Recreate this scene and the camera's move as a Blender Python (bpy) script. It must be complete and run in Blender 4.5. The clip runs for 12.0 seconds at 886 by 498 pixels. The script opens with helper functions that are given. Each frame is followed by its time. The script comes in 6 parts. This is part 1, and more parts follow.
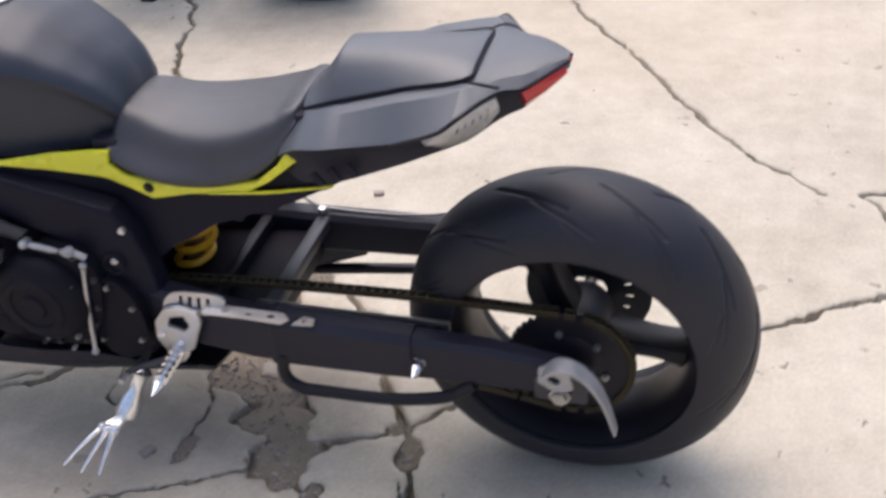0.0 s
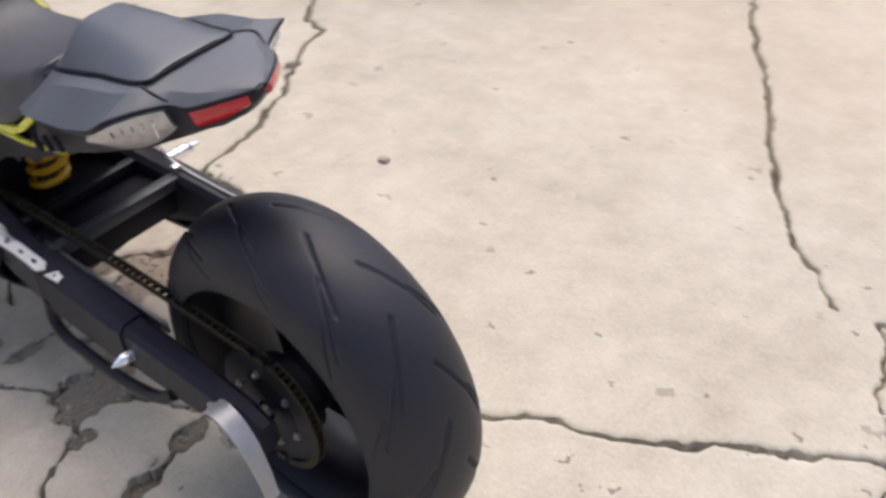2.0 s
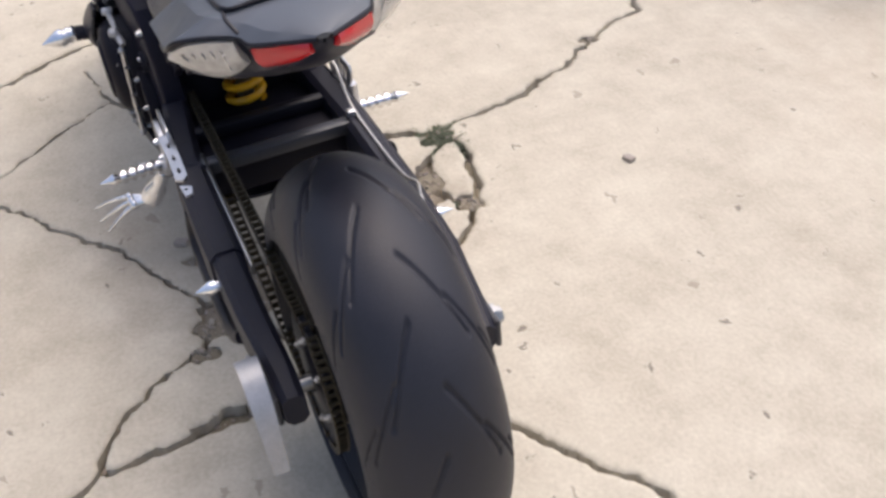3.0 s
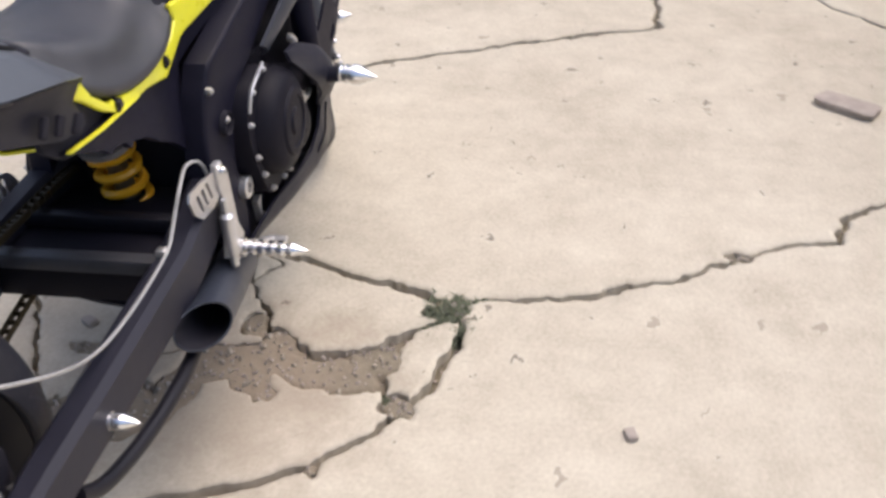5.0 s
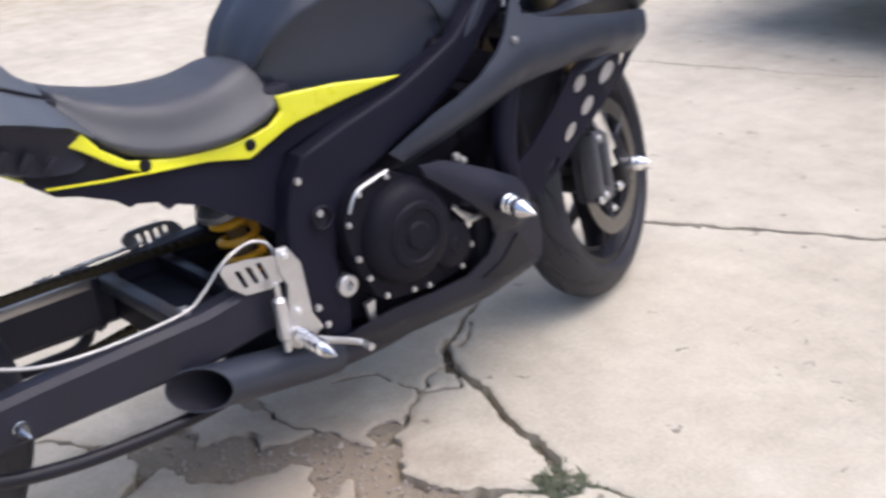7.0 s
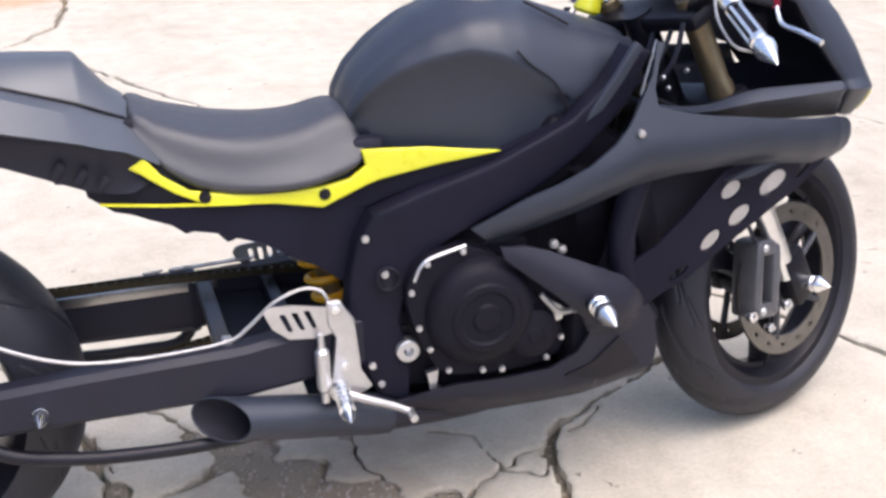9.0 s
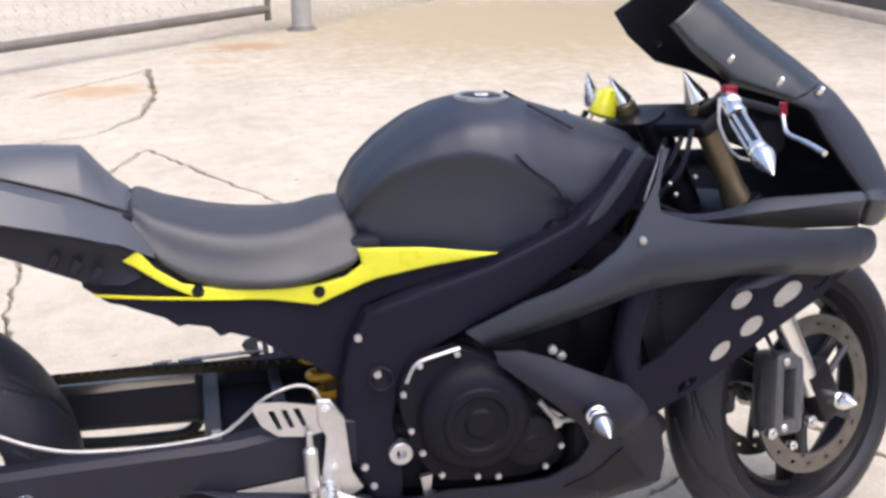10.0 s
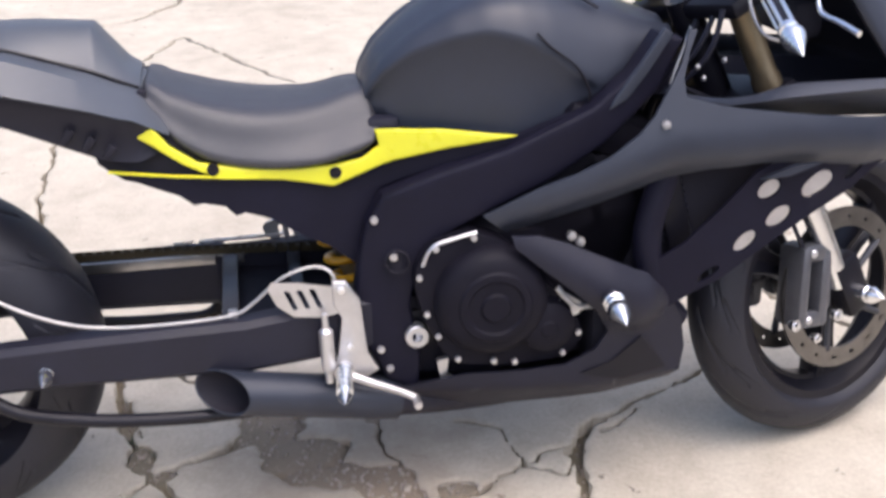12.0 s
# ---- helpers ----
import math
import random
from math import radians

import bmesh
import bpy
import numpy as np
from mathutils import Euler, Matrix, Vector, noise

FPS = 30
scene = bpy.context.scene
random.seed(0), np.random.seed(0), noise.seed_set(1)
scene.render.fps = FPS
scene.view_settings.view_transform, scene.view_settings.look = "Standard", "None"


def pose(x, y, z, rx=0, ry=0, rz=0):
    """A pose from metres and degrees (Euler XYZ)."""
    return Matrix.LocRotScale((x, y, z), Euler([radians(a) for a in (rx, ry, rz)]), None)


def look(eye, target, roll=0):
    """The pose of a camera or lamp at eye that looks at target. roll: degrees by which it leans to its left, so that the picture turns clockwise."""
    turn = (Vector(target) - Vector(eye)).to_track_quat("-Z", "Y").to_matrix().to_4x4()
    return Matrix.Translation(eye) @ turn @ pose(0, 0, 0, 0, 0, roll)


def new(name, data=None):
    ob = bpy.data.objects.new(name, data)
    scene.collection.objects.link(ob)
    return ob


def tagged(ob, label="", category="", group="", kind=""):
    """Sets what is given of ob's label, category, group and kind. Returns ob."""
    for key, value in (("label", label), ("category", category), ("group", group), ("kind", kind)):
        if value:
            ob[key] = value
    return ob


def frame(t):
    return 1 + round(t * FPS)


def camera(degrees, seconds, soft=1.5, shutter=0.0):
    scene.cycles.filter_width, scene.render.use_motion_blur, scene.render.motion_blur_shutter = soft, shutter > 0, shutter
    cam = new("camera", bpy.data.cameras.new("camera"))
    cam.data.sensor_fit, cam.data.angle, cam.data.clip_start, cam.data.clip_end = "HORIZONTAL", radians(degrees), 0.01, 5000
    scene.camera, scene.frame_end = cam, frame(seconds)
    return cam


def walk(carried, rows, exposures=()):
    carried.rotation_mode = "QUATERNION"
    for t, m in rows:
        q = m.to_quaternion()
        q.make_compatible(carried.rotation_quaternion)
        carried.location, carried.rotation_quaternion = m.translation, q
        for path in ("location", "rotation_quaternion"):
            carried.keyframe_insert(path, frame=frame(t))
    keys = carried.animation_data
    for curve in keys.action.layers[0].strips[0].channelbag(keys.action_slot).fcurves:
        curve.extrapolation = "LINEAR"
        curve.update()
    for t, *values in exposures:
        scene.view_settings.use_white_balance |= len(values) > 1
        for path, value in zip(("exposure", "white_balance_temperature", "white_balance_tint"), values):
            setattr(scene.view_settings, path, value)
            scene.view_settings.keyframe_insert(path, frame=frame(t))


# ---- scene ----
cam = camera(43.87, 12.0, soft=3.0, shutter=0.4)
PATH = [
    (0, (-0.0458, 1.5277, 1.5472), (0.4883, -0.0454, 0.4337), -5.04),
    (0.5, (-0.2677, 1.3435, 1.5745), (0.3909, -0.1948, 0.4792), -3.81),
    (1, (-0.5269, 1.1737, 1.5497), (0.2353, -0.3306, 0.4745), -3.52),
    (1.5, (-0.6704, 0.9880, 1.5376), (0.1961, -0.3917, 0.3777), -2.74),
    (2, (-0.8151, 0.7977, 1.5529), (0.2673, -0.3697, 0.3422), -2.22),
    (2.5, (-0.9494, 0.5313, 1.4968), (0.4251, -0.2703, 0.2851), -4.04),
    (2.7, (-0.9569, 0.4457, 1.4777), (0.4709, -0.2465, 0.2603), -3.94),
    (4.5, (-0.5840, -0.5047, 1.3055), (0.8920, -0.5071, 0.2752), 0.66),
    (5, (-0.4746, -0.7857, 1.3134), (1.0017, -0.5485, 0.3111), 0.29),
    (5.5, (-0.3406, -1.0404, 1.2844), (1.1209, -0.5790, 0.3404), 0.19),
    (6, (-0.1916, -1.2349, 1.2854), (1.2289, -0.6061, 0.3760), 1.46),
    (6.5, (-0.0427, -1.4968, 1.2568), (1.2519, -0.5687, 0.4185), -0.71),
    (7, (0.0885, -1.6148, 1.1970), (1.1482, -0.3682, 0.4467), -4.06),
    (9, (0.6193, -1.7527, 1.2911), (1.1328, -0.2017, 0.5356), -0.31),
    (9.5, (0.6980, -1.7588, 1.2995), (1.1479, -0.1637, 0.5970), -0.05),
    (10, (0.7884, -1.7765, 1.2998), (1.1613, -0.1275, 0.6820), -0.51),
    (10.5, (0.8288, -1.7780, 1.2971), (1.1597, -0.1132, 0.6979), -0.82),
    (11, (0.8379, -1.7682, 1.2915), (1.1514, -0.1100, 0.6652), -0.93),
    (11.5, (0.8374, -1.7682, 1.2849), (1.1365, -0.1305, 0.6006), -0.81),
    (12, (0.8349, -1.7715, 1.2658), (1.1211, -0.1696, 0.4963), -0.61),
]
# stops, white balance and tint on the way
EXPOSURES = ((0.0, 0.72, 6150, 14.5), (0.6, 0.78, 6150, 14.5), (1.5, 0.52, 6250, 13.5), (2.5, 0.67, 6280, 13), (5.0, 0.69, 6300, 13), (7.0, 0.78, 5860, 14), (9.0, 1.06, 5940, 15), (10.5, 0.88, 6100, 15), (12.0, 0.95, 6020, 16))
walk(cam, [(t, look(e, g, r)) for t, e, g, r in PATH], EXPOSURES)

# ---- light ----
world = bpy.data.worlds.new("overcast_sky")
scene.world = world
world.use_nodes = True
wn = world.node_tree.nodes
sky = wn.new("ShaderNodeTexSky")
sky.sky_type = "NISHITA"
sky.sun_disc = False
sky.sun_elevation, sky.sun_rotation = radians(70), radians(141)
sky.air_density, sky.dust_density, sky.ozone_density = 1.1, 6.0, 0.7
wn["Background"].inputs["Strength"].default_value = 0.128
world.node_tree.links.new(sky.outputs["Color"], wn["Background"].inputs["Color"])

sun_data = bpy.data.lights.new("sun", "SUN")
sun_data.energy, sun_data.angle, sun_data.color = 0.8, radians(85), (1.0, 0.95, 0.88)
sun = new("sun", sun_data)
sun.matrix_world = look((2.0, -4.6, 8.6), (0, 0, 0))

# ---- materials ----


def material(name, color, rough=0.5, metal=0.0, vary=0.15, scale=8.0, bump=0.0, bump_scale=200.0, coat=0.0, spec=0.5, rough_vary=0.08):
    """A surface whose colour and gloss vary at a coarse and a fine scale, with a fine relief."""
    m = bpy.data.materials.new(name)
    m.use_nodes = True
    nt = m.node_tree
    n, link = nt.nodes, nt.links.new
    b = n["Principled BSDF"]
    b.inputs["Metallic"].default_value = metal
    b.inputs["Coat Weight"].default_value = coat
    b.inputs["Coat Roughness"].default_value = 0.15
    b.inputs["Specular IOR Level"].default_value = spec
    tc = n.new("ShaderNodeTexCoord")
    coarse = n.new("ShaderNodeTexNoise")
    coarse.inputs["Scale"].default_value, coarse.inputs["Detail"].default_value = scale, 5
    fine = n.new("ShaderNodeTexNoise")
    fine.inputs["Scale"].default_value, fine.inputs["Detail"].default_value = scale * 11, 3
    link(tc.outputs["Object"], coarse.inputs["Vector"])
    link(tc.outputs["Object"], fine.inputs["Vector"])
    add = n.new("ShaderNodeMath")
    add.operation = "MULTIPLY_ADD"
    add.inputs[1].default_value = 0.5
    link(fine.outputs["Fac"], add.inputs[0])
    link(coarse.outputs["Fac"], add.inputs[2])
    ramp = n.new("ShaderNodeMapRange")
    ramp.inputs["From Min"].default_value, ramp.inputs["From Max"].default_value = 0.45, 1.05
    ramp.inputs["To Min"].default_value, ramp.inputs["To Max"].default_value = 1 - vary, 1 + vary
    link(add.outputs[0], ramp.inputs["Value"])
    mul = n.new("ShaderNodeVectorMath")
    mul.operation = "SCALE"
    mul.inputs[0].default_value = color
    link(ramp.outputs["Result"], mul.inputs["Scale"])
    link(mul.outputs["Vector"], b.inputs["Base Color"])
    rr = n.new("ShaderNodeMapRange")
    rr.inputs["From Min"].default_value, rr.inputs["From Max"].default_value = 0.45, 1.05
    rr.inputs["To Min"].default_value, rr.inputs["To Max"].default_value = max(0.02, rough - rough_vary), min(1, rough + rough_vary)
    link(add.outputs[0], rr.inputs["Value"])
    link(rr.outputs["Result"], b.inputs["Roughness"])
    if bump:
        bn = n.new("ShaderNodeTexNoise")
        bn.inputs["Scale"].default_value, bn.inputs["Detail"].default_value = bump_scale, 4
        link(tc.outputs["Object"], bn.inputs["Vector"])
        bp = n.new("ShaderNodeBump")
        bp.inputs["Strength"].default_value, bp.inputs["Distance"].default_value = bump, 0.002
        link(bn.outputs["Fac"], bp.inputs["Height"])
        link(bp.outputs["Normal"], b.inputs["Normal"])
    return m


def concrete(name, dark, light, pits=True):
    """Weathered concrete: broad stains, brushed streaks, fine aggregate and small dark pits."""
    m = bpy.data.materials.new(name)
    m.use_nodes = True
    nt = m.node_tree
    n, link = nt.nodes, nt.links.new
    b = n["Principled BSDF"]
    b.inputs["Roughness"].default_value = 0.88
    b.inputs["Specular IOR Level"].default_value = 0.25
    tc = n.new("ShaderNodeNewGeometry")

    def tex(scale, detail, rough=0.55, squash=None):
        t = n.new("ShaderNodeTexNoise")
        t.inputs["Scale"].default_value, t.inputs["Detail"].default_value, t.inputs["Roughness"].default_value = scale, detail, rough
        if squash:
            mp = n.new("ShaderNodeMapping")
            mp.inputs["Scale"].default_value = squash
            mp.inputs["Rotation"].default_value = (0, 0, radians(25))
            link(tc.outputs["Position"], mp.inputs["Vector"])
            link(mp.outputs["Vector"], t.inputs["Vector"])
        else:
            link(tc.outputs["Position"], t.inputs["Vector"])
        return t.outputs["Fac"]

    def math_node(op, a, c, d=None):
        k = n.new("ShaderNodeMath")
        k.operation = op
        for i, v in enumerate((a, c, d)):
            if v is None:
                continue
            if isinstance(v, (int, float)):
                k.inputs[i].default_value = v
            else:
                link(v, k.inputs[i])
        return k.outputs[0]

    broad, mid, fine = tex(1.6, 7, 0.68), tex(9, 7, 0.7), tex(110, 3)
    streak = tex(14, 3, 0.5, (1.0, 0.12, 1.0))
    mix = math_node("MULTIPLY_ADD", mid, 0.44, math_node("MULTIPLY", broad, 0.50))
    mix = math_node("MULTIPLY_ADD", fine, 0.30, mix)
    mix = math_node("MULTIPLY_ADD", streak, 0.09, mix)
    ramp = n.new("ShaderNodeMapRange")
    ramp.inputs["From Min"].default_value, ramp.inputs["From Max"].default_value = 0.455, 0.875
    link(mix, ramp.inputs["Value"])
    col = n.new("ShaderNodeMix")
    col.data_type = "RGBA"
    col.inputs["A"].default_value, col.inputs["B"].default_value = (*dark, 1), (*light, 1)
    link(ramp.outputs["Result"], col.inputs["Factor"])
    colour = col.outputs["Result"]
    height = math_node("MULTIPLY_ADD", fine, 0.5, mid)
    if pits:
        # sparse chips and pits, a few millimetres to two centimetres wide
        wob = n.new("ShaderNodeVectorMath")
        wob.operation = "MULTIPLY_ADD"
        wn_ = n.new("ShaderNodeTexNoise")
        wn_.inputs["Scale"].default_value = 40
        link(tc.outputs["Position"], wn_.inputs["Vector"])
        wob.inputs[1].default_value = (0.06, 0.06, 0.0)
        link(wn_.outputs["Color"], wob.inputs[0])
        link(tc.outputs["Position"], wob.inputs[2])
        v = n.new("ShaderNodeTexVoronoi")
        v.inputs["Scale"].default_value = 20
        link(wob.outputs["Vector"], v.inputs["Vector"])
        sep = n.new("ShaderNodeSeparateColor")
        link(v.outputs["Color"], sep.inputs["Color"])
        size = math_node("MULTIPLY", math_node("POWER", sep.outputs[0], 3.0), 0.20)
        pit = n.new("ShaderNodeMapRange")
        pit.interpolation_type = "SMOOTHSTEP"
        pit.inputs["From Min"].default_value, pit.inputs["From Max"].default_value = 0.0, 0.035
        link(math_node("SUBTRACT", size, v.outputs["Distance"]), pit.inputs["Value"])
        pc = n.new("ShaderNodeMix")
        pc.data_type = "RGBA"
        pc.inputs["B"].default_value = (0.16, 0.135, 0.11, 1)
        link(colour, pc.inputs["A"])
        link(math_node("MULTIPLY", pit.outputs["Result"], 0.75), pc.inputs["Factor"])
        colour = pc.outputs["Result"]
        height = math_node("SUBTRACT", height, pit.outputs["Result"])
    if pits:
        # shallow spalls a few centimetres long, scraped along one direction
        sm = n.new("ShaderNodeMapping")
        sm.inputs["Scale"].default_value = (1.0, 2.3, 1.0)
        sm.inputs["Rotation"].default_value = (0, 0, radians(-18))
        link(wob.outputs["Vector"], sm.inputs["Vector"])
        sv = n.new("ShaderNodeTexVoronoi")
        sv.inputs["Scale"].default_value = 8.5
        link(sm.outputs["Vector"], sv.inputs["Vector"])
        sc_ = n.new("ShaderNodeSeparateColor")
        link(sv.outputs["Color"], sc_.inputs["Color"])
        reach = math_node("MULTIPLY", math_node("POWER", sc_.outputs[1], 4.5), 0.20)
        reach = math_node("MULTIPLY", reach, math_node("ADD", mid, 0.5))
        spall = n.new("ShaderNodeMapRange")
        spall.interpolation_type = "SMOOTHSTEP"
        spall.inputs["From Min"].default_value, spall.inputs["From Max"].default_value = 0.0, 0.03
        link(math_node("SUBTRACT", reach, sv.outputs["Distance"]), spall.inputs["Value"])
        sp = n.new("ShaderNodeMix")
        sp.data_type = "RGBA"
        sp.inputs["B"].default_value = (0.30, 0.255, 0.20, 1)
        link(colour, sp.inputs["A"])
        link(math_node("MULTIPLY", spall.outputs["Result"], 0.7), sp.inputs["Factor"])
        colour = sp.outputs["Result"]
        height = math_node("SUBTRACT", height, math_node("MULTIPLY", spall.outputs["Result"], 0.8))
    # old rust and clay stains, with ragged soft edges
    for (cx, cy), (rx, ry), tint, most in (((1.17, 6.05), (0.40, 0.22), (0.40, 0.20, 0.085), 0.9), ((0.25, 4.75), (0.46, 0.28), (0.44, 0.29, 0.16), 0.75), ((0.95, 5.55), (0.26, 0.16), (0.45, 0.28, 0.15), 0.4),
                                           ((3.3, 6.6), (3.4, 3.0), (0.38, 0.315, 0.205), 0.95), ((0.55, -2.2), (1.6, 1.0), (0.50, 0.40, 0.29), 0.25), ((0.95, -0.15), (0.38, 0.42), (0.30, 0.235, 0.18), 0.55), ((1.1, 0.15), (0.5, 0.25), (0.33, 0.27, 0.21), 0.35)):
        mp = n.new("ShaderNodeVectorMath")
        mp.operation = "SUBTRACT"
        mp.inputs[1].default_value = (cx, cy, 0)
        link(tc.outputs["Position"], mp.inputs[0])
        dv = n.new("ShaderNodeVectorMath")
        dv.operation = "DIVIDE"
        dv.inputs[1].default_value = (rx, ry, 1)
        link(mp.outputs["Vector"], dv.inputs[0])
        ln = n.new("ShaderNodeVectorMath")
        ln.operation = "LENGTH"
        link(dv.outputs["Vector"], ln.inputs[0])
        ragged = math_node("MULTIPLY_ADD", mid, 1.1, math_node("ADD", ln.outputs["Value"], -0.55))
        fade = n.new("ShaderNodeMapRange")
        fade.interpolation_type = "SMOOTHSTEP"
        fade.inputs["From Min"].default_value, fade.inputs["From Max"].default_value = 1.0, 0.25
        fade.inputs["To Max"].default_value = most
        link(ragged, fade.inputs["Value"])
        st = n.new("ShaderNodeMix")
        st.data_type = "RGBA"
        st.inputs["B"].default_value = (*tint, 1)
        link(colour, st.inputs["A"])
        link(fade.outputs["Result"], st.inputs["Factor"])
        colour = st.outputs["Result"]
    link(colour, b.inputs["Base Color"])
    bp = n.new("ShaderNodeBump")
    bp.inputs["Strength"].default_value, bp.inputs["Distance"].default_value = 0.34, 0.004
    link(height, bp.inputs["Height"])
    link(bp.outputs["Normal"], b.inputs["Normal"])
    return m


CONCRETE = concrete("weathered_concrete", (0.349, 0.307, 0.240), (0.622, 0.577, 0.474))
SOIL = concrete("crack_soil", (0.105, 0.090, 0.063), (0.300, 0.258, 0.188), False)
GRASS = material("weed_leaf", (0.085, 0.095, 0.055), 0.7, 0, 0.45, 30)
RUBBLE = material("soil_rubble", (0.32, 0.28, 0.225), 0.9, 0, 0.45, 60, 0.6, 150)
STONE = material("stone_lump", (0.36, 0.31, 0.27), 0.9, 0, 0.25, 30, 0.6, 150)
SATIN = material("satin_black_paint", (0.025, 0.030, 0.045), 0.44, 0, 0.12, 5, 0.05, 500, spec=0.48)
# lighter than the tank's paint: the sky's sheen is put into this colour
TAIL_SHEEN_PAINT = material("satin_sky_sheen_paint", (0.070, 0.077, 0.090), 0.40, 0, 0.10, 5, 0.05, 500, spec=0.6)
SATIN_DARK = material("matte_black_plastic", (0.0140, 0.0140, 0.0240), 0.48, 0, 0.2, 9, 0.15, 500, spec=0.32)
FRAME_BLACK = material("black_frame_paint", (0.0090, 0.0085, 0.0180), 0.50, 0, 0.2, 9, 0.12, 500, spec=0.17)
DISC_STEEL = material("dark_disc_steel", (0.24, 0.225, 0.21), 0.36, 1.0, 0.2, 25, 0.1, 400)
CALIPER = material("grey_caliper_casting", (0.13, 0.13, 0.14), 0.38, 0.5, 0.2, 20, 0.15, 400)
BLACK_METAL = material("black_powder_coat", (0.008, 0.0075, 0.012), 0.42, 0, 0.2, 12, 0.08, 400, spec=0.3)
ENGINE = material("black_engine_casing", (0.0085, 0.0078, 0.0130), 0.55, 0.0, 0.25, 14, 0.25, 260, spec=0.14)
VINYL = material("seat_vinyl", (0.040, 0.040, 0.046), 0.42, 0, 0.12, 12, 0.35, 700, spec=0.65)
RUBBER = material("tyre_rubber", (0.0155, 0.0158, 0.023), 0.50, 0, 0.25, 10, 0.25, 350, spec=0.42)
YELLOW = material("yellow_paint", (0.72, 0.70, 0.02), 0.30, 0, 0.05, 6, coat=0.4)
CHROME = material("chrome", (0.88, 0.88, 0.89), 0.24, 1.0, 0.06, 30, rough_vary=0.05)
ALLOY = material("cast_aluminium", (0.62, 0.61, 0.61), 0.34, 0.85, 0.12, 30, 0.15, 400)
DULL_ALLOY = material("dull_scuffed_alloy", (0.42, 0.42, 0.43), 0.46, 0.55, 0.22, 24, 0.2, 300)
STEEL = material("bare_steel", (0.40, 0.39, 0.38), 0.32, 0.95, 0.2, 25, 0.1, 400)
GREY_METAL = material("grey_painted_steel", (0.045, 0.045, 0.052), 0.42, 0.2, 0.2, 20, 0.1, 400)
BRONZE = material("bronze_anodised", (0.21, 0.165, 0.10), 0.38, 0.7, 0.15, 20)
SPRING = material("amber_spring_paint", (0.72, 0.36, 0.012), 0.35, 0, 0.12, 30)
CHAIN_GOLD = material("oily_gold_chain", (0.042, 0.032, 0.016), 0.5, 0.5, 0.4, 60)
RED_LENS = material("red_lens", (0.50, 0.010, 0.015), 0.12, 0, 0.08, 20, coat=0.6)
CLEAR_LENS = material("clear_lens", (0.50, 0.48, 0.45), 0.15, 0.15, 0.25, 60, 0.3, 120, coat=0.6)
RED_METAL = material("red_anodised", (0.27, 0.015, 0.035), 0.3, 0.6, 0.1, 20)
HOSE = material("braided_hose", (0.42, 0.41, 0.40), 0.4, 0.5, 0.2, 200)
GALVANISED = material("galvanised_steel", (0.52, 0.52, 0.50), 0.5, 0.6, 0.18, 9, 0.1, 200)
RAIL_PAINT = material("weathered_grey_rail", (0.17, 0.155, 0.135), 0.6, 0.2, 0.25, 8, 0.2)
WALL_PAINT = material("pale_blue_grey_render", (0.42, 0.45, 0.50), 0.85, 0, 0.12, 2, 0.3, 60)
KERB = material("kerb_concrete", (0.50, 0.43, 0.34), 0.9, 0, 0.18, 6, 0.4, 120)
CAR_PAINT = material("dark_car_paint", (0.03, 0.032, 0.04), 0.25, 0.2, 0.08, 4, coat=0.8)


def glass(name, color, rough):
    m = bpy.data.materials.new(name)
    m.use_nodes = True
    b = m.node_tree.nodes["Principled BSDF"]
    b.inputs["Base Color"].default_value = (*color, 1)
    b.inputs["Roughness"].default_value = rough
    b.inputs["Transmission Weight"].default_value = 1.0
    b.inputs["IOR"].default_value = 1.35
    return m


SMOKED = material("smoked_screen", (0.011, 0.013, 0.015), 0.20, 0, 0.10, 5, coat=0.3)
# matte black for inner sheets and for shaded gaps and holes
LINING_SHADE = material("matte_black_lining_shade", (0.019, 0.018, 0.025), 0.75, 0, 0.2, 9, 0.2, 300, spec=0.2)
CAR_GLASS = glass("car_glass", (0.10, 0.12, 0.12), 0.02)
YELLOW_GLASS = material("yellow_lamp_glass", (0.72, 0.66, 0.25), 0.12, 0, 0.1, 20, coat=0.8)

# ---- mesh helpers ----


def finish(name, bm, mat, angle=35):
    bmesh.ops.recalc_face_normals(bm, faces=bm.faces)
    me = bpy.data.meshes.new(name)
    bm.to_mesh(me)
    bm.free()
    for p in me.polygons:
        p.use_smooth = True
    me.set_sharp_from_angle(angle=radians(angle))
    me.materials.append(mat)
    return me


def part(name, bm, mat, parent, label="", angle=35):
    """One mesh object under a thing or a part."""
    ob = new(name, finish(name, bm, mat, angle))
    ob.parent = parent
    if label:
        ob["label"] = label
    return ob


def thing(name, label, category, m=Matrix(), group=""):
    ob = new(name)
    ob.empty_display_size = 0.1
    ob.matrix_world = m
    return tagged(ob, label, category, group)


def spline(pts, n):
    """n + 1 points on a smooth curve through pts."""
    p = np.array(pts, float)
    if len(p) == 2:
        return [p[0] + (p[1] - p[0]) * i / n for i in range(n + 1)]
    seg = np.r_[0, np.cumsum(np.maximum(1e-6, np.linalg.norm(np.diff(p, axis=0), axis=1)))]
    out = []
    for s in np.linspace(0, seg[-1], n + 1):
        i = int(min(max(np.searchsorted(seg, s) - 1, 0), len(p) - 2))
        u = (s - seg[i]) / (seg[i + 1] - seg[i])
        p0, p1, p2, p3 = p[max(i - 1, 0)], p[i], p[i + 1], p[min(i + 2, len(p) - 1)]
        out.append(0.5 * (2 * p1 + (p2 - p0) * u + (2 * p0 - 5 * p1 + 4 * p2 - p3) * u ** 2 + (3 * p1 - p0 - 3 * p2 + p3) * u ** 3))
    return out


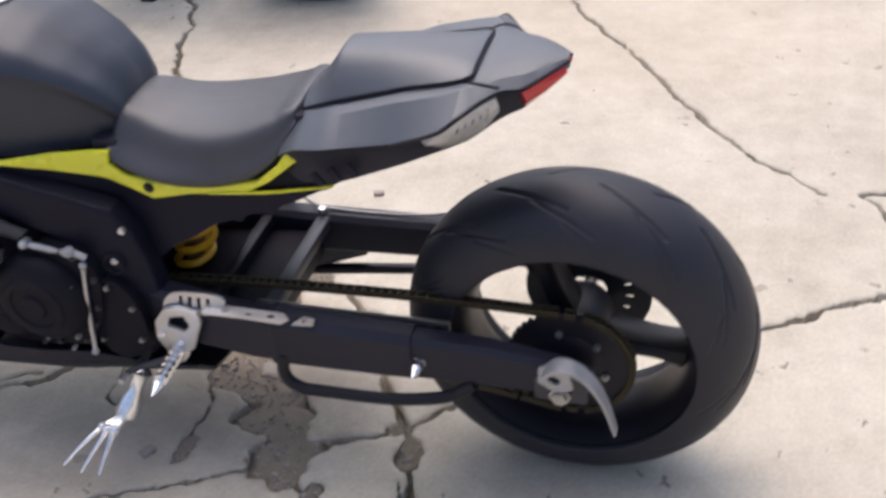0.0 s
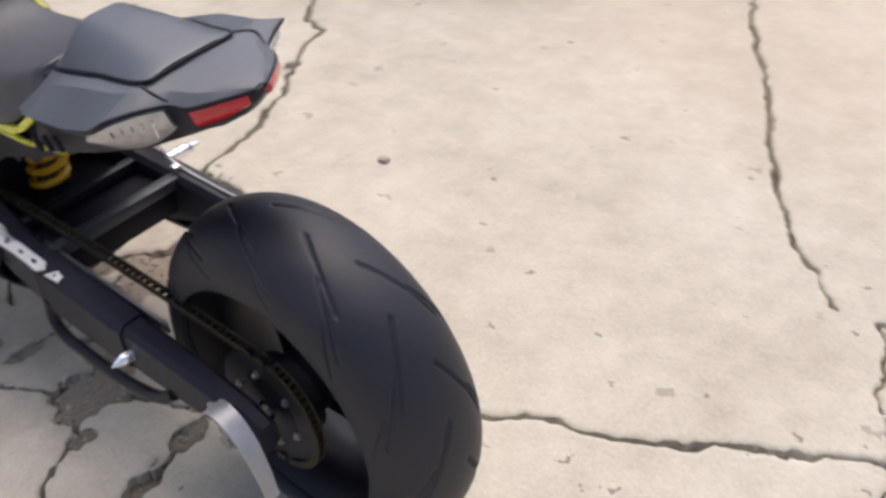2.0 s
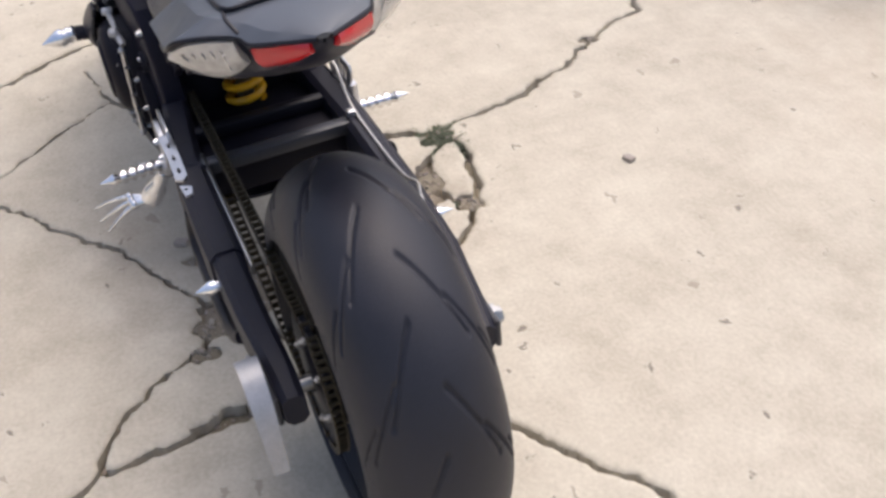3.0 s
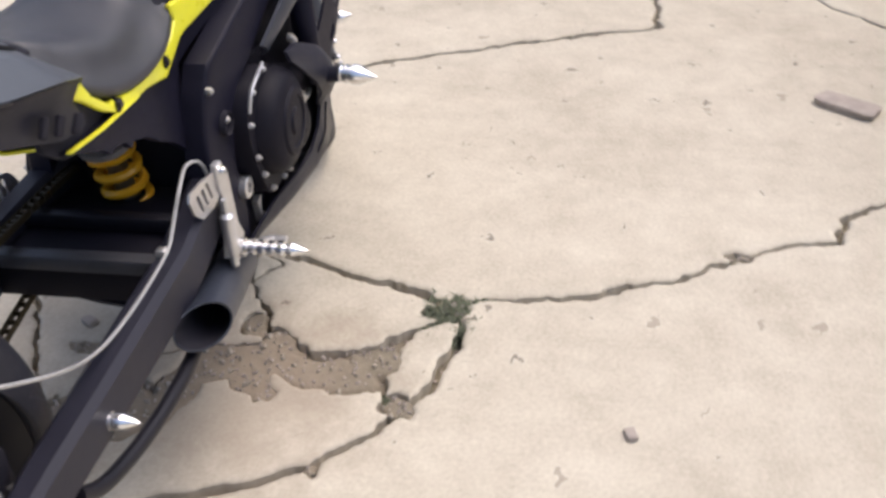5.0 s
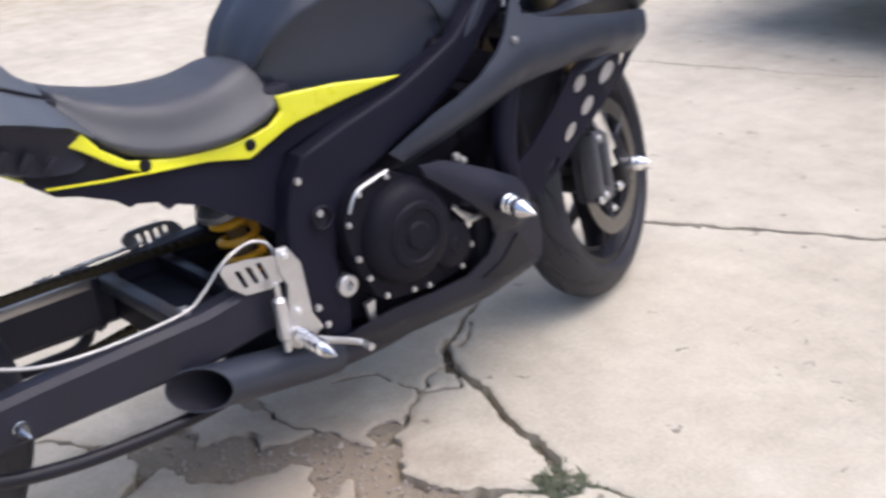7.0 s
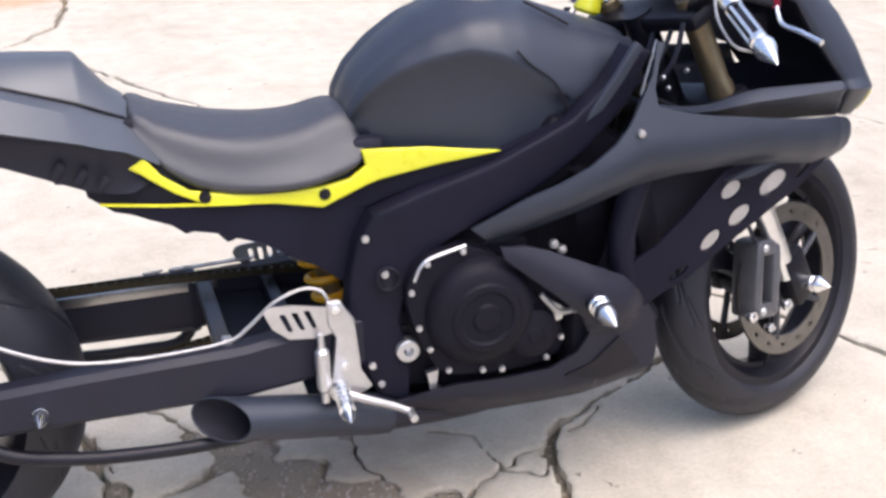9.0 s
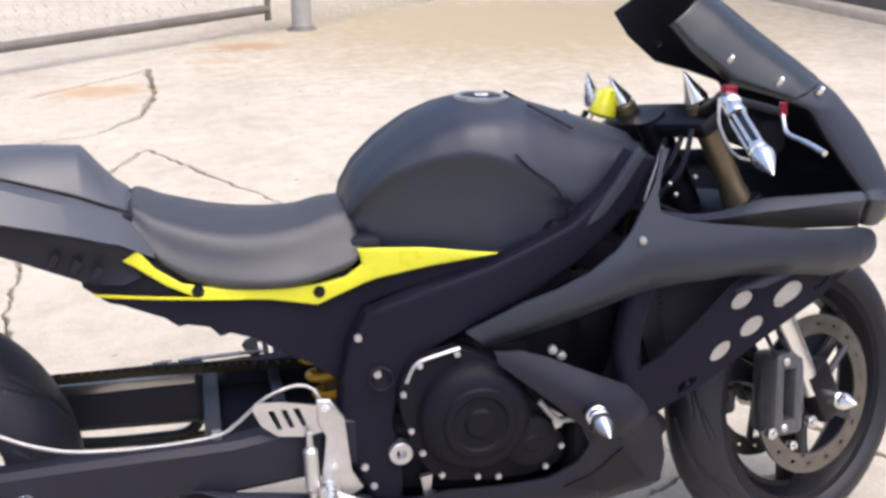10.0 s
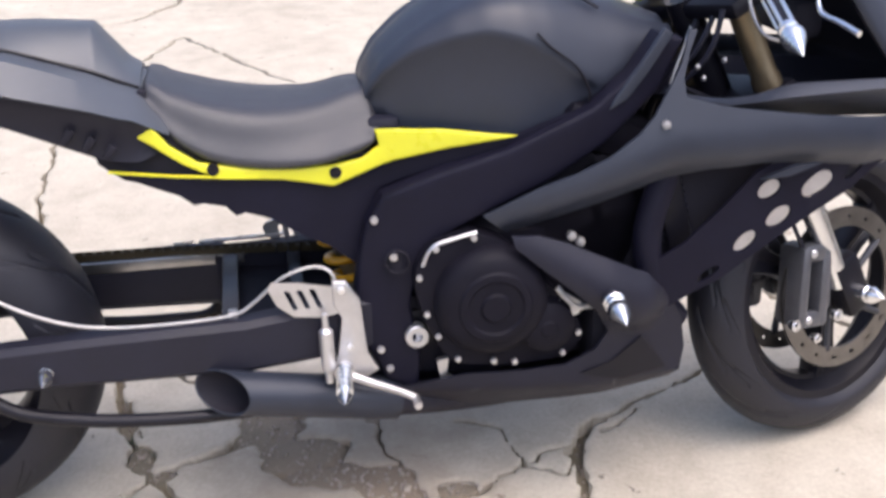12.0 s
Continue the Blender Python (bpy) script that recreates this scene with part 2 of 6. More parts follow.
def rings(bm, loops, closed=True, caps=True):
    """Skin a row of loops of equal length."""
    vs = [[bm.verts.new(Vector(p)) for p in lp] for lp in loops]
    k = len(vs[0])
    for a, b in zip(vs, vs[1:]):
        for i in range(k if closed else k - 1):
            j = (i + 1) % k
            try:
                bm.faces.new((a[i], a[j], b[j], b[i]))
            except ValueError:
                pass
    if caps and closed:
        bm.faces.new(vs[0])
        bm.faces.new(vs[-1][::-1])
    return bm


def tube(bm, pts, r, n=10, steps=None, taper=None):
    """A round bar along a smooth line; r may taper to taper."""
    path = spline(pts, steps) if steps else [np.array(p, float) for p in pts]
    loops = []
    up = Vector((0, 0, 1))
    for i, p in enumerate(path):
        d = Vector(path[min(i + 1, len(path) - 1)] - path[max(i - 1, 0)]).normalized()
        if abs(d.dot(up)) > 0.95:
            up = Vector((0, 1, 0))
        s = d.cross(up).normalized()
        t = s.cross(d).normalized()
        up = t
        f = i / max(1, len(path) - 1)
        rad = r if taper is None else r + (taper - r) * f
        loops.append([Vector(p) + (s * math.cos(a) + t * math.sin(a)) * rad for a in (2 * math.pi * k / n for k in range(n))])
    return rings(bm, loops)


def frame_of(a, b):
    """A matrix that lays z along a to b, at a."""
    d = Vector(b) - Vector(a)
    return Matrix.Translation(Vector(a)) @ d.to_track_quat("Z", "Y").to_matrix().to_4x4()


def turned(bm, profile, a, b, n=20):
    """A turned body along a to b: profile of (share of the length, radius)."""
    m = frame_of(a, b)
    ln = (Vector(b) - Vector(a)).length
    loops = []
    for s, r in profile:
        loops.append([m @ Vector((max(r, 1e-4) * math.cos(2 * math.pi * k / n), max(r, 1e-4) * math.sin(2 * math.pi * k / n), s * ln)) for k in range(n)])
    return rings(bm, loops)


def box(bm, lo, hi, bevel=0.0, m=Matrix(), seg=2):
    lo, hi = Vector(lo), Vector(hi)
    r = bmesh.ops.create_cube(bm, size=1, matrix=m @ Matrix.Translation((lo + hi) / 2) @ Matrix.Diagonal((*(hi - lo), 1)))
    if bevel:
        edges = list({e for v in r["verts"] for e in v.link_edges})
        bmesh.ops.bevel(bm, geom=edges, offset=bevel, segments=seg, affect="EDGES", profile=0.5)
    return bm


def panel(outline, y, thick=0.006, cuts=3, holes=(), smooth=0, soft=0.0):
    """A shaped sheet in the side view (x, z), laid on y(x, z), with thickness towards the middle."""
    bm = bmesh.new()
    if not callable(y):
        flat = y
        y = lambda x, z: flat
    pts = outline
    if smooth:
        pts = [tuple(q) for q in spline(list(outline) + [outline[0]], smooth)][:-1]
    edges = []
    for loop in (pts, *holes):
        vs = [bm.verts.new((q[0], 0, q[1])) for q in loop]
        edges += [bm.edges.new((vs[i], vs[(i + 1) % len(vs)])) for i in range(len(vs))]
    bmesh.ops.triangle_fill(bm, use_beauty=True, use_dissolve=False, edges=edges, normal=(0, 1, 0))
    if cuts:
        bmesh.ops.subdivide_edges(bm, edges=bm.edges[:], cuts=cuts, use_grid_fill=True)
    for v in bm.verts:
        v.co.y = y(v.co.x, v.co.z)
    side = -1 if sum(v.co.y for v in bm.verts) < 0 else 1
    back = {}
    faces = bm.faces[:]
    rim = [e for e in bm.edges if len(e.link_faces) == 1]
    for v in bm.verts[:]:
        back[v] = bm.verts.new(v.co - Vector((0, side * thick, 0)))
    for f in faces:
        bm.faces.new([back[v] for v in reversed(f.verts)])
    for e in rim:
        a, b = e.verts
        bm.faces.new((a, b, back[b], back[a]))
    if soft:
        bmesh.ops.recalc_face_normals(bm, faces=bm.faces)
        bmesh.ops.bevel(bm, geom=[e for e in rim if e.is_valid], offset=soft, segments=3, affect="EDGES", profile=0.5, clamp_overlap=True)
    return bm


def mirrored(bm):
    """The same shape on the other flank."""
    c = bm.copy()
    for v in c.verts:
        v.co.y = -v.co.y
    bmesh.ops.reverse_faces(c, faces=c.faces)
    return c


def pair(name, make, mat, parent, label="", angle=35):
    a = make()
    b = mirrored(a)
    return part(name, a, mat, parent, label, angle), part(name, b, mat, parent, label, angle)


def ellipse(cx, cz, a, b, turn, n=14):
    c, s = math.cos(turn), math.sin(turn)
    return [(cx + a * math.cos(t) * c - b * math.sin(t) * s, cz + a * math.cos(t) * s + b * math.sin(t) * c) for t in (2 * math.pi * k / n for k in range(n))]


# ---- the ground: concrete slabs, broken by joints and cracks ----
# each line: half width in metres, then its way over the ground
CRACKS = (
    (0.0079, ((1.30, -3.40), (0.964, -2.818), (0.721, -2.399), (0.338, -1.805), (0.139, -1.474), (0.020, -1.303), (-0.09, -1.186), (-0.23, -1.068))),
    (0.0058, ((-1.40, -1.66), (-0.80, -1.37), (-0.506, -1.179), (-0.312, -1.077), (-0.342, -1.056), (-0.40, -0.908), (-0.487, -0.73), (-0.516, -0.635), (-0.572, -0.542), (-0.85, -0.05), (-1.40, 0.8))),
    (0.0085, ((-0.487, -0.73), (-0.312, -0.631), (-0.118, -0.50), (0.066, -0.411), (0.229, -0.301), (0.411, -0.192), (0.542, -0.082), (0.60, -0.01))),
    (0.0108, ((1.28, -0.54), (1.30, -0.64), (1.36, -0.83), (1.41, -0.93), (1.50, -1.07), (1.57, -1.16), (1.64, -1.31), (1.73, -1.34), (1.81, -1.43), (1.915, -1.55), (2.015, -1.78), (2.052, -1.93), (2.138, -2.12), (2.24, -2.28), (2.60, -2.95))),
    (0.0126, ((1.46, 0.01), (1.40, -0.05), (1.37, -0.18), (1.34, -0.28), (1.31, -0.40), (1.27, -0.49), (1.25, -0.54))),
    (0.0086, ((1.24, -0.53), (1.17, -0.46), (1.11, -0.40), (1.08, -0.31), (1.10, -0.21))),
    (0.0117, ((1.21, -0.55), (1.10, -0.54), (1.03, -0.53), (0.93, -0.47), (0.78, -0.37), (0.72, -0.25), (0.64, -0.08), (0.60, -0.01))),
    (0.0079, ((1.17, -0.46), (1.06, -0.42), (0.98, -0.44), (0.93, -0.47))),
    (0.0050, ((1.02, 0.15), (1.04, 0.06), (1.03, 0.00), (1.06, -0.12), (1.10, -0.21))),
    (0.0058, ((1.19, 0.05), (1.27, 0.02), (1.28, -0.10), (1.17, -0.18), (1.09, -0.21))),
    (0.0043, ((1.28, -0.11), (1.35, -0.14), (1.40, -0.06), (1.28, -0.11))),
    (0.0120, ((0.49, 0.42), (0.50, 0.34), (0.52, 0.16), (0.58, 0.02), (0.60, -0.01), (0.73, 0.05), (0.78, 0.11))),
    (0.0079, ((0.82, 0.13), (0.73, 0.21), (0.67, 0.31), (0.59, 0.38), (0.50, 0.43), (0.35, 0.62), (0.25, 0.95), (0.18, 1.45), (0.16, 1.90), (0.36, 2.94))),
    (0.0050, ((0.53, 0.26), (0.56, 0.13))),
    (0.0058, ((1.50, 0.58), (1.29, 0.42), (1.16, 0.32), (1.01, 0.22), (0.85, 0.15))),
    (0.0043, ((1.56, 0.03), (1.46, -0.03))),
    (0.0058, ((2.02, 0.25), (1.82, 0.20), (1.61, 0.08), (1.46, 0.01))),
    (0.0050, ((1.82, 0.20), (1.72, 0.33), (1.50, 0.58))),
    (0.0125, ((2.05, 0.45), (2.25, 0.09), (2.49, -0.34), (2.66, -0.66), (2.78, -0.93), (3.22, -0.90), (3.47, -0.96), (3.69, -1.08), (4.3, -1.7))),
    (0.0075, ((3.66, -1.075), (3.463, -1.229), (3.277, -1.336), (3.02, -1.50), (2.80, -1.75))),
    (0.0065, ((3.05, 2.2), (3.40, 1.40), (3.60, 0.80), (3.74, 0.40), (4.02, -0.10), (4.3, -0.6))),
    (0.0100, ((2.05, 0.45), (1.6, 1.3), (1.08, 2.36), (0.87, 2.73), (0.55, 3.34), (0.37, 2.94))),
    (0.0210, ((-0.11, 4.68), (0.42, 5.25), (0.50, 5.40), (0.56, 4.60), (0.51, 4.06), (0.30, 3.72))),
    (0.0185, ((-0.6, 3.1), (-0.25, 3.45), (0.30, 3.72))),
)
# washed-out patches of soil between broken pieces: centre and half widths
WASHED = ((0.80, 0.10, 0.06, 0.07), (0.87, 0.02, 0.09, 0.05), (0.95, -0.08, 0.08, 0.042), (1.01, -0.12, 0.06, 0.07), (1.04, -0.22, 0.05, 0.08),
          (1.02, -0.34, 0.045, 0.07), (1.08, -0.41, 0.03, 0.05), (1.25, -0.52, 0.04, 0.045), (0.95, -0.48, 0.03, 0.03), (0.79, 0.17, 0.030, 0.035),
          (0.72, 0.20, 0.020, 0.028), (0.57, 0.05, 0.028, 0.055), (0.61, -0.01, 0.028, 0.020), (1.53, -1.10, 0.02, 0.035), (-0.495, -0.72, 0.022, 0.016), (1.10, -0.22, 0.035, 0.035),
          (1.02, 0.13, 0.030, 0.045), (0.77, -0.37, 0.018, 0.016), (0.98, -0.21, 0.045, 0.05), (0.89, -0.06, 0.05, 0.032), (1.14, -0.16, 0.035, 0.02))




# a fine net of points over the broken part of the yard
STEP, COARSE = 0.006, 4
gx = -1.4 + STEP * np.arange(COARSE * 240 + 1)
gy = -3.3 + STEP * np.arange(COARSE * 384 + 1)
GX, GY = np.meshgrid(gx, gy, indexing="ij")
rng = np.random.default_rng(4)


def value_noise(x, y, size, seed):
    """Smooth random field between -1 and 1."""
    r = np.random.default_rng(seed).uniform(-1, 1, (256, 256))
    u, v = x / size + 900.3, y / size + 700.7
    i, j = np.floor(u).astype(int), np.floor(v).astype(int)
    fu, fv = u - i, v - j
    fu, fv = fu * fu * (3 - 2 * fu), fv * fv * (3 - 2 * fv)
    g = lambda a, b: r[a % 256, b % 256]
    return (g(i, j) * (1 - fu) + g(i + 1, j) * fu) * (1 - fv) + (g(i, j + 1) * (1 - fu) + g(i + 1, j + 1) * fu) * fv


wx = GX + 0.012 * value_noise(GX, GY, 0.09, 1) + 0.007 * value_noise(GX, GY, 0.030, 2) + 0.004 * value_noise(GX, GY, 0.013, 21)
wy = GY + 0.012 * value_noise(GX, GY, 0.09, 3) + 0.007 * value_noise(GX, GY, 0.030, 5) + 0.004 * value_noise(GX, GY, 0.013, 22)
uneven = 1 + 0.45 * value_noise(GX, GY, 0.13, 7) + 0.25 * value_noise(GX, GY, 0.035, 8)
depth = np.full(GX.shape, 9.0)
BED = -0.030 + 0.005 * value_noise(GX, GY, 0.05, 11) + 0.003 * value_noise(GX, GY, 0.02, 12)


def window(ax, ay, bx, by, far):
    """The part of the net round a stretch of the plan."""
    i0, i1 = np.searchsorted(gx, (min(ax, bx) - far, max(ax, bx) + far))
    j0, j1 = np.searchsorted(gy, (min(ay, by) - far, max(ay, by) + far))
    return slice(i0, i1), slice(j0, j1)


for half, line in CRACKS:
    for (ax, ay), (bx, by) in zip(line, line[1:]):
        w = window(ax, ay, bx, by, 0.09)
        if depth[w].size == 0:
            continue
        dx, dy = bx - ax, by - ay
        k = np.clip(((wx[w] - ax) * dx + (wy[w] - ay) * dy) / (dx * dx + dy * dy), 0, 1)
        away = np.hypot(wx[w] - ax - k * dx, wy[w] - ay - k * dy)
        depth[w] = np.minimum(depth[w], away - np.maximum(0.0034, 0.82 * half * uneven[w]))
rough_edge = 0.45 * value_noise(GX, GY, 0.05, 9) + 0.15 * value_noise(GX, GY, 0.016, 10)
for cx, cy, rx, ry in WASHED:
    w = window(cx, cy, cx, cy, 2.2 * max(rx, ry))
    q = np.hypot((wx[w] - cx) / rx, (wy[w] - cy) / ry)
    depth[w] = np.minimum(depth[w], (q - 1 + rough_edge[w]) * min(rx, ry) * 0.8)
    BED[w] = np.maximum(BED[w], -0.030 + 0.0235 * np.clip(1.45 - q, 0, 0.45) / 0.45 + 0.006 * rough_edge[w])
# worn edges: the slabs round off towards the open joints
edge = np.clip(1 - depth / 0.010, 0, 1)
TOP = -0.0035 * edge * edge + 0.0010 * value_noise(GX, GY, 0.5, 13) + 0.0005 * value_noise(GX, GY, 0.06, 14)
nx, ny = depth.shape

# number the pieces of concrete between the cracks; crumbs too small to be a piece are washed away
piece = np.where(depth <= 0, 0, -1)
flat_piece = piece.ravel().tolist()
count = 0
lost = []
for start in range(0, nx * ny, 3):
    if flat_piece[start] != -1:
        continue
    count += 1
    todo, cells = [start], []
    flat_piece[start] = count
    while todo:
        c = todo.pop()
        cells.append(c)
        j = c % ny
        for d in (c + ny if c + ny < nx * ny else c, c - ny if c >= ny else c, c + 1 if j + 1 < ny else c, c - 1 if j else c):
            if flat_piece[d] == -1:
                flat_piece[d] = count
                todo.append(d)
    if len(cells) < 60:
        lost += cells
for c, v in enumerate(flat_piece):
    if v == -1:
        lost.append(c)
piece = np.array(flat_piece).reshape(nx, ny)
for c in lost:
    depth[c // ny, c % ny] = -0.001
    piece[c // ny, c % ny] = 0
open_joint = depth <= 0

# whole cells where the slab is sound, a fine net along the joints, cut at their edge: slab above, soil below
slab_faces, slab_points, soil_faces, soil_points = {}, {}, [], {}


def crossing(a, b):
    u = depth[a] / (depth[a] - depth[b])
    return tuple(float(F[a] + (F[b] - F[a]) * u) for F in (GX, GY))


def slab_vertex(number, key, co):
    got = slab_points.setdefault(number, {})
    if key not in got:
        got[key] = (len(got), co)
    return got[key][0]


def soil_vertex(key, co):
    if key not in soil_points:
        soil_points[key] = (len(soil_points), co)
    return soil_points[key][0]


def grid_point(F, a):
    return (float(GX[a]), float(GY[a]), float(F[a]))


def fine_cell(i, j):
    corners = ((i, j), (i + 1, j), (i + 1, j + 1), (i, j + 1))
    above = [depth[c] > 0 for c in corners]
    number = max(int(piece[c]) for c in corners)
    if all(above):
        slab_faces.setdefault(number, []).append([slab_vertex(number, c, grid_point(TOP, c)) for c in corners])
        return
    if not any(above):
        soil_faces.append([soil_vertex(c, grid_point(BED, c)) for c in corners])
        return
    rim, lower, cuts = [], [], []
    for k in range(4):
        c, d = corners[k], corners[(k + 1) % 4]
        if above[k]:
            rim.append(slab_vertex(number, c, grid_point(TOP, c)))
        else:
            lower.append(soil_vertex(c, grid_point(BED, c)))
        if above[k] != above[(k + 1) % 4]:
            x, y = crossing(c, d)
            key = (min(c, d), max(c, d))
            low = float(min(BED[c], BED[d])) - 0.002
            rim.append(slab_vertex(number, key, (x, y, -0.0045)))
            lower.append(soil_vertex(key, (x, y, low)))
            cuts.append((slab_vertex(number, key, (x, y, -0.0045)), slab_vertex(number, ("low", key), (x, y, low - 0.012))))
    faces = slab_faces.setdefault(number, [])
    faces.append(rim)
    soil_faces.append(lower)
    if len(cuts) == 2:
        faces.append([cuts[0][0], cuts[0][1], cuts[1][1], cuts[1][0]])


for i in range(0, nx - 1, COARSE):
    for j in range(0, ny - 1, COARSE):
        if depth[i:i + COARSE + 1, j:j + COARSE + 1].min() > 0.012:
            number = int(piece[i, j])
            corners = ((i, j), (i + COARSE, j), (i + COARSE, j + COARSE), (i, j + COARSE))
            slab_faces.setdefault(number, []).append([slab_vertex(number, c, grid_point(TOP, c)) for c in corners])
        else:
            for a in range(COARSE):
                for b in range(COARSE):
                    fine_cell(i + a, j + b)

ground = new("ground")
tagged(ground, "cracked weathered beige concrete yard with soil in the joints", "ground", kind="structure")
# the yard goes on to the horizon round the cracked part
x0, x1, y0, y1 = gx[0], gx[-1], gy[0], gy[-1]
FAR = 400.0
gm = bmesh.new()
for a, b, c, d in ((-FAR, -FAR, FAR, y0), (-FAR, y1, FAR, FAR), (-FAR, y0, x0, y1), (x1, y0, FAR, y1)):
    gm.faces.new([gm.verts.new(v) for v in ((a, b, 0), (c, b, 0), (c, d, 0), (a, d, 0))])
part("yard_surface", gm, CONCRETE, ground)


def sheet(name, points, faces, mat):
    me = bpy.data.meshes.new(name)
    me.from_pydata([co for _, co in sorted(points.values())], [], [f for f in faces if len(f) > 2])
    me.materials.append(mat)
    for p in me.polygons:
        p.use_smooth = True
    me.set_sharp_from_angle(angle=radians(50))
    ob = new(name, me)
    ob.parent = ground
    return ob


for number, faces in slab_faces.items():
    sheet("concrete_slab", slab_points[number], faces, CONCRETE)
tagged(sheet("crack_soil", soil_points, soil_faces, SOIL), "dark crumbly soil in the open joints", kind="stuff")

# loose grit and crumbs of concrete lying in the broken joints
bm = bmesh.new()
spots = np.argwhere(open_joint[:, : int(np.searchsorted(gy, 0.6))])
for i, j in spots[rng.choice(len(spots), 2000)]:
    s = float(rng.uniform(0.0012, 0.0055))
    m = pose(float(gx[i]) + float(rng.uniform(0, 0.01)), float(gy[j]) + float(rng.uniform(0, 0.01)), float(BED[i, j]) + s * 0.4, *[float(v) for v in rng.uniform(0, 180, 3)])
    bmesh.ops.create_icosphere(bm, subdivisions=1, radius=s, matrix=m @ Matrix.Diagonal((1, float(rng.uniform(0.6, 1)), float(rng.uniform(0.4, 0.8)), 1)))
grit = tagged(new("crack_grit", finish("crack_grit", bm, STONE, 20)), "pale crumbs of broken concrete in the cracks", "gravel", kind="stuff")


bm = bmesh.new()
for _ in range(230):
    cx, cy, rx, ry = WASHED[int(rng.integers(0, len(WASHED)))]
    a, q = float(rng.uniform(0, 6.283)), float(rng.uniform(0, 1.0)) ** 0.6
    x, y = cx + rx * q * math.cos(a), cy + ry * q * math.sin(a)
    i, j = int(np.searchsorted(gx, x)), int(np.searchsorted(gy, y))
    if not open_joint[i, j]:
        continue
    s = 0.0022 + 0.0075 * float(rng.uniform(0, 1)) ** 2.5
    m = pose(x, y, float(BED[i, j]) + s * 0.3, *[float(v) for v in rng.uniform(0, 180, 3)])
    got = bmesh.ops.create_icosphere(bm, subdivisions=1, radius=s, matrix=m @ Matrix.Diagonal((1, float(rng.uniform(0.6, 1)), float(rng.uniform(0.4, 0.8)), 1)))
    for v in got["verts"]:
        v.co += Vector(rng.uniform(-0.22, 0.22, 3)) * s
tagged(new("rubble", finish("rubble", bm, RUBBLE, 20)), "loose pale and brown rubble in the washed-out joints", "gravel", kind="stuff")


# weeds: tufts of narrow blades that lean out of the joints
def weed(x, y, size, blades, seed):
    r = random.Random(seed)
    bm = bmesh.new()
    for _ in range(5 * blades):
        a, lean, ln = r.uniform(0, 6.283), r.uniform(0.9, 1.5), size * r.uniform(0.14, 0.36)
        ox, oy, w = r.gauss(0, size * 0.30), r.gauss(0, size * 0.24), r.uniform(0.0020, 0.0048)
        prev = None
        for k in range(5):
            u = k / 4
            reach, h = ln * math.sin(lean * (0.5 + 0.5 * u)) * u, ln * math.cos(lean * (0.5 + 0.5 * u)) * u
            ww = w * (1 - 0.85 * u)
            c = Vector((ox + reach * math.cos(a), oy + reach * math.sin(a), h))
            s = Vector((-math.sin(a), math.cos(a), 0.2)) * ww
            cur = (bm.verts.new(c - s), bm.verts.new(c + s))
            if prev:
                bm.faces.new((prev[0], prev[1], cur[1], cur[0]))
            prev = cur
    ob = new("weed", finish("weed", bm, GRASS))
    ob.matrix_world = pose(x, y, -0.014)
    return tagged(ob, "low green and brown weed growing from a crack", "weed", "weeds in the cracks", "stuff")


for k, (x, y, s, n) in enumerate(((1.25, -0.525, 0.095, 150), (1.21, -0.55, 0.080, 80), (1.295, -0.560, 0.070, 65), (1.22, -0.50, 0.05, 35), (1.25, -0.50, 0.05, 30), (0.57, 0.07, 0.035, 30), (0.55, 0.13, 0.03, 18),
                                  (1.53, -1.10, 0.03, 16), (0.98, -0.45, 0.02, 10), (0.95, -0.49, 0.025, 12), (0.62, 0.0, 0.03, 14), (0.74, 0.21, 0.02, 10))):
    weed(x, y, s, n, 20 + k)


def stone_lump(x, y, size, turn, label):
    bm = bmesh.new()
    box(bm, (-0.5, -0.5, 0), (0.5, 0.5, 1), 0.16, seg=3)
    bmesh.ops.subdivide_edges(bm, edges=bm.edges[:], cuts=1)
    for v in bm.verts:
        v.co += Vector(noise.noise_vector(v.co * 2.3 + Vector((x, y, 0)))) * 0.09
        v.co = Vector((v.co.x * size[0], v.co.y * size[1], max(0, v.co.z) * size[2]))
    ob = new("stone", finish("stone", bm, STONE, 50))
    ob.matrix_world = pose(x, y, -0.001, 0, 0, turn)
    return tagged(ob, label, "stone")


stone_lump(2.30, -1.425, (0.165, 0.078, 0.022), 58, "flat grey broken brick lying on the concrete")
stone_lump(0.944, -0.884, (0.028, 0.020, 0.012), 20, "small dark pebble on the concrete")
stone_lump(1.09, 0.16, (0.03, 0.022, 0.012), 60, "small brown crumb of concrete")

# ---- the motorcycle: x ahead, y to its left, z up, from where the rear tyre stands ----
LEAN = 2.9
bike = thing("motorcycle", "satin black and yellow sport motorcycle with a stretched swingarm", "motorcycle", pose(0.235, -0.04, 0, -LEAN))
REAR = Vector((0, 0, 0.3148))
FRONT = Vector((1.646, -0.007, 0.2925))
RAKE, STEER = radians(25), radians(21)
STEER_AXIS = Vector((-math.sin(RAKE), 0, math.cos(RAKE)))
STEER_FOOT = Vector((1.615, -0.012, 0.2925))
TURN = Matrix.Translation(STEER_FOOT) @ Matrix.Rotation(STEER, 4, STEER_AXIS) @ Matrix.Translation(-STEER_FOOT)


def steered(bm):
    bm.transform(TURN)
    return bm


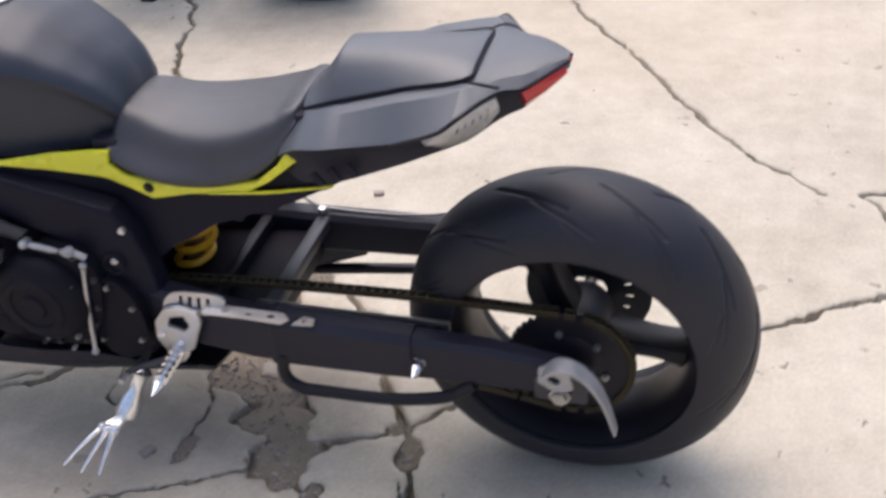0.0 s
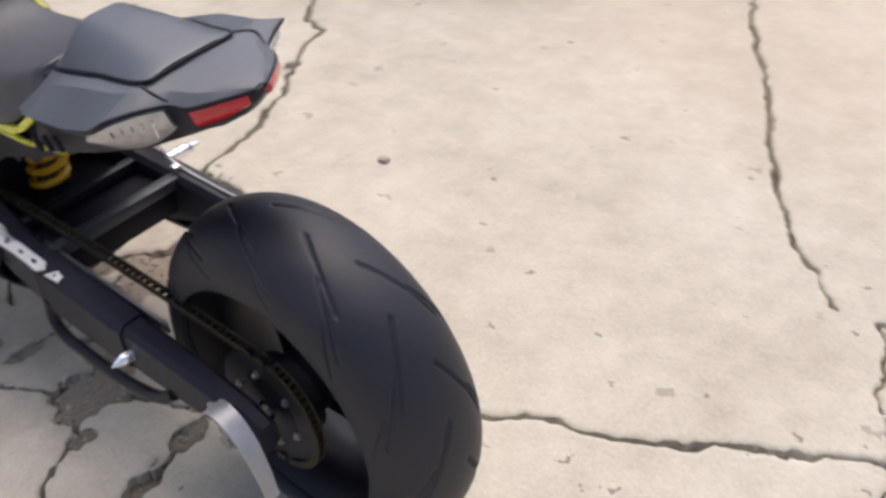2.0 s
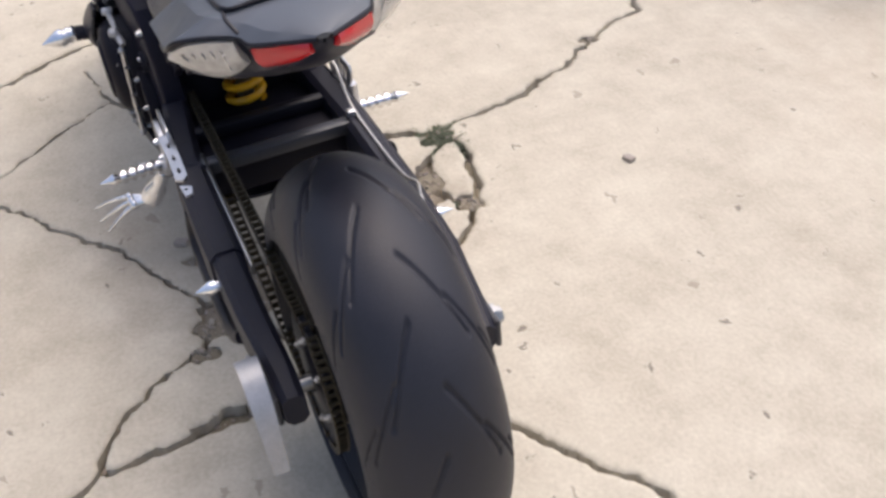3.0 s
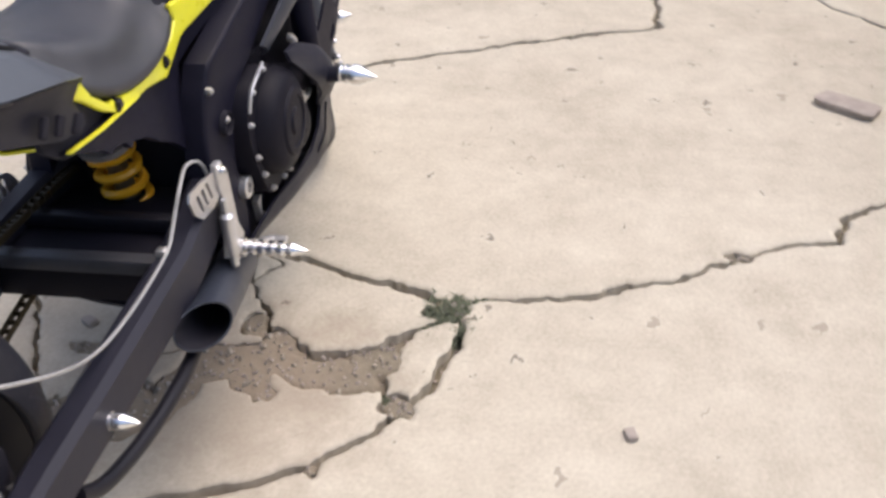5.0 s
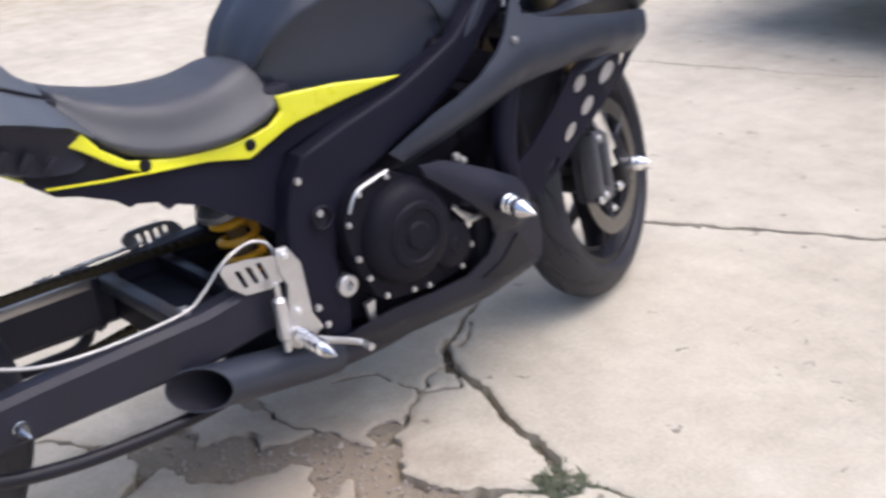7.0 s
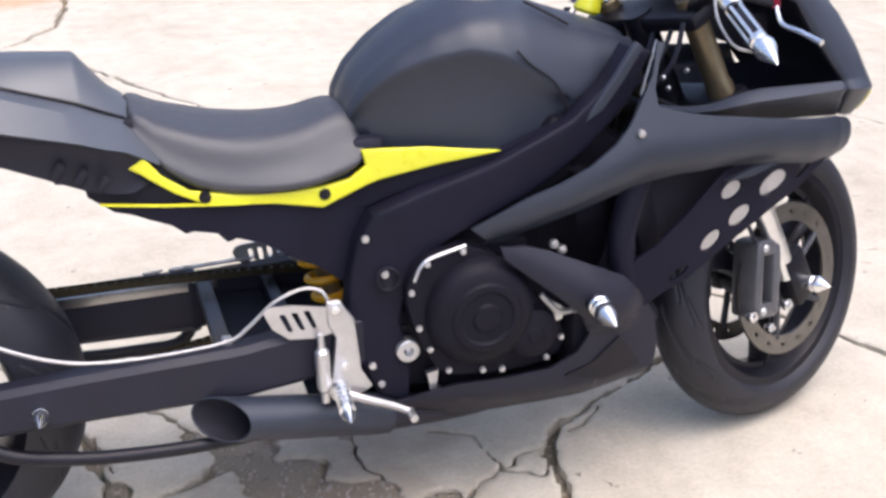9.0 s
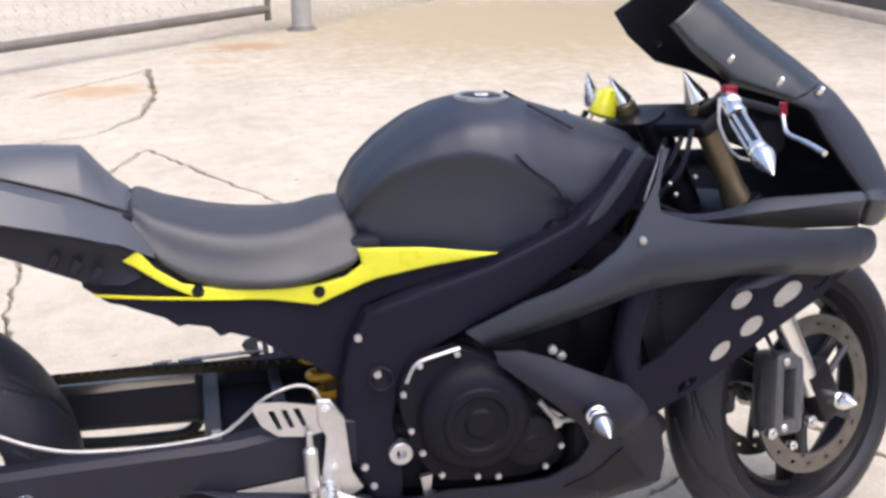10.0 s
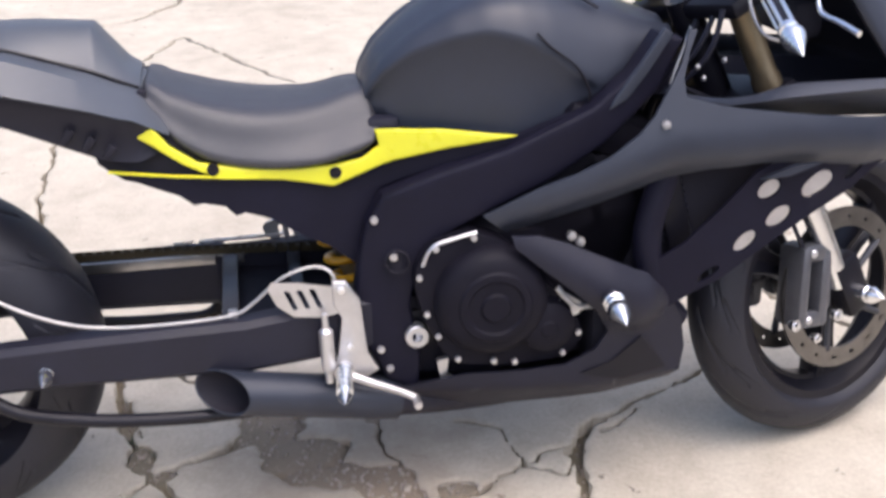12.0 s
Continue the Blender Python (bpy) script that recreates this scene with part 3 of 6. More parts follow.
def revolve(bm, profile, c, n=64, closed=True):
    """Turn a profile of (radius, y) about the axle through c."""
    loops = []
    for k in range(n):
        a = 2 * math.pi * k / n
        loops.append([Vector((c[0] + r * math.cos(a), c[1] + y, c[2] + r * math.sin(a))) for r, y in profile])
    loops.append(loops[0])
    vs = [[bm.verts.new(p) for p in lp] for lp in loops[:-1]]
    vs.append(vs[0])
    m = len(profile)
    for a, b in zip(vs, vs[1:]):
        for i in range(m if closed else m - 1):
            j = (i + 1) % m
            bm.faces.new((a[i], b[i], b[j], a[j]))
    return bm


def tyre_mesh(c, R, half, rim, crown, grooves, n=480, m=120):
    """A tyre with curved rain grooves sunk into its tread."""
    u = np.linspace(0, 2 * np.pi, n, endpoint=False)
    v = np.linspace(-1, 1, m)
    U, V = np.meshgrid(u, v, indexing="ij")
    ang = V * 1.62
    rad = R - crown + crown * np.cos(ang)
    y = half * np.sin(ang)
    low = np.abs(V) > 0.93
    sink = np.zeros_like(U)
    for side in (1, -1):
        for k in range(grooves):
            base = 2 * np.pi * (k + (0.5 if side < 0 else 0)) / grooves
            for shift, va, vb, bend, wide in ((0.0, 0.06, 0.40, 0.40, 0.0023), (0.22, 0.30, 0.66, 0.36, 0.0023), (0.40, 0.56, 0.84, 0.24, 0.0020)):
                t = np.clip((side * V - va) / (vb - va), 0, 1)
                mid = base + shift + bend * (0.75 * t + 0.25 * t * t)
                d = (U - mid + np.pi) % (2 * np.pi) - np.pi
                rise = (vb - va) * 1.62 * half
                across = np.abs(d) * R * rise / math.hypot(rise, bend * R)
                beyond = np.maximum(0, np.abs(side * V - (va + vb) / 2) - (vb - va) / 2) * half * 1.6
                dist = np.hypot(across, beyond)
                sink = np.maximum(sink, np.clip(1.5 - dist / wide, 0, 1))
    rad = rad - 0.005 * sink
    X, Y, Z = c[0] + rad * np.cos(U), c[1] + y, c[2] + rad * np.sin(U)
    inner = rim
    co = np.stack([X, Y, Z], -1).reshape(-1, 3)
    bead = []
    for s, col in ((-1, 0), (1, m - 1)):
        yy = s * half * 0.62
        bead.append(np.stack([c[0] + inner * np.cos(u), np.full(n, c[1] + yy), c[2] + inner * np.sin(u)], 1))
    co = np.concatenate([co, bead[0], bead[1]])
    faces = []
    for i in range(n):
        j = (i + 1) % n
        for k in range(m - 1):
            faces.append((i * m + k, j * m + k, j * m + k + 1, i * m + k + 1))
        faces.append((n * m + i, n * m + j, j * m, i * m))
        faces.append((i * m + m - 1, j * m + m - 1, n * m + n + j, n * m + n + i))
    me = bpy.data.meshes.new("tyre")
    me.from_pydata(co.tolist(), [], faces)
    me.materials.append(RUBBER)
    for p in me.polygons:
        p.use_smooth = True
    return me


def wheel(name, c, R, half, rim, width, crown, grooves, parent, spoke_turn, turn=None, label=""):
    """A cast black wheel with three grooved spokes, and its tyre."""
    bm = bmesh.new()
    w = width / 2
    revolve(bm, [(rim + 0.010, -w), (rim + 0.010, -w + 0.012), (rim - 0.010, -w + 0.022), (rim - 0.022, -w * 0.4), (rim - 0.022, w * 0.4), (rim - 0.010, w - 0.022), (rim + 0.010, w - 0.012),
                 (rim + 0.010, w), (rim - 0.006, w), (rim - 0.022, w - 0.026), (rim - 0.032, w * 0.4), (rim - 0.032, -w * 0.4), (rim - 0.022, -w + 0.026), (rim - 0.006, -w)], c, 72)
    rw = part(name, bm, BLACK_METAL, parent, label)
    bm = bmesh.new()
    revolve(bm, [(0.016, -0.060), (0.052, -0.060), (0.060, -0.03), (0.058, 0.03), (0.052, 0.060), (0.016, 0.060)], c, 40)
    hub = part("hub", bm, BLACK_METAL, rw)
    spokes = []
    for k in range(3):
        bm = bmesh.new()
        a = spoke_turn + 2 * math.pi * k / 3
        loops = []
        for u in np.linspace(0, 1, 11):
            r = 0.040 + (rim - 0.024 - 0.040) * u
            d, t_ = Vector((math.cos(a), 0, math.sin(a))), Vector((-math.sin(a), 0, math.cos(a)))
            hw, hy = 0.027 - 0.007 * math.sin(math.pi * u) + 0.012 * u ** 6, 0.034 - 0.012 * u
            q = Vector(c) + d * r
            # a shallow groove runs along the outer faces
            ring_ = [(hw, 0.5 * hy), (0.82 * hw, hy), (0.35 * hw, 0.94 * hy), (0, 0.72 * hy), (-0.35 * hw, 0.94 * hy), (-0.82 * hw, hy), (-hw, 0.5 * hy)]
            ring_ += [(p, -h) for p, h in ring_[::-1]]
            loops.append([q + t_ * p + Vector((0, h, 0)) for p, h in ring_])
        rings(bm, loops)
        spokes.append(part("spoke", bm, BLACK_METAL, rw))
    ty = new("tyre", tyre_mesh(c, R, half, rim + 0.004, crown, grooves))
    ty.parent = rw
    ty["label"] = "black sport tyre with curved rain grooves"
    return rw, [rw, hub, ty, *spokes]


def disc(name, c, y, r0, r1, parent, mat=STEEL, thick=0.005, holes=18, label=""):
    """A drilled brake disc."""
    bm = bmesh.new()
    n = holes * 4
    for yy in (y - thick / 2, y + thick / 2):
        for ring_a, ring_b in ((r0, r0 + (r1 - r0) * 0.42), (r0 + (r1 - r0) * 0.42, r0 + (r1 - r0) * 0.58), (r0 + (r1 - r0) * 0.58, r1)):
            va = [bm.verts.new((c[0] + ring_a * math.cos(2 * math.pi * k / n), c[1] + yy, c[2] + ring_a * math.sin(2 * math.pi * k / n))) for k in range(n)]
            vb = [bm.verts.new((c[0] + ring_b * math.cos(2 * math.pi * k / n), c[1] + yy, c[2] + ring_b * math.sin(2 * math.pi * k / n))) for k in range(n)]
            for k in range(n):
                if ring_a != r0 and ring_b != r1 and k % 4 == 0:
                    continue
                bm.faces.new((va[k], va[(k + 1) % n], vb[(k + 1) % n], vb[k]))
    for r in (r0, r1):
        va = [bm.verts.new((c[0] + r * math.cos(2 * math.pi * k / n), c[1] + y - thick / 2, c[2] + r * math.sin(2 * math.pi * k / n))) for k in range(n)]
        vb = [bm.verts.new((c[0] + r * math.cos(2 * math.pi * k / n), c[1] + y + thick / 2, c[2] + r * math.sin(2 * math.pi * k / n))) for k in range(n)]
        for k in range(n):
            bm.faces.new((va[k], va[(k + 1) % n], vb[(k + 1) % n], vb[k]))
    bmesh.ops.remove_doubles(bm, verts=bm.verts[:], dist=1e-5)
    return part(name, bm, mat, parent, label)


def spike(parent, a, b, r, name="spike_bolt", bands=2):
    """A chrome bolt cap that ends in a point, with grooves round its foot."""
    bm = bmesh.new()
    prof = [(0, r)]
    for k in range(bands):
        s = 0.07 + 0.10 * k
        prof += [(s, r), (s + 0.02, r * 0.82), (s + 0.05, r * 0.82), (s + 0.07, r)]
    prof += [(0.38, r), (0.46, r * 0.94), (1.0, 0.0005)]
    turned(bm, prof, a, b, 20)
    return part(name, bm, CHROME, parent, "pointed chrome cap")


def bolts(name, places, y, parent, r=0.006, mat=ALLOY, out=-1):
    for x, z in places:
        bm = bmesh.new()
        turned(bm, [(0, r), (0.7, r), (0.7, r * 0.62), (1.0, r * 0.55), (1.0, 0)], (x, y - out * 0.004, z), (x, y + out * 0.007, z), 8)
        part(name, bm, mat, parent)


# rear wheel, sprocket, disc
rear_wheel, _ = wheel("rear_wheel", REAR, 0.3148, 0.104, 0.226, 0.17, 0.094, 11, bike, radians(68), label="black three-spoke cast rear wheel")
bm = bmesh.new()
teeth = 44
outer = []
for k in range(teeth * 4):
    a = 2 * math.pi * k / (teeth * 4)
    r = (0.104, 0.110, 0.110, 0.104)[k % 4]
    outer.append((r, a))
loops = []
for yy in (0.098, 0.106):
    loops.append([Vector((REAR.x + r * math.cos(a), yy, REAR.z + r * math.sin(a))) for r, a in outer])
    loops.append([Vector((REAR.x + 0.060 * math.cos(a), yy, REAR.z + 0.060 * math.sin(a))) for r, a in outer])
vs = [[bm.verts.new(p) for p in lp] for lp in loops]
nn = len(outer)
for k in range(nn):
    j = (k + 1) % nn
    bm.faces.new((vs[0][k], vs[0][j], vs[1][j], vs[1][k]))
    bm.faces.new((vs[2][k], vs[3][k], vs[3][j], vs[2][j]))
    bm.faces.new((vs[0][k], vs[2][k], vs[2][j], vs[0][j]))
    bm.faces.new((vs[1][k], vs[1][j], vs[3][j], vs[3][k]))
part("sprocket", bm, BLACK_METAL, rear_wheel, "dark toothed chain sprocket")
bm = bmesh.new()
revolve(bm, [(0.018, 0.05), (0.075, 0.055), (0.078, 0.098), (0.06, 0.108), (0.018, 0.112)], REAR, 40)
part("sprocket_carrier", bm, BLACK_METAL, rear_wheel)
bolts("sprocket_nut", [(REAR.x + 0.067 * math.cos(a), REAR.z + 0.067 * math.sin(a)) for a in (k * math.pi / 3 + 0.3 for k in range(6))], 0.108, rear_wheel, 0.007, STEEL, 1)
disc("brake_disc", REAR, -0.098, 0.036, 0.118, rear_wheel, GREY_METAL, label="drilled dark rear brake disc")
bm = bmesh.new()
tube(bm, [(0, -0.178, REAR.z), (0, 0.178, REAR.z)], 0.012, 14)
part("rear_axle", bm, STEEL, bike)
bm = bmesh.new()
box(bm, (0.030, -0.130, 0.350), (0.118, -0.085, 0.424), 0.010)
box(bm, (0.03, -0.115, 0.30), (0.09, -0.103, 0.36), 0.004)
rear_caliper = part("rear_brake_caliper", bm, BLACK_METAL, bike, "black rear brake caliper with silver bolts")
bolts("caliper_bolt", [(0.072, 0.380), (0.108, 0.358)], -0.129, rear_caliper, 0.008, ALLOY, -1)

# chain: separate links above, below and round the sprocket
links_top = [(0.02, 0.424), (0.28, 0.426), (0.60, 0.415), (0.78, 0.402)]
links_low = [(0.02, 0.207), (0.12, 0.226), (0.40, 0.268), (0.78, 0.325)]
way = [np.array((p[0], 0.1025, p[1])) for p in spline(links_low[::-1], 46)]
way += [np.array((REAR.x + 0.1095 * math.cos(a), 0.1025, REAR.z + 0.1095 * math.sin(a))) for a in np.linspace(-1.75, -4.55, 26)[1:-1]]
way += [np.array((p[0], 0.1025, p[1])) for p in spline(links_top, 46)]
link_mesh = None
for k, (p, q) in enumerate(zip(way, way[1:])):
    m = Matrix.Translation((p + q) / 2) @ Matrix.Rotation(-math.atan2(q[2] - p[2], q[0] - p[0]), 4, "Y")
    if link_mesh is None:
        bm = bmesh.new()
        for s in (-1, 1):
            box(bm, (-0.0095, s * 0.0075 - 0.0014, -0.0065), (0.0095, s * 0.0075 + 0.0014, 0.0065), 0.0012, seg=1)
        tube(bm, [(0.006, -0.006, 0), (0.006, 0.006, 0)], 0.0045, 8)
        link_mesh = finish("chain_link", bm, CHAIN_GOLD)
    if "drive_chain" not in bpy.data.objects:
        chain = new("drive_chain", link_mesh)
        chain.parent = bike
        chain["label"] = "oily gold drive chain"
        chain.matrix_local = first_link = m
        continue
    ob = new("chain_link", link_mesh)
    ob.parent = chain
    ob.matrix_local = first_link.inverted() @ m

# swingarm: two long box beams, cross plates, axle ends
def beam(side):
    bm = bmesh.new()
    loops = []
    for x, zc, h, yc, w in ((0.86, 0.365, 0.10, 0.115, 0.05), (0.74, 0.362, 0.112, 0.140, 0.05), (0.56, 0.350, 0.104, 0.158, 0.05), (0.30, 0.352, 0.094, 0.162, 0.05), (0.12, 0.346, 0.088, 0.160, 0.046), (0.0, 0.330, 0.072, 0.152, 0.040), (-0.050, 0.318, 0.054, 0.150, 0.036)):
        if side < 0:
            h, zc = h * 0.86, zc + 0.006
        hz, hw, b = h / 2, w / 2, 0.010
        ring_ = [(-hw, -hz + b), (-hw + b, -hz), (hw - b, -hz), (hw, -hz + b), (hw, hz - b), (hw - b, hz), (-hw + b, hz), (-hw, hz - b)]
        loops.append([Vector((x, side * (yc + p), zc + q)) for p, q in ring_])
    return rings(bm, loops)


swing = part("swingarm", beam(1), SATIN_DARK, bike, "black stretched box-section swingarm")
part("arm_beam", beam(-1), SATIN_DARK, swing)
for x, half in ((0.535, 0.014), (0.650, 0.012)):
    bm = bmesh.new()
    box(bm, (x - half, -0.145, 0.372), (x + half, 0.145, 0.398), 0.005)
    part("cross_brace", bm, GREY_METAL if x < 0.6 else BLACK_METAL, swing, "welded cross strap")
bm = bmesh.new()
box(bm, (0.545, -0.138, 0.305), (0.790, 0.138, 0.368), 0.006)
part("cross_member", bm, ENGINE, swing)
bm = bmesh.new()
tube(bm, [(0.838, -0.15, 0.345), (0.838, 0.15, 0.345)], 0.036, 18)
part("pivot_tube", bm, BLACK_METAL, swing)
for s in (1, -1):
    bm = bmesh.new()
    tube(bm, [(0.660, -0.150, 0.250), (0.600, -0.166, 0.238), (0.500, -0.180, 0.240), (0.400, -0.186, 0.247), (0.300, -0.186, 0.258), (0.200, -0.182, 0.280), (0.150, -0.176, 0.310)] if s < 0 else [(0.500, s * 0.182, 0.325), (0.507, s * 0.186, 0.280), (0.480, s * 0.188, 0.252), (0.420, s * 0.188, 0.249), (0.300, s * 0.188, 0.254), (0.200, s * 0.186, 0.276), (0.150, s * 0.180, 0.310)], 0.0115, 12, 36)
    part("lower_rail", bm, BLACK_METAL, swing, "black tube rail under the beam")
    spike(swing, (0.245, s * 0.184, 0.347), (0.245, s * 0.226, 0.347), 0.012, "spool_bolt", 1)
    bm = bmesh.new()
    box(bm, (-0.045, s * 0.174 - 0.005, 0.292), (0.045, s * 0.174 + 0.005, 0.345), 0.004)
    part("axle_block", bm, GREY_METAL, swing)
    bm = bmesh.new()
    turned(bm, [(0, 0.020), (0.6, 0.020), (0.6, 0.014), (1, 0.013)], (0, s * 0.176, REAR.z), (0, s * 0.198, REAR.z), 6)
    part("axle_nut", bm, STEEL, swing)
# thicker sleeve of the extension on the left beam, with its end flange
bm = bmesh.new()
loops = []
for x, zc, h, yc, grow in ((0.524, 0.3505, 0.103, 0.1585, 0.005), (0.510, 0.350, 0.103, 0.159, 0.008), (0.505, 0.350, 0.102, 0.1592, 0.005), (0.30, 0.352, 0.094, 0.162, 0.005), (0.256, 0.351, 0.0925, 0.1615, 0.004)):
    hz, hw, b = h / 2 + grow, 0.025 + grow, 0.014
    loops.append([Vector((x, yc + p, zc + q)) for p, q in ((-hw, -hz + b), (-hw + b, -hz), (hw - b, -hz), (hw, -hz + b), (hw, hz - b), (hw - b, hz), (-hw + b, hz), (-hw, hz - b))])
rings(bm, loops)
part("extension_sleeve", bm, SATIN_DARK, swing, "black sleeve of the swingarm extension")
# bent silver strip round the left axle end, and its lug
bm = bmesh.new()
loops = []
for k, p in enumerate(spline([(0.024, 0.372), (0.004, 0.392), (-0.028, 0.388), (-0.058, 0.360), (-0.080, 0.314), (-0.095, 0.256)], 18)):
    u = k / 18
    w = 0.017 - 0.006 * u * u
    q = Vector((p[0], 0.196, p[1]))
    n_ = Vector((p[0] + 0.01, 0, p[1] - 0.30)).normalized() * 0.0022
    t_ = Vector((0, w, 0))
    loops.append([q - t_ - n_, q + t_ - n_, q + t_ + n_, q - t_ + n_])
rings(bm, loops)
fin = part("axle_fin", bm, DULL_ALLOY, swing, "curved scuffed silver guard strip")
bm = panel([(0.036, 0.345), (0.034, 0.375), (0.008, 0.390), (-0.016, 0.374), (-0.024, 0.336), (0.004, 0.322)], 0.192, 0.005, 0, holes=[ellipse(0.008, 0.352, 0.011, 0.008, 0.3)], soft=0.001)
part("fin_lug", bm, DULL_ALLOY, fin)
# silver slotted plate along the left beam and the short slotted guard above the chain
for outline, round_holes in (([(0.640, 0.000), (0.636, 0.026), (0.560, 0.027), (0.490, 0.026), (0.478, 0.014), (0.490, 0.001), (0.560, 0.003)], (0.600, 0.555, 0.512)), ([(0.468, 0.004), (0.452, 0.026), (0.432, 0.022), (0.430, 0.008)], (0.450,))):
    bm = panel(outline, 0.0, 0.004, 0, holes=[ellipse(hx, 0.014, 0.009 if len(round_holes) > 1 else 0.004, 0.004, 0) for hx in round_holes])
    for v in bm.verts:
        x, y, z = v.co
        v.co = (x, 0.193 - 0.88 * z, 0.4085 + 0.16 * z + y - 0.02 * (0.60 - x))
    part("chain_guide_plate", bm, ALLOY, swing, "silver slotted guide plate")
# steel strip added for the sky's bright reflection on the left beam
bm = bmesh.new()
box(bm, (0.20, 0.128, 0.380), (0.56, 0.1345, 0.4005), 0.001)
part("chain_slider", bm, STEEL, swing)

# rear shock
bm = bmesh.new()
tube(bm, [(0.785, 0, 0.27), (0.705, 0, 0.55)], 0.017, 14)
shock = part("rear_shock", bm, STEEL, bike, "rear shock absorber with amber spring")
bm = bmesh.new()
coil = []
for k in range(121):
    u = k / 120
    a = 2 * math.pi * 4 * u
    c = np.array((0.766 - 0.040 * u, 0, 0.338 + 0.140 * u))
    coil.append(c + np.array((0.034 * math.cos(a), 0.034 * math.sin(a), 0)))
tube(bm, coil, 0.0080, 8)
part("coil_spring", bm, SPRING, shock, "amber coil spring")
for z0, z1 in ((0.322, 0.332), (0.482, 0.500)):
    bm = bmesh.new()
    turned(bm, [(0, 0.036), (0.2, 0.046), (0.8, 0.046), (1, 0.036)], (0.858 - 0.2857 * z0, 0, z0), (0.858 - 0.2857 * z1, 0, z1), 24)
    part("spring_seat", bm, ALLOY, shock)

# frame spars
SPAR = [(0.790, 0.591), (0.880, 0.625), (0.989, 0.659), (1.126, 0.718), (1.188, 0.768), (1.231, 0.828), (1.275, 0.815), (1.235, 0.735), (1.150, 0.660), (1.050, 0.600), (0.960, 0.560),
        (0.888, 0.522), (0.842, 0.468), (0.828, 0.400), (0.842, 0.300), (0.836, 0.238), (0.786, 0.262), (0.752, 0.331), (0.737, 0.405), (0.747, 0.484), (0.762, 0.545)]
frame_parts = pair("frame_spar", lambda: panel(SPAR, lambda x, z: -(0.158 + 0.03 * math.sin(max(0, min(1, (x - 0.75) / 0.5)) * 2.4) - 0.05 * max(0, x - 1.1)), 0.040, 3, soft=0.009), FRAME_BLACK, bike, "satin black frame spar")
pair("tank_blade", lambda: panel([(1.236, 0.838), (1.250, 0.828), (1.216, 0.774), (1.180, 0.728), (1.150, 0.712), (1.158, 0.730), (1.200, 0.784)], -0.187, 0.010, 1, soft=0.003), SATIN, bike, "slate grey blade beside the tank")
# pivot bolts and frame fixings
for s in (1, -1):
    bm = bmesh.new()
    turned(bm, [(0, 0.020), (0.75, 0.020), (0.8, 0.018), (0.8, 0.009), (0.3, 0.009), (0.3, 0.0)], (0.836, s * 0.158, 0.345), (0.836, s * 0.186, 0.345), 24)
    part("pivot_bolt", bm, ALLOY, frame_parts[0 if s < 0 else 1], "hollow silver pivot bolt")
    bolts("frame_bolt", [(0.774, 0.553), (0.790, 0.285), (0.776, 0.322)], s * 0.164, frame_parts[0 if s < 0 else 1], 0.0065, ALLOY, s)
    # black cup on the spar stands in for a shaded hole
    bm = bmesh.new()
    turned(bm, [(0, 0.021), (0.9, 0.020), (0.9, 0.018), (0.2, 0.017), (0.2, 0)], (0.808, s * 0.165, 0.480), (0.808, s * 0.1765, 0.480), 20)
    hole_cup = part("frame_plug", bm, LINING_SHADE, frame_parts[0 if s < 0 else 1])
    bolts("plug_bolt", [(0.802, 0.490)], s * 0.172, hole_cup, 0.0065, ALLOY, s)

# engine block, head and covers
bm = bmesh.new()
loops = []
for x, zb, zt, w in ((0.80, 0.27, 0.44, 0.10), (0.84, 0.235, 0.50, 0.145), (0.95, 0.225, 0.54, 0.155), (1.06, 0.235, 0.54, 0.150), (1.15, 0.255, 0.50, 0.135), (1.19, 0.29, 0.44, 0.11)):
    b = 0.03
    loops.append([Vector((x, y, z)) for y, z in ((-w, zb + b), (-w + b, zb), (w - b, zb), (w, zb + b), (w, zt - b), (w - b, zt), (-w + b, zt), (-w, zt - b))])
rings(bm, loops)
engine = part("engine", bm, ENGINE, bike, "black engine with silver casing bolts")
bm = bmesh.new()
m = pose(1.12, 0, 0.50, 0, 24)
box(bm, (-0.10, -0.15, -0.06), (0.11, 0.15, 0.13), 0.012, m)
part("cylinder_block", bm, ENGINE, engine)
bm = bmesh.new()
box(bm, (-0.11, -0.16, 0.13), (0.12, 0.16, 0.20), 0.02, m)
part("cylinder_head", bm, ENGINE, engine)
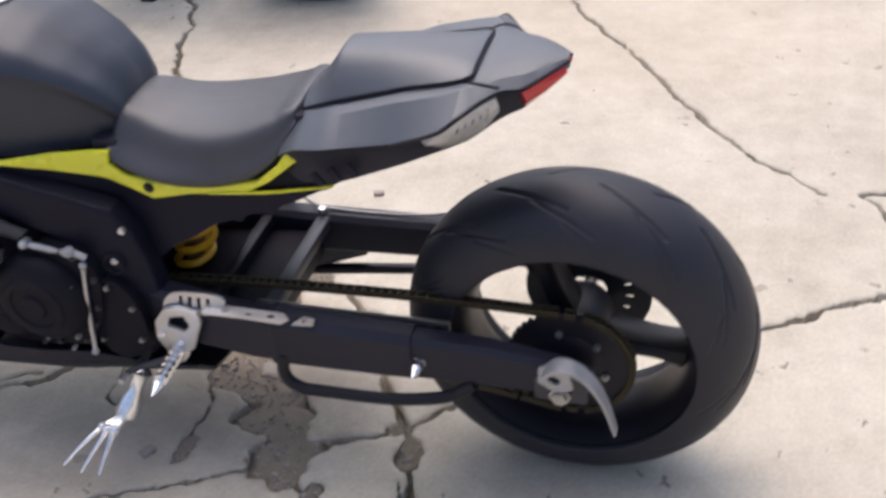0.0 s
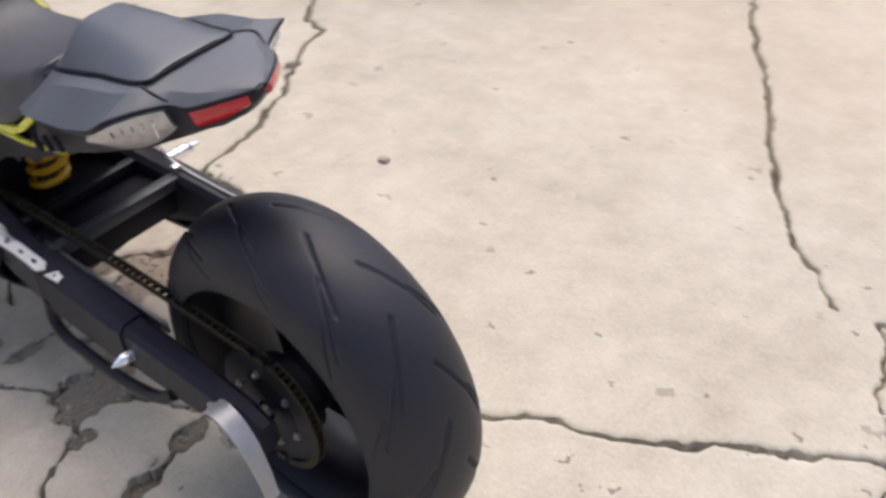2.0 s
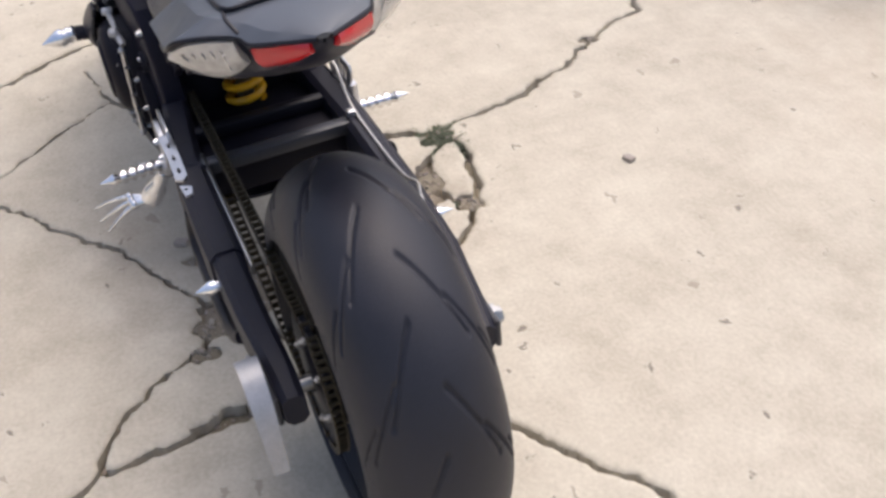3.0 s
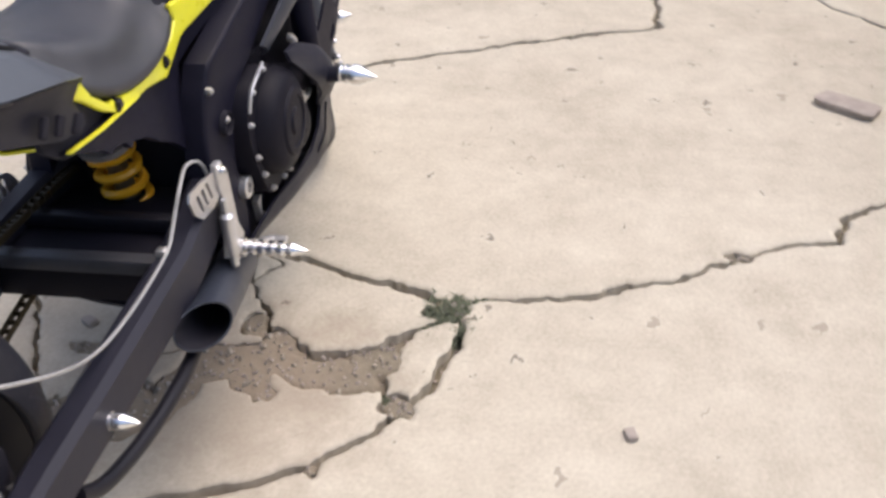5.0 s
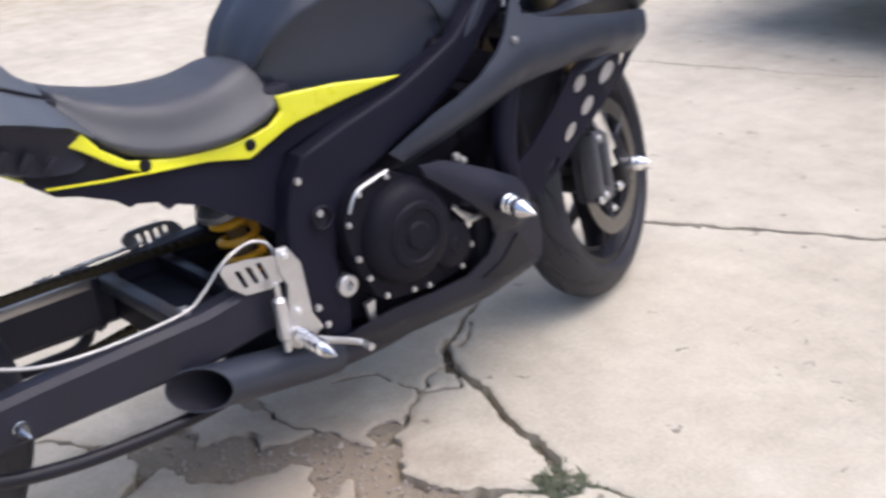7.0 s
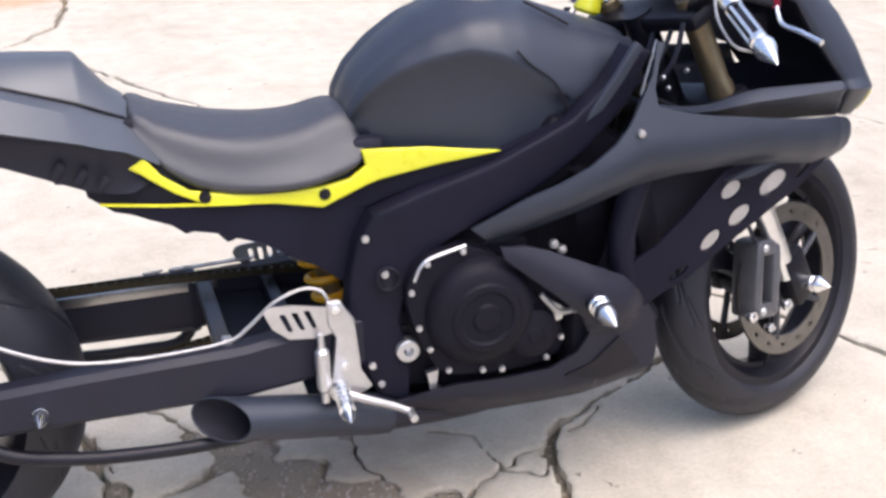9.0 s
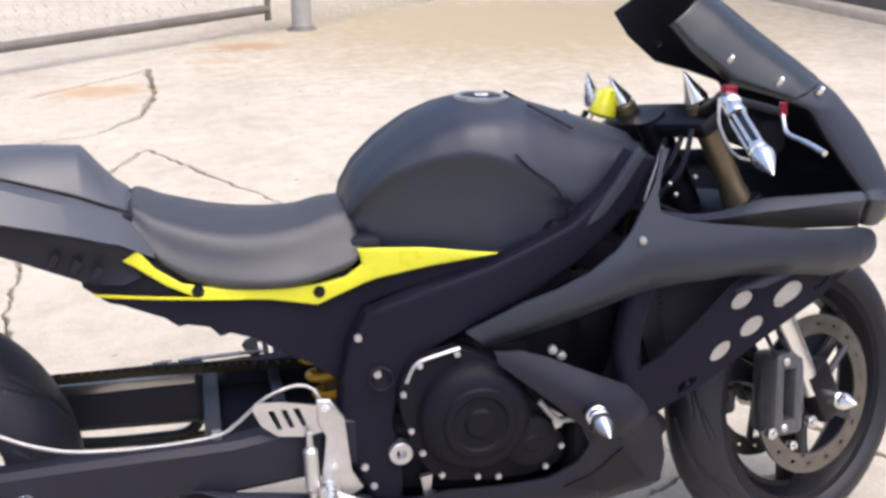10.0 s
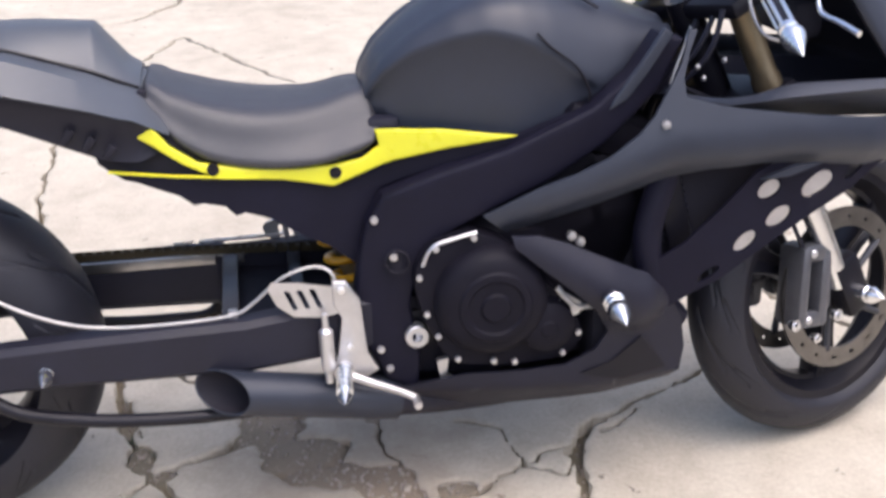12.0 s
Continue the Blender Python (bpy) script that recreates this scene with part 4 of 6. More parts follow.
for s in (1, -1):
    # main round cover with raised rings, lobed flange
    bm = panel([(0.929, 0.530), (0.862, 0.515), (0.832, 0.462), (0.844, 0.393), (0.862, 0.350), (0.893, 0.302), (0.961, 0.290), (1.000, 0.286), (1.083, 0.294), (1.115, 0.333), (1.078, 0.400), (1.035, 0.448), (0.985, 0.505)],
               s * 0.196, 0.046, 1, smooth=40, soft=0.006)
    cover = part("clutch_cover" if s < 0 else "stator_cover", bm, ENGINE, engine, "black round engine side cover")
    bm = bmesh.new()
    revolve(bm, [(0.0005, s * 0.240), (0.022, s * 0.240), (0.026, s * 0.235), (0.044, s * 0.235), (0.048, s * 0.239), (0.058, s * 0.238), (0.062, s * 0.233), (0.076, s * 0.230), (0.088, s * 0.221), (0.094, s * 0.208), (0.097, s * 0.190), (0.0005, s * 0.19)], Vector((0.957, 0, 0.412)), 48, closed=False)
    part("cover_dome", bm, ENGINE, cover)
    bm = bmesh.new()
    revolve(bm, [(0.0005, s * 0.226), (0.012, s * 0.226), (0.016, s * 0.223), (0.030, s * 0.223), (0.044, s * 0.215), (0.050, s * 0.19)], Vector((1.050, 0, 0.358)), 36, closed=False)
    part("starter_cover", bm, ENGINE, cover)
    bolts("cover_bolt", [(0.929, 0.522), (0.867, 0.508), (0.839, 0.461), (0.850, 0.395), (0.868, 0.353), (0.900, 0.308), (0.961, 0.297), (0.997, 0.292), (1.080, 0.300), (1.107, 0.335), (1.071, 0.395), (1.032, 0.442)], s * 0.198, cover, 0.0055, ALLOY if s < 0 else GREY_METAL, s)
    # bare worn edge of the gasket flange
    if s > 0:
        continue
    bm = bmesh.new()
    tube(bm, [(0.845, s * 0.197, 0.48), (0.862, s * 0.199, 0.512), (0.90, s * 0.199, 0.524), (0.934, s * 0.198, 0.531)], 0.0035, 6, 14)
    part("flange_edge", bm, ALLOY, cover)
    bm = panel([(0.868, 0.296), (0.888, 0.300), (0.884, 0.268), (0.900, 0.258), (0.876, 0.250)], s * 0.178, 0.012, 0)
    part("cast_bracket", bm, ALLOY, engine)
# two added boxes black out the bright gaps behind the engine covers
bm = bmesh.new()
box(bm, (0.98, -0.150, 0.265), (1.155, 0.150, 0.500), 0.02)
part("crankcase_front", bm, ENGINE, engine)
bm = bmesh.new()
box(bm, (1.13, -0.195, 0.245), (1.250, 0.195, 0.400), 0.02)
part("collector_cover", bm, LINING_SHADE, engine)
# timing sensor and wire on the right, oil cap
bm = bmesh.new()
tube(bm, [(1.066, -0.205, 0.425), (1.082, -0.210, 0.404), (1.098, -0.212, 0.390), (1.118, -0.212, 0.389), (1.140, -0.208, 0.386)], 0.0055, 8, 16)
lead = part("sensor_lead", bm, ALLOY, engine, "bright sensor bracket and lead")
bm = panel([(1.084, 0.412), (1.108, 0.396), (1.104, 0.376), (1.092, 0.372), (1.088, 0.390), (1.076, 0.404)], -0.211, 0.006, 0, soft=0.001)
part("sensor_clip", bm, ALLOY, lead)
# sprocket cover and gear rod on the left
bm = panel([(0.770, 0.300), (0.775, 0.400), (0.815, 0.452), (0.872, 0.440), (0.895, 0.380), (0.880, 0.300), (0.835, 0.262)], 0.186, 0.05, 1, smooth=28)
part("sprocket_cover", bm, ENGINE, engine)
bolts("cover_bolt", [(0.785, 0.320), (0.785, 0.395), (0.825, 0.438), (0.872, 0.420), (0.868, 0.310)], 0.189, engine, 0.0055, STEEL, 1)

# radiator behind the fairing with its hose
bm = bmesh.new()
m = pose(1.288, 0, 0.49, 0, -14)
box(bm, (-0.022, -0.165, -0.115), (0.022, 0.165, 0.16), 0.006, m)
radiator = part("radiator", bm, BLACK_METAL, bike, "black radiator core")
for k in range(20):
    bm = bmesh.new()
    z = -0.105 + k * 0.0126
    box(bm, (-0.026, -0.158, z), (0.026, 0.158, z + 0.003), 0, m)
    part("cooling_fin", bm, SATIN_DARK, radiator)
for s in (1, -1):
    bm = bmesh.new()
    tube(bm, [(1.29, s * 0.17, 0.33), (1.24, s * 0.185, 0.40), (1.225, s * 0.185, 0.50), (1.255, s * 0.175, 0.60)], 0.024, 14, 24)
    part("radiator_hose", bm, FRAME_BLACK, radiator)
bolts("hose_clip", [(1.09, 0.512), (1.105, 0.500), (1.273, 0.458)], -0.200, engine, 0.008, ALLOY, -1)

# fuel tank: rounded above, with knee hollows below a crease
def tank_mesh():
    bm = bmesh.new()
    loops = []
    stations = ((0.770, 0.716, 0.700, 0.712, 0.056, 0.3), (0.780, 0.764, 0.695, 0.740, 0.080, 0.5), (0.805, 0.802, 0.688, 0.776, 0.098, 0.8), (0.850, 0.842, 0.680, 0.810, 0.118, 1.0), (0.910, 0.881, 0.672, 0.832, 0.138, 1.0),
                (0.967, 0.904, 0.668, 0.840, 0.151, 1.0), (1.016, 0.908, 0.668, 0.828, 0.160, 1.0), (1.065, 0.904, 0.680, 0.802, 0.158, 0.9), (1.110, 0.890, 0.702, 0.765, 0.154, 0.6), (1.150, 0.876, 0.722, 0.752, 0.146, 0.3),
                (1.200, 0.860, 0.745, 0.772, 0.128, 0.1), (1.250, 0.842, 0.770, 0.795, 0.104, 0.0), (1.290, 0.825, 0.790, 0.805, 0.080, 0.0))
    xs = np.array([s[0] for s in stations])
    for x in np.linspace(xs[0], xs[-1], 44):
        zt, zb, zc, w, k = (float(np.interp(x, xs, [s[i] for s in stations])) for i in range(1, 6))
        half = [(0, zt), (0.30 * w, zt - 0.004), (0.55 * w, zt - 0.016), (0.76 * w, zt - 0.30 * (zt - zc)), (0.90 * w, zt - 0.58 * (zt - zc)), (0.98 * w, zc + 0.10 * (zt - zc)), (w, zc),
                (w - 0.004 * k, zc - 0.010), (w - 0.014 * k, zc - 0.25 * (zc - zb)), (w - 0.018 * k, zc - 0.6 * (zc - zb)), (w - 0.016 * k - 0.004, zb)]
        lp = [Vector((x, -y, z)) for y, z in half] + [Vector((x, y, z)) for y, z in half[:0:-1]]
        loops.append(lp)
    return rings(bm, loops)


tank = part("fuel_tank", tank_mesh(), SATIN, bike, "satin black fuel tank with knee hollows", 80)
bm = bmesh.new()
capc = Vector((1.022, -0.010, 0.9035))
m = Matrix.Translation(capc) @ Matrix.Rotation(radians(3), 4, "Y")
prof = [(0.046, -0.006), (0.047, 0.0035), (0.043, 0.0048), (0.036, 0.0040), (0.036, -0.006)]
vs = [[bm.verts.new(m @ Vector((r * math.cos(2 * math.pi * k / 48), r * math.sin(2 * math.pi * k / 48), z))) for r, z in prof] for k in range(48)]
for k in range(48):
    a, b = vs[k], vs[(k + 1) % 48]
    for i in range(len(prof)):
        j = (i + 1) % len(prof)
        bm.faces.new((a[i], b[i], b[j], a[j]))
cap = part("filler_ring", bm, ALLOY, tank, "bright silver filler cap ring")
bm = bmesh.new()
turned(bm, [(0, 0.036), (0.8, 0.036), (1, 0.032), (1, 0)], m @ Vector((0, 0, -0.006)), m @ Vector((0, 0, 0.003)), 40)
part("filler_lid", bm, SATIN_DARK, cap)
bm = bmesh.new()
box(bm, (-0.012, -0.004, 0.003), (0.012, 0.004, 0.006), 0.001, m, 1)
part("key_flap", bm, ALLOY, cap)
for s in (1, -1):
    bm = bmesh.new()
    tube(bm, [(1.085, s * 0.07, 0.897), (1.120, s * 0.088, 0.878), (1.155, s * 0.098, 0.858)], 0.003, 6, 10)
    part("tank_seam", bm, BLACK_METAL, tank)
    # black line puts the knee crease's shade onto the tank's skin
    bm = bmesh.new()
    tube(bm, [(1.040, s * 0.158, 0.835), (1.062, s * 0.159, 0.812), (1.105, s * 0.158, 0.778), (1.128, s * 0.154, 0.735), (1.126, s * 0.150, 0.715)], 0.0022, 6, 16)
    part("crease_line", bm, BLACK_METAL, tank)

# rider's seat: a broad saddle behind, narrower with flared sides towards the tank
def seat_mesh():
    bm = bmesh.new()
    # x, crown height, shoulder height and half width, lower edge height and half width
    st = ((0.436, 0.773, 0.770, 0.066, 0.748, 0.082), (0.442, 0.777, 0.772, 0.076, 0.736, 0.097), (0.458, 0.773, 0.765, 0.086, 0.712, 0.110), (0.480, 0.764, 0.752, 0.092, 0.686, 0.124), (0.520, 0.752, 0.737, 0.102, 0.661, 0.136),
          (0.560, 0.742, 0.725, 0.106, 0.648, 0.140), (0.600, 0.735, 0.718, 0.106, 0.641, 0.142), (0.650, 0.730, 0.715, 0.098, 0.638, 0.142), (0.700, 0.731, 0.719, 0.085, 0.640, 0.138), (0.745, 0.741, 0.731, 0.074, 0.649, 0.131), (0.772, 0.744, 0.734, 0.070, 0.656, 0.124), (0.784, 0.739, 0.729, 0.069, 0.664, 0.120), (0.793, 0.722, 0.712, 0.068, 0.676, 0.112))
    loops = []
    for x, zt, ze, wt, zb, w in spline(st, 84):
        keys = [(0, zt), (0.5 * wt, zt - 0.22 * (zt - ze)), (wt, ze), (0.52 * wt + 0.48 * w + 0.003, 0.50 * ze + 0.50 * zb), (w, zb + 0.012), (w - 0.004, zb + 0.003), (w - 0.018, zb), (0.4 * w, zb - 0.002)]
        half = [tuple(p) for p in spline(keys, 24)]
        loops.append([Vector((x, -y, z)) for y, z in half] + [Vector((x, y, z)) for y, z in half[::-1] if y > 1e-4])
    return rings(bm, loops)


seat = part("seat", seat_mesh(), VINYL, bike, "black vinyl rider seat with a smooth worn top", 85)

# dark box stands in for the shaded gap behind the seat
bm = bmesh.new()
box(bm, (0.424, -0.090, 0.730), (0.440, 0.090, 0.766), 0.004)
part("seat_gap", bm, LINING_SHADE, seat)

# yellow side panels and the black panels under them
YEL = [(0.398, 0.722), (0.438, 0.733), (0.469, 0.690), (0.509, 0.660), (0.577, 0.645), (0.664, 0.636), (0.718, 0.637), (0.764, 0.644), (0.792, 0.662), (0.786, 0.688), (0.890, 0.688), (1.006, 0.678), (0.900, 0.658), (0.814, 0.637), (0.760, 0.618), (0.716, 0.602), (0.640, 0.620), (0.549, 0.631), (0.520, 0.641), (0.485, 0.660), (0.440, 0.695)]
def side_width(x, z, right):
    """How far out the side panels stand; the flanks differ to fit the camera's view."""
    rear = (0.143, 0.144, 0.140) if right else (0.122, 0.130, 0.132)
    return float(np.interp(x, (0.39, 0.45, 0.5, 0.7, 0.8, 1.0), (*rear, 0.126, 0.122, 0.178))) + 0.06 * (0.66 - z)


def both_sides(name, outline, inset, thick, cuts, mat, label="", soft=0.0):
    """The same sheet on either flank; inset sets it back from the side's width."""
    made = []
    for side in (-1, 1):
        bm = panel(outline, lambda x, z: side * (side_width(x, z, side < 0) - inset), thick, cuts, soft=soft)
        made.append(part(name, bm, mat, bike, label))
    return made


for ob in both_sides("side_panel", YEL, 0.0, 0.008, 2, YELLOW, "bright yellow side panel", 0.0035):
    s = -1 if sum(v.co.y for v in ob.data.vertices) < 0 else 1
    for x, z in ((0.531, 0.648), (0.720, 0.625)) if s < 0 else ((0.720, 0.625),):
        bolts("panel_screw", [(x, z)], s * (side_width(x, z, s < 0) - 0.001), ob, 0.010, BLACK_METAL, s)
both_sides("trim_strip", [(0.376, 0.656), (0.377, 0.6588), (0.470, 0.6455), (0.540, 0.6368), (0.600, 0.630), (0.600, 0.6268), (0.540, 0.6335), (0.470, 0.6424)], -0.003, 0.006, 1, YELLOW, "thin yellow trim strip")
LOW = [(0.388, 0.648), (0.470, 0.640), (0.549, 0.630), (0.640, 0.618), (0.716, 0.600), (0.792, 0.590), (0.770, 0.540), (0.748, 0.462), (0.706, 0.498), (0.662, 0.522), (0.614, 0.555), (0.575, 0.570), (0.560, 0.566), (0.545, 0.583), (0.510, 0.592), (0.497, 0.590), (0.477, 0.607), (0.430, 0.628)]
both_sides("tail_skirt", [(0.352, 0.715), (0.360, 0.664), (0.396, 0.636), (0.470, 0.616), (0.540, 0.606), (0.540, 0.660), (0.500, 0.690), (0.440, 0.715)], 0.022, 0.008, 1, LINING_SHADE)
both_sides("subframe_panel", LOW, 0.012, 0.012, 2, FRAME_BLACK, "matte black panel below the seat")
MID = [(0.720, 0.598), (0.760, 0.616), (0.814, 0.635), (0.900, 0.656), (1.004, 0.674), (1.10, 0.706), (0.989, 0.659), (0.880, 0.625), (0.792, 0.591)]
both_sides("frame_cover", MID, 0.012, 0.014, 2, FRAME_BLACK)
bm = bmesh.new()
loops = []
for x, z0_, z1_, w in ((0.40, 0.66, 0.70, 0.09), (0.52, 0.618, 0.67, 0.105), (0.66, 0.580, 0.65, 0.105), (0.78, 0.560, 0.65, 0.11)):
    loops.append([Vector((x, -w, z0_)), Vector((x, w, z0_)), Vector((x, w, z1_)), Vector((x, -w, z1_))])
rings(bm, loops)
part("under_tray", bm, SATIN_DARK, bike)
bm = bmesh.new()
box(bm, (0.775, -0.106, 0.660), (0.830, 0.106, 0.703), 0.012)
part("tank_foot", bm, SATIN_DARK, bike)

# tail: pillion cover on a pointed tail fairing with lights
def loft_x(stations, n=26):
    """Skin mirrored half sections given at several x, smooth between them."""
    bm = bmesh.new()
    xs = np.array([s[0] for s in stations])
    arr = np.array([[c for p in s[1] for c in p] for s in stations])
    loops = []
    for x in np.linspace(xs[0], xs[-1], n):
        v = np.array([np.interp(x, xs, arr[:, i]) for i in range(arr.shape[1])]).reshape(-1, 2)
        loops.append([Vector((x, -y, z)) for y, z in v] + [Vector((x, y, z)) for y, z in v[::-1] if y > 1e-6])
    return rings(bm, loops)


TAIL = [(0.008, [(0, 0.852), (0.004, 0.851), (0.008, 0.850), (0.010, 0.848), (0.006, 0.836), (0.003, 0.832), (0, 0.830)]),
        (0.036, [(0, 0.854), (0.018, 0.853), (0.034, 0.848), (0.046, 0.841), (0.036, 0.809), (0.016, 0.800), (0, 0.798)]),
        (0.068, [(0, 0.854), (0.032, 0.852), (0.060, 0.845), (0.080, 0.833), (0.066, 0.791), (0.030, 0.778), (0, 0.776)]),
        (0.098, [(0, 0.853), (0.042, 0.851), (0.072, 0.844), (0.090, 0.833), (0.070, 0.777), (0.034, 0.764), (0, 0.762)]),
        (0.122, [(0, 0.852), (0.052, 0.849), (0.090, 0.843), (0.126, 0.832), (0.082, 0.763), (0.040, 0.750), (0, 0.748)]),
        (0.146, [(0, 0.851), (0.060, 0.847), (0.114, 0.845), (0.163, 0.825), (0.102, 0.750), (0.046, 0.738), (0, 0.736)]),
        (0.176, [(0, 0.846), (0.070, 0.840), (0.122, 0.837), (0.173, 0.804), (0.120, 0.744), (0.050, 0.731), (0, 0.729)]),
        (0.250, [(0, 0.840), (0.078, 0.828), (0.124, 0.821), (0.171, 0.777), (0.136, 0.718), (0.060, 0.706), (0, 0.703)]),
        (0.367, [(0, 0.820), (0.080, 0.797), (0.120, 0.786), (0.170, 0.756), (0.144, 0.676), (0.070, 0.664), (0, 0.661)]),
        (0.425, [(0, 0.790), (0.078, 0.768), (0.112, 0.752), (0.148, 0.738), (0.136, 0.670), (0.070, 0.666), (0, 0.666)]),
        (0.470, [(0, 0.745), (0.075, 0.730), (0.100, 0.718), (0.118, 0.704), (0.112, 0.685), (0.070, 0.675), (0, 0.672)])]
upper = [(x, [*p[:4], (max(0.001, p[3][0] - 0.008), p[3][1] - 0.005), (0, p[3][1] - 0.012)]) for x, p in TAIL]
under = [(x, [(0, p[3][1] - 0.004), (max(0.001, p[3][0] - 0.005), p[3][1] - 0.004), (p[3][0] * 0.45 + p[4][0] * 0.45, (p[3][1] + p[4][1]) / 2 - 0.004), *p[4:]]) for x, p in TAIL]
tail = part("tail_fairing", loft_x(upper, 40), TAIL_SHEEN_PAINT, bike, "satin slate grey pointed tail fairing", 18)
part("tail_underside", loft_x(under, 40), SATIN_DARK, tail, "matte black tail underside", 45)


def tail_top(x, y):
    """Height of the tail's upper skin."""
    xs = [st[0] for st in TAIL]
    row = [(float(np.interp(x, xs, [st[1][i][0] for st in TAIL])), float(np.interp(x, xs, [st[1][i][1] for st in TAIL]))) for i in range(4)]
    return float(np.interp(abs(y), [p[0] for p in row], [p[1] for p in row]))


# plan of the pillion cover: long sides, a straight cut across the rear
COVER_X = (0.142, 0.148, 0.160, 0.200, 0.240, 0.280, 0.366, 0.412, 0.432)
COVER_W = (0.070, 0.077, 0.081, 0.083, 0.085, 0.087, 0.088, 0.076, 0.068)
COVER_Z = (0.8575, 0.859, 0.8605, 0.863, 0.864, 0.864, 0.858, 0.800, 0.786)


def cover_mid(x):
    """Shifts the cover left towards its rear, to fit the camera's view."""
    return 0.010 * min(1.0, max(0.0, (0.42 - x) / 0.22))


def cover_mesh():
    bm = bmesh.new()
    loops = []
    for x in np.linspace(COVER_X[0], COVER_X[-1], 64):
        w, zc = float(np.interp(x, COVER_X, COVER_W)), float(np.interp(x, COVER_X, COVER_Z))
        ze = tail_top(x, w) + 0.004
        mid = cover_mid(x)
        half = [(w * u, ze + (zc - ze) * k) for u, k in ((0, 1), (0.28, 0.985), (0.44, 0.90), (0.66, 0.66), (0.86, 0.28), (0.965, 0.06), (1.0, -0.02))]
        half += [(w - 0.003, ze - 0.014), (0, ze - 0.02)]
        loops.append([Vector((x, mid - y, z)) for y, z in half] + [Vector((x, mid + y, z)) for y, z in half[-2:0:-1]])
    return rings(bm, loops)


cowl = part("pillion_cover", cover_mesh(), TAIL_SHEEN_PAINT, tail, "satin slate grey pillion seat cover", 32)


def lens(upper_edge, lower_edge, out, thick):
    """A lens between two edges, bulging outwards."""
    bm = bmesh.new()
    a, b, o = spline(upper_edge, 12), spline(lower_edge, 12), np.array(out)
    loops = []
    for p, q in zip(a, b):
        front = [p + (q - p) * u + o * (0.003 + 0.006 * math.sin(math.pi * u)) for u in np.linspace(0, 1, 6)]
        loops.append([Vector(v) for v in front] + [Vector(q - o * thick), Vector(p - o * thick)])
    return rings(bm, loops)


for s in (1, -1):
    bm = bmesh.new()
    rim_line = []
    for x in (0.430, 0.405, 0.366, 0.320, 0.280, 0.240, 0.200, 0.175, 0.160, 0.150):
        w = float(np.interp(x, COVER_X, COVER_W)) + 0.0015
        rim_line.append((x - 0.001, cover_mid(x) + s * w, tail_top(x, w) + 0.0035))
    for w in (0.072, 0.050, 0.025, 0.0):
        rim_line.append((0.1405, 0.010 + s * w, tail_top(0.1405, w) + 0.0035))
    tube(bm, rim_line, 0.0030, 6, 60)
    part("cover_gap", bm, BLACK_METAL, tail)
    bm = bmesh.new()
    tube(bm, [(x, s * w, tail_top(x, abs(w)) + 0.0005) for x, w in ((0.150, 0.010 * s + 0.082), (0.126, 0.094), (0.098, 0.087))], 0.0026, 6, 10)
    part("panel_gap", bm, BLACK_METAL, tail)
    bm = bmesh.new()
    tube(bm, [(x - 0.001, s * (p[3][0] - 0.001), p[3][1] - 0.003) for x, p in TAIL[:8]], 0.0034, 6, 40)
    part("tail_edge", bm, BLACK_METAL, tail, "black edge strip round the tail")
    mir = lambda pts: [(x, s * y, z) for x, y, z in pts]
    bm = lens(mir([(0.014, 0.017, 0.842), (0.038, 0.047, 0.836), (0.067, 0.079, 0.827)]), mir([(0.014, 0.013, 0.827), (0.038, 0.038, 0.810), (0.066, 0.067, 0.799)]), (-0.75, s * 0.6, -0.3), 0.004)
    part("tail_lamp", bm, RED_LENS, tail, "red tail lamp lens")
    bm = lens(mir([(0.104, 0.094, 0.824), (0.122, 0.120, 0.823), (0.143, 0.150, 0.817), (0.166, 0.163, 0.803), (0.194, 0.168, 0.788)]), mir([(0.106, 0.078, 0.789), (0.126, 0.094, 0.769), (0.152, 0.114, 0.757), (0.176, 0.140, 0.761), (0.198, 0.166, 0.779)]), (-0.75, s * 0.55, -0.35), 0.004)
    ind = part("indicator_lamp", bm, CLEAR_LENS, tail, "clear indicator lens")
    for k in range(5):
        bm = bmesh.new()
        u = k / 4
        p, q = np.array((0.116 + 0.036 * u, s * (0.108 + 0.044 * u), 0.815 - 0.010 * u)), np.array((0.126 + 0.042 * u, s * (0.098 + 0.034 * u), 0.780 - 0.012 * u))
        o = np.array((-0.75, s * 0.55, -0.35)) * 0.008
        tube(bm, [p + o, q + o], 0.0018, 6)
        part("lens_rib", bm, CHROME, ind)
    # raised black boxes stand in for the shaded slots in the tail's side
    for x, z in ((0.325, 0.712), (0.355, 0.702), (0.385, 0.692)):
        bm = bmesh.new()
        box(bm, (-0.014, -0.004, -0.0065), (0.014, 0.004, 0.0065), 0.003, pose(x, s * (0.152 + 0.06 * (x - 0.32)), z, 0, -55, 0))
        part("vent_slot", bm, LINING_SHADE, tail)
bm = bmesh.new()
box(bm, (0.31, -0.02, 0.655), (0.36, 0.02, 0.70), 0.006)
part("plate_bracket", bm, BLACK_METAL, tail)
# the tail's right edge is raised and widened to fit the camera's view
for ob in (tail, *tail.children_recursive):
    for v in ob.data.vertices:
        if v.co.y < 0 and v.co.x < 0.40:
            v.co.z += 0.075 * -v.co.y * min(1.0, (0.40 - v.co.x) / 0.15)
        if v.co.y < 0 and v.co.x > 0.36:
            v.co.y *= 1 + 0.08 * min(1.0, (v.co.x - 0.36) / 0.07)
# yellow plate under the tail that joins the two trim strips
bm = bmesh.new()
loops = []
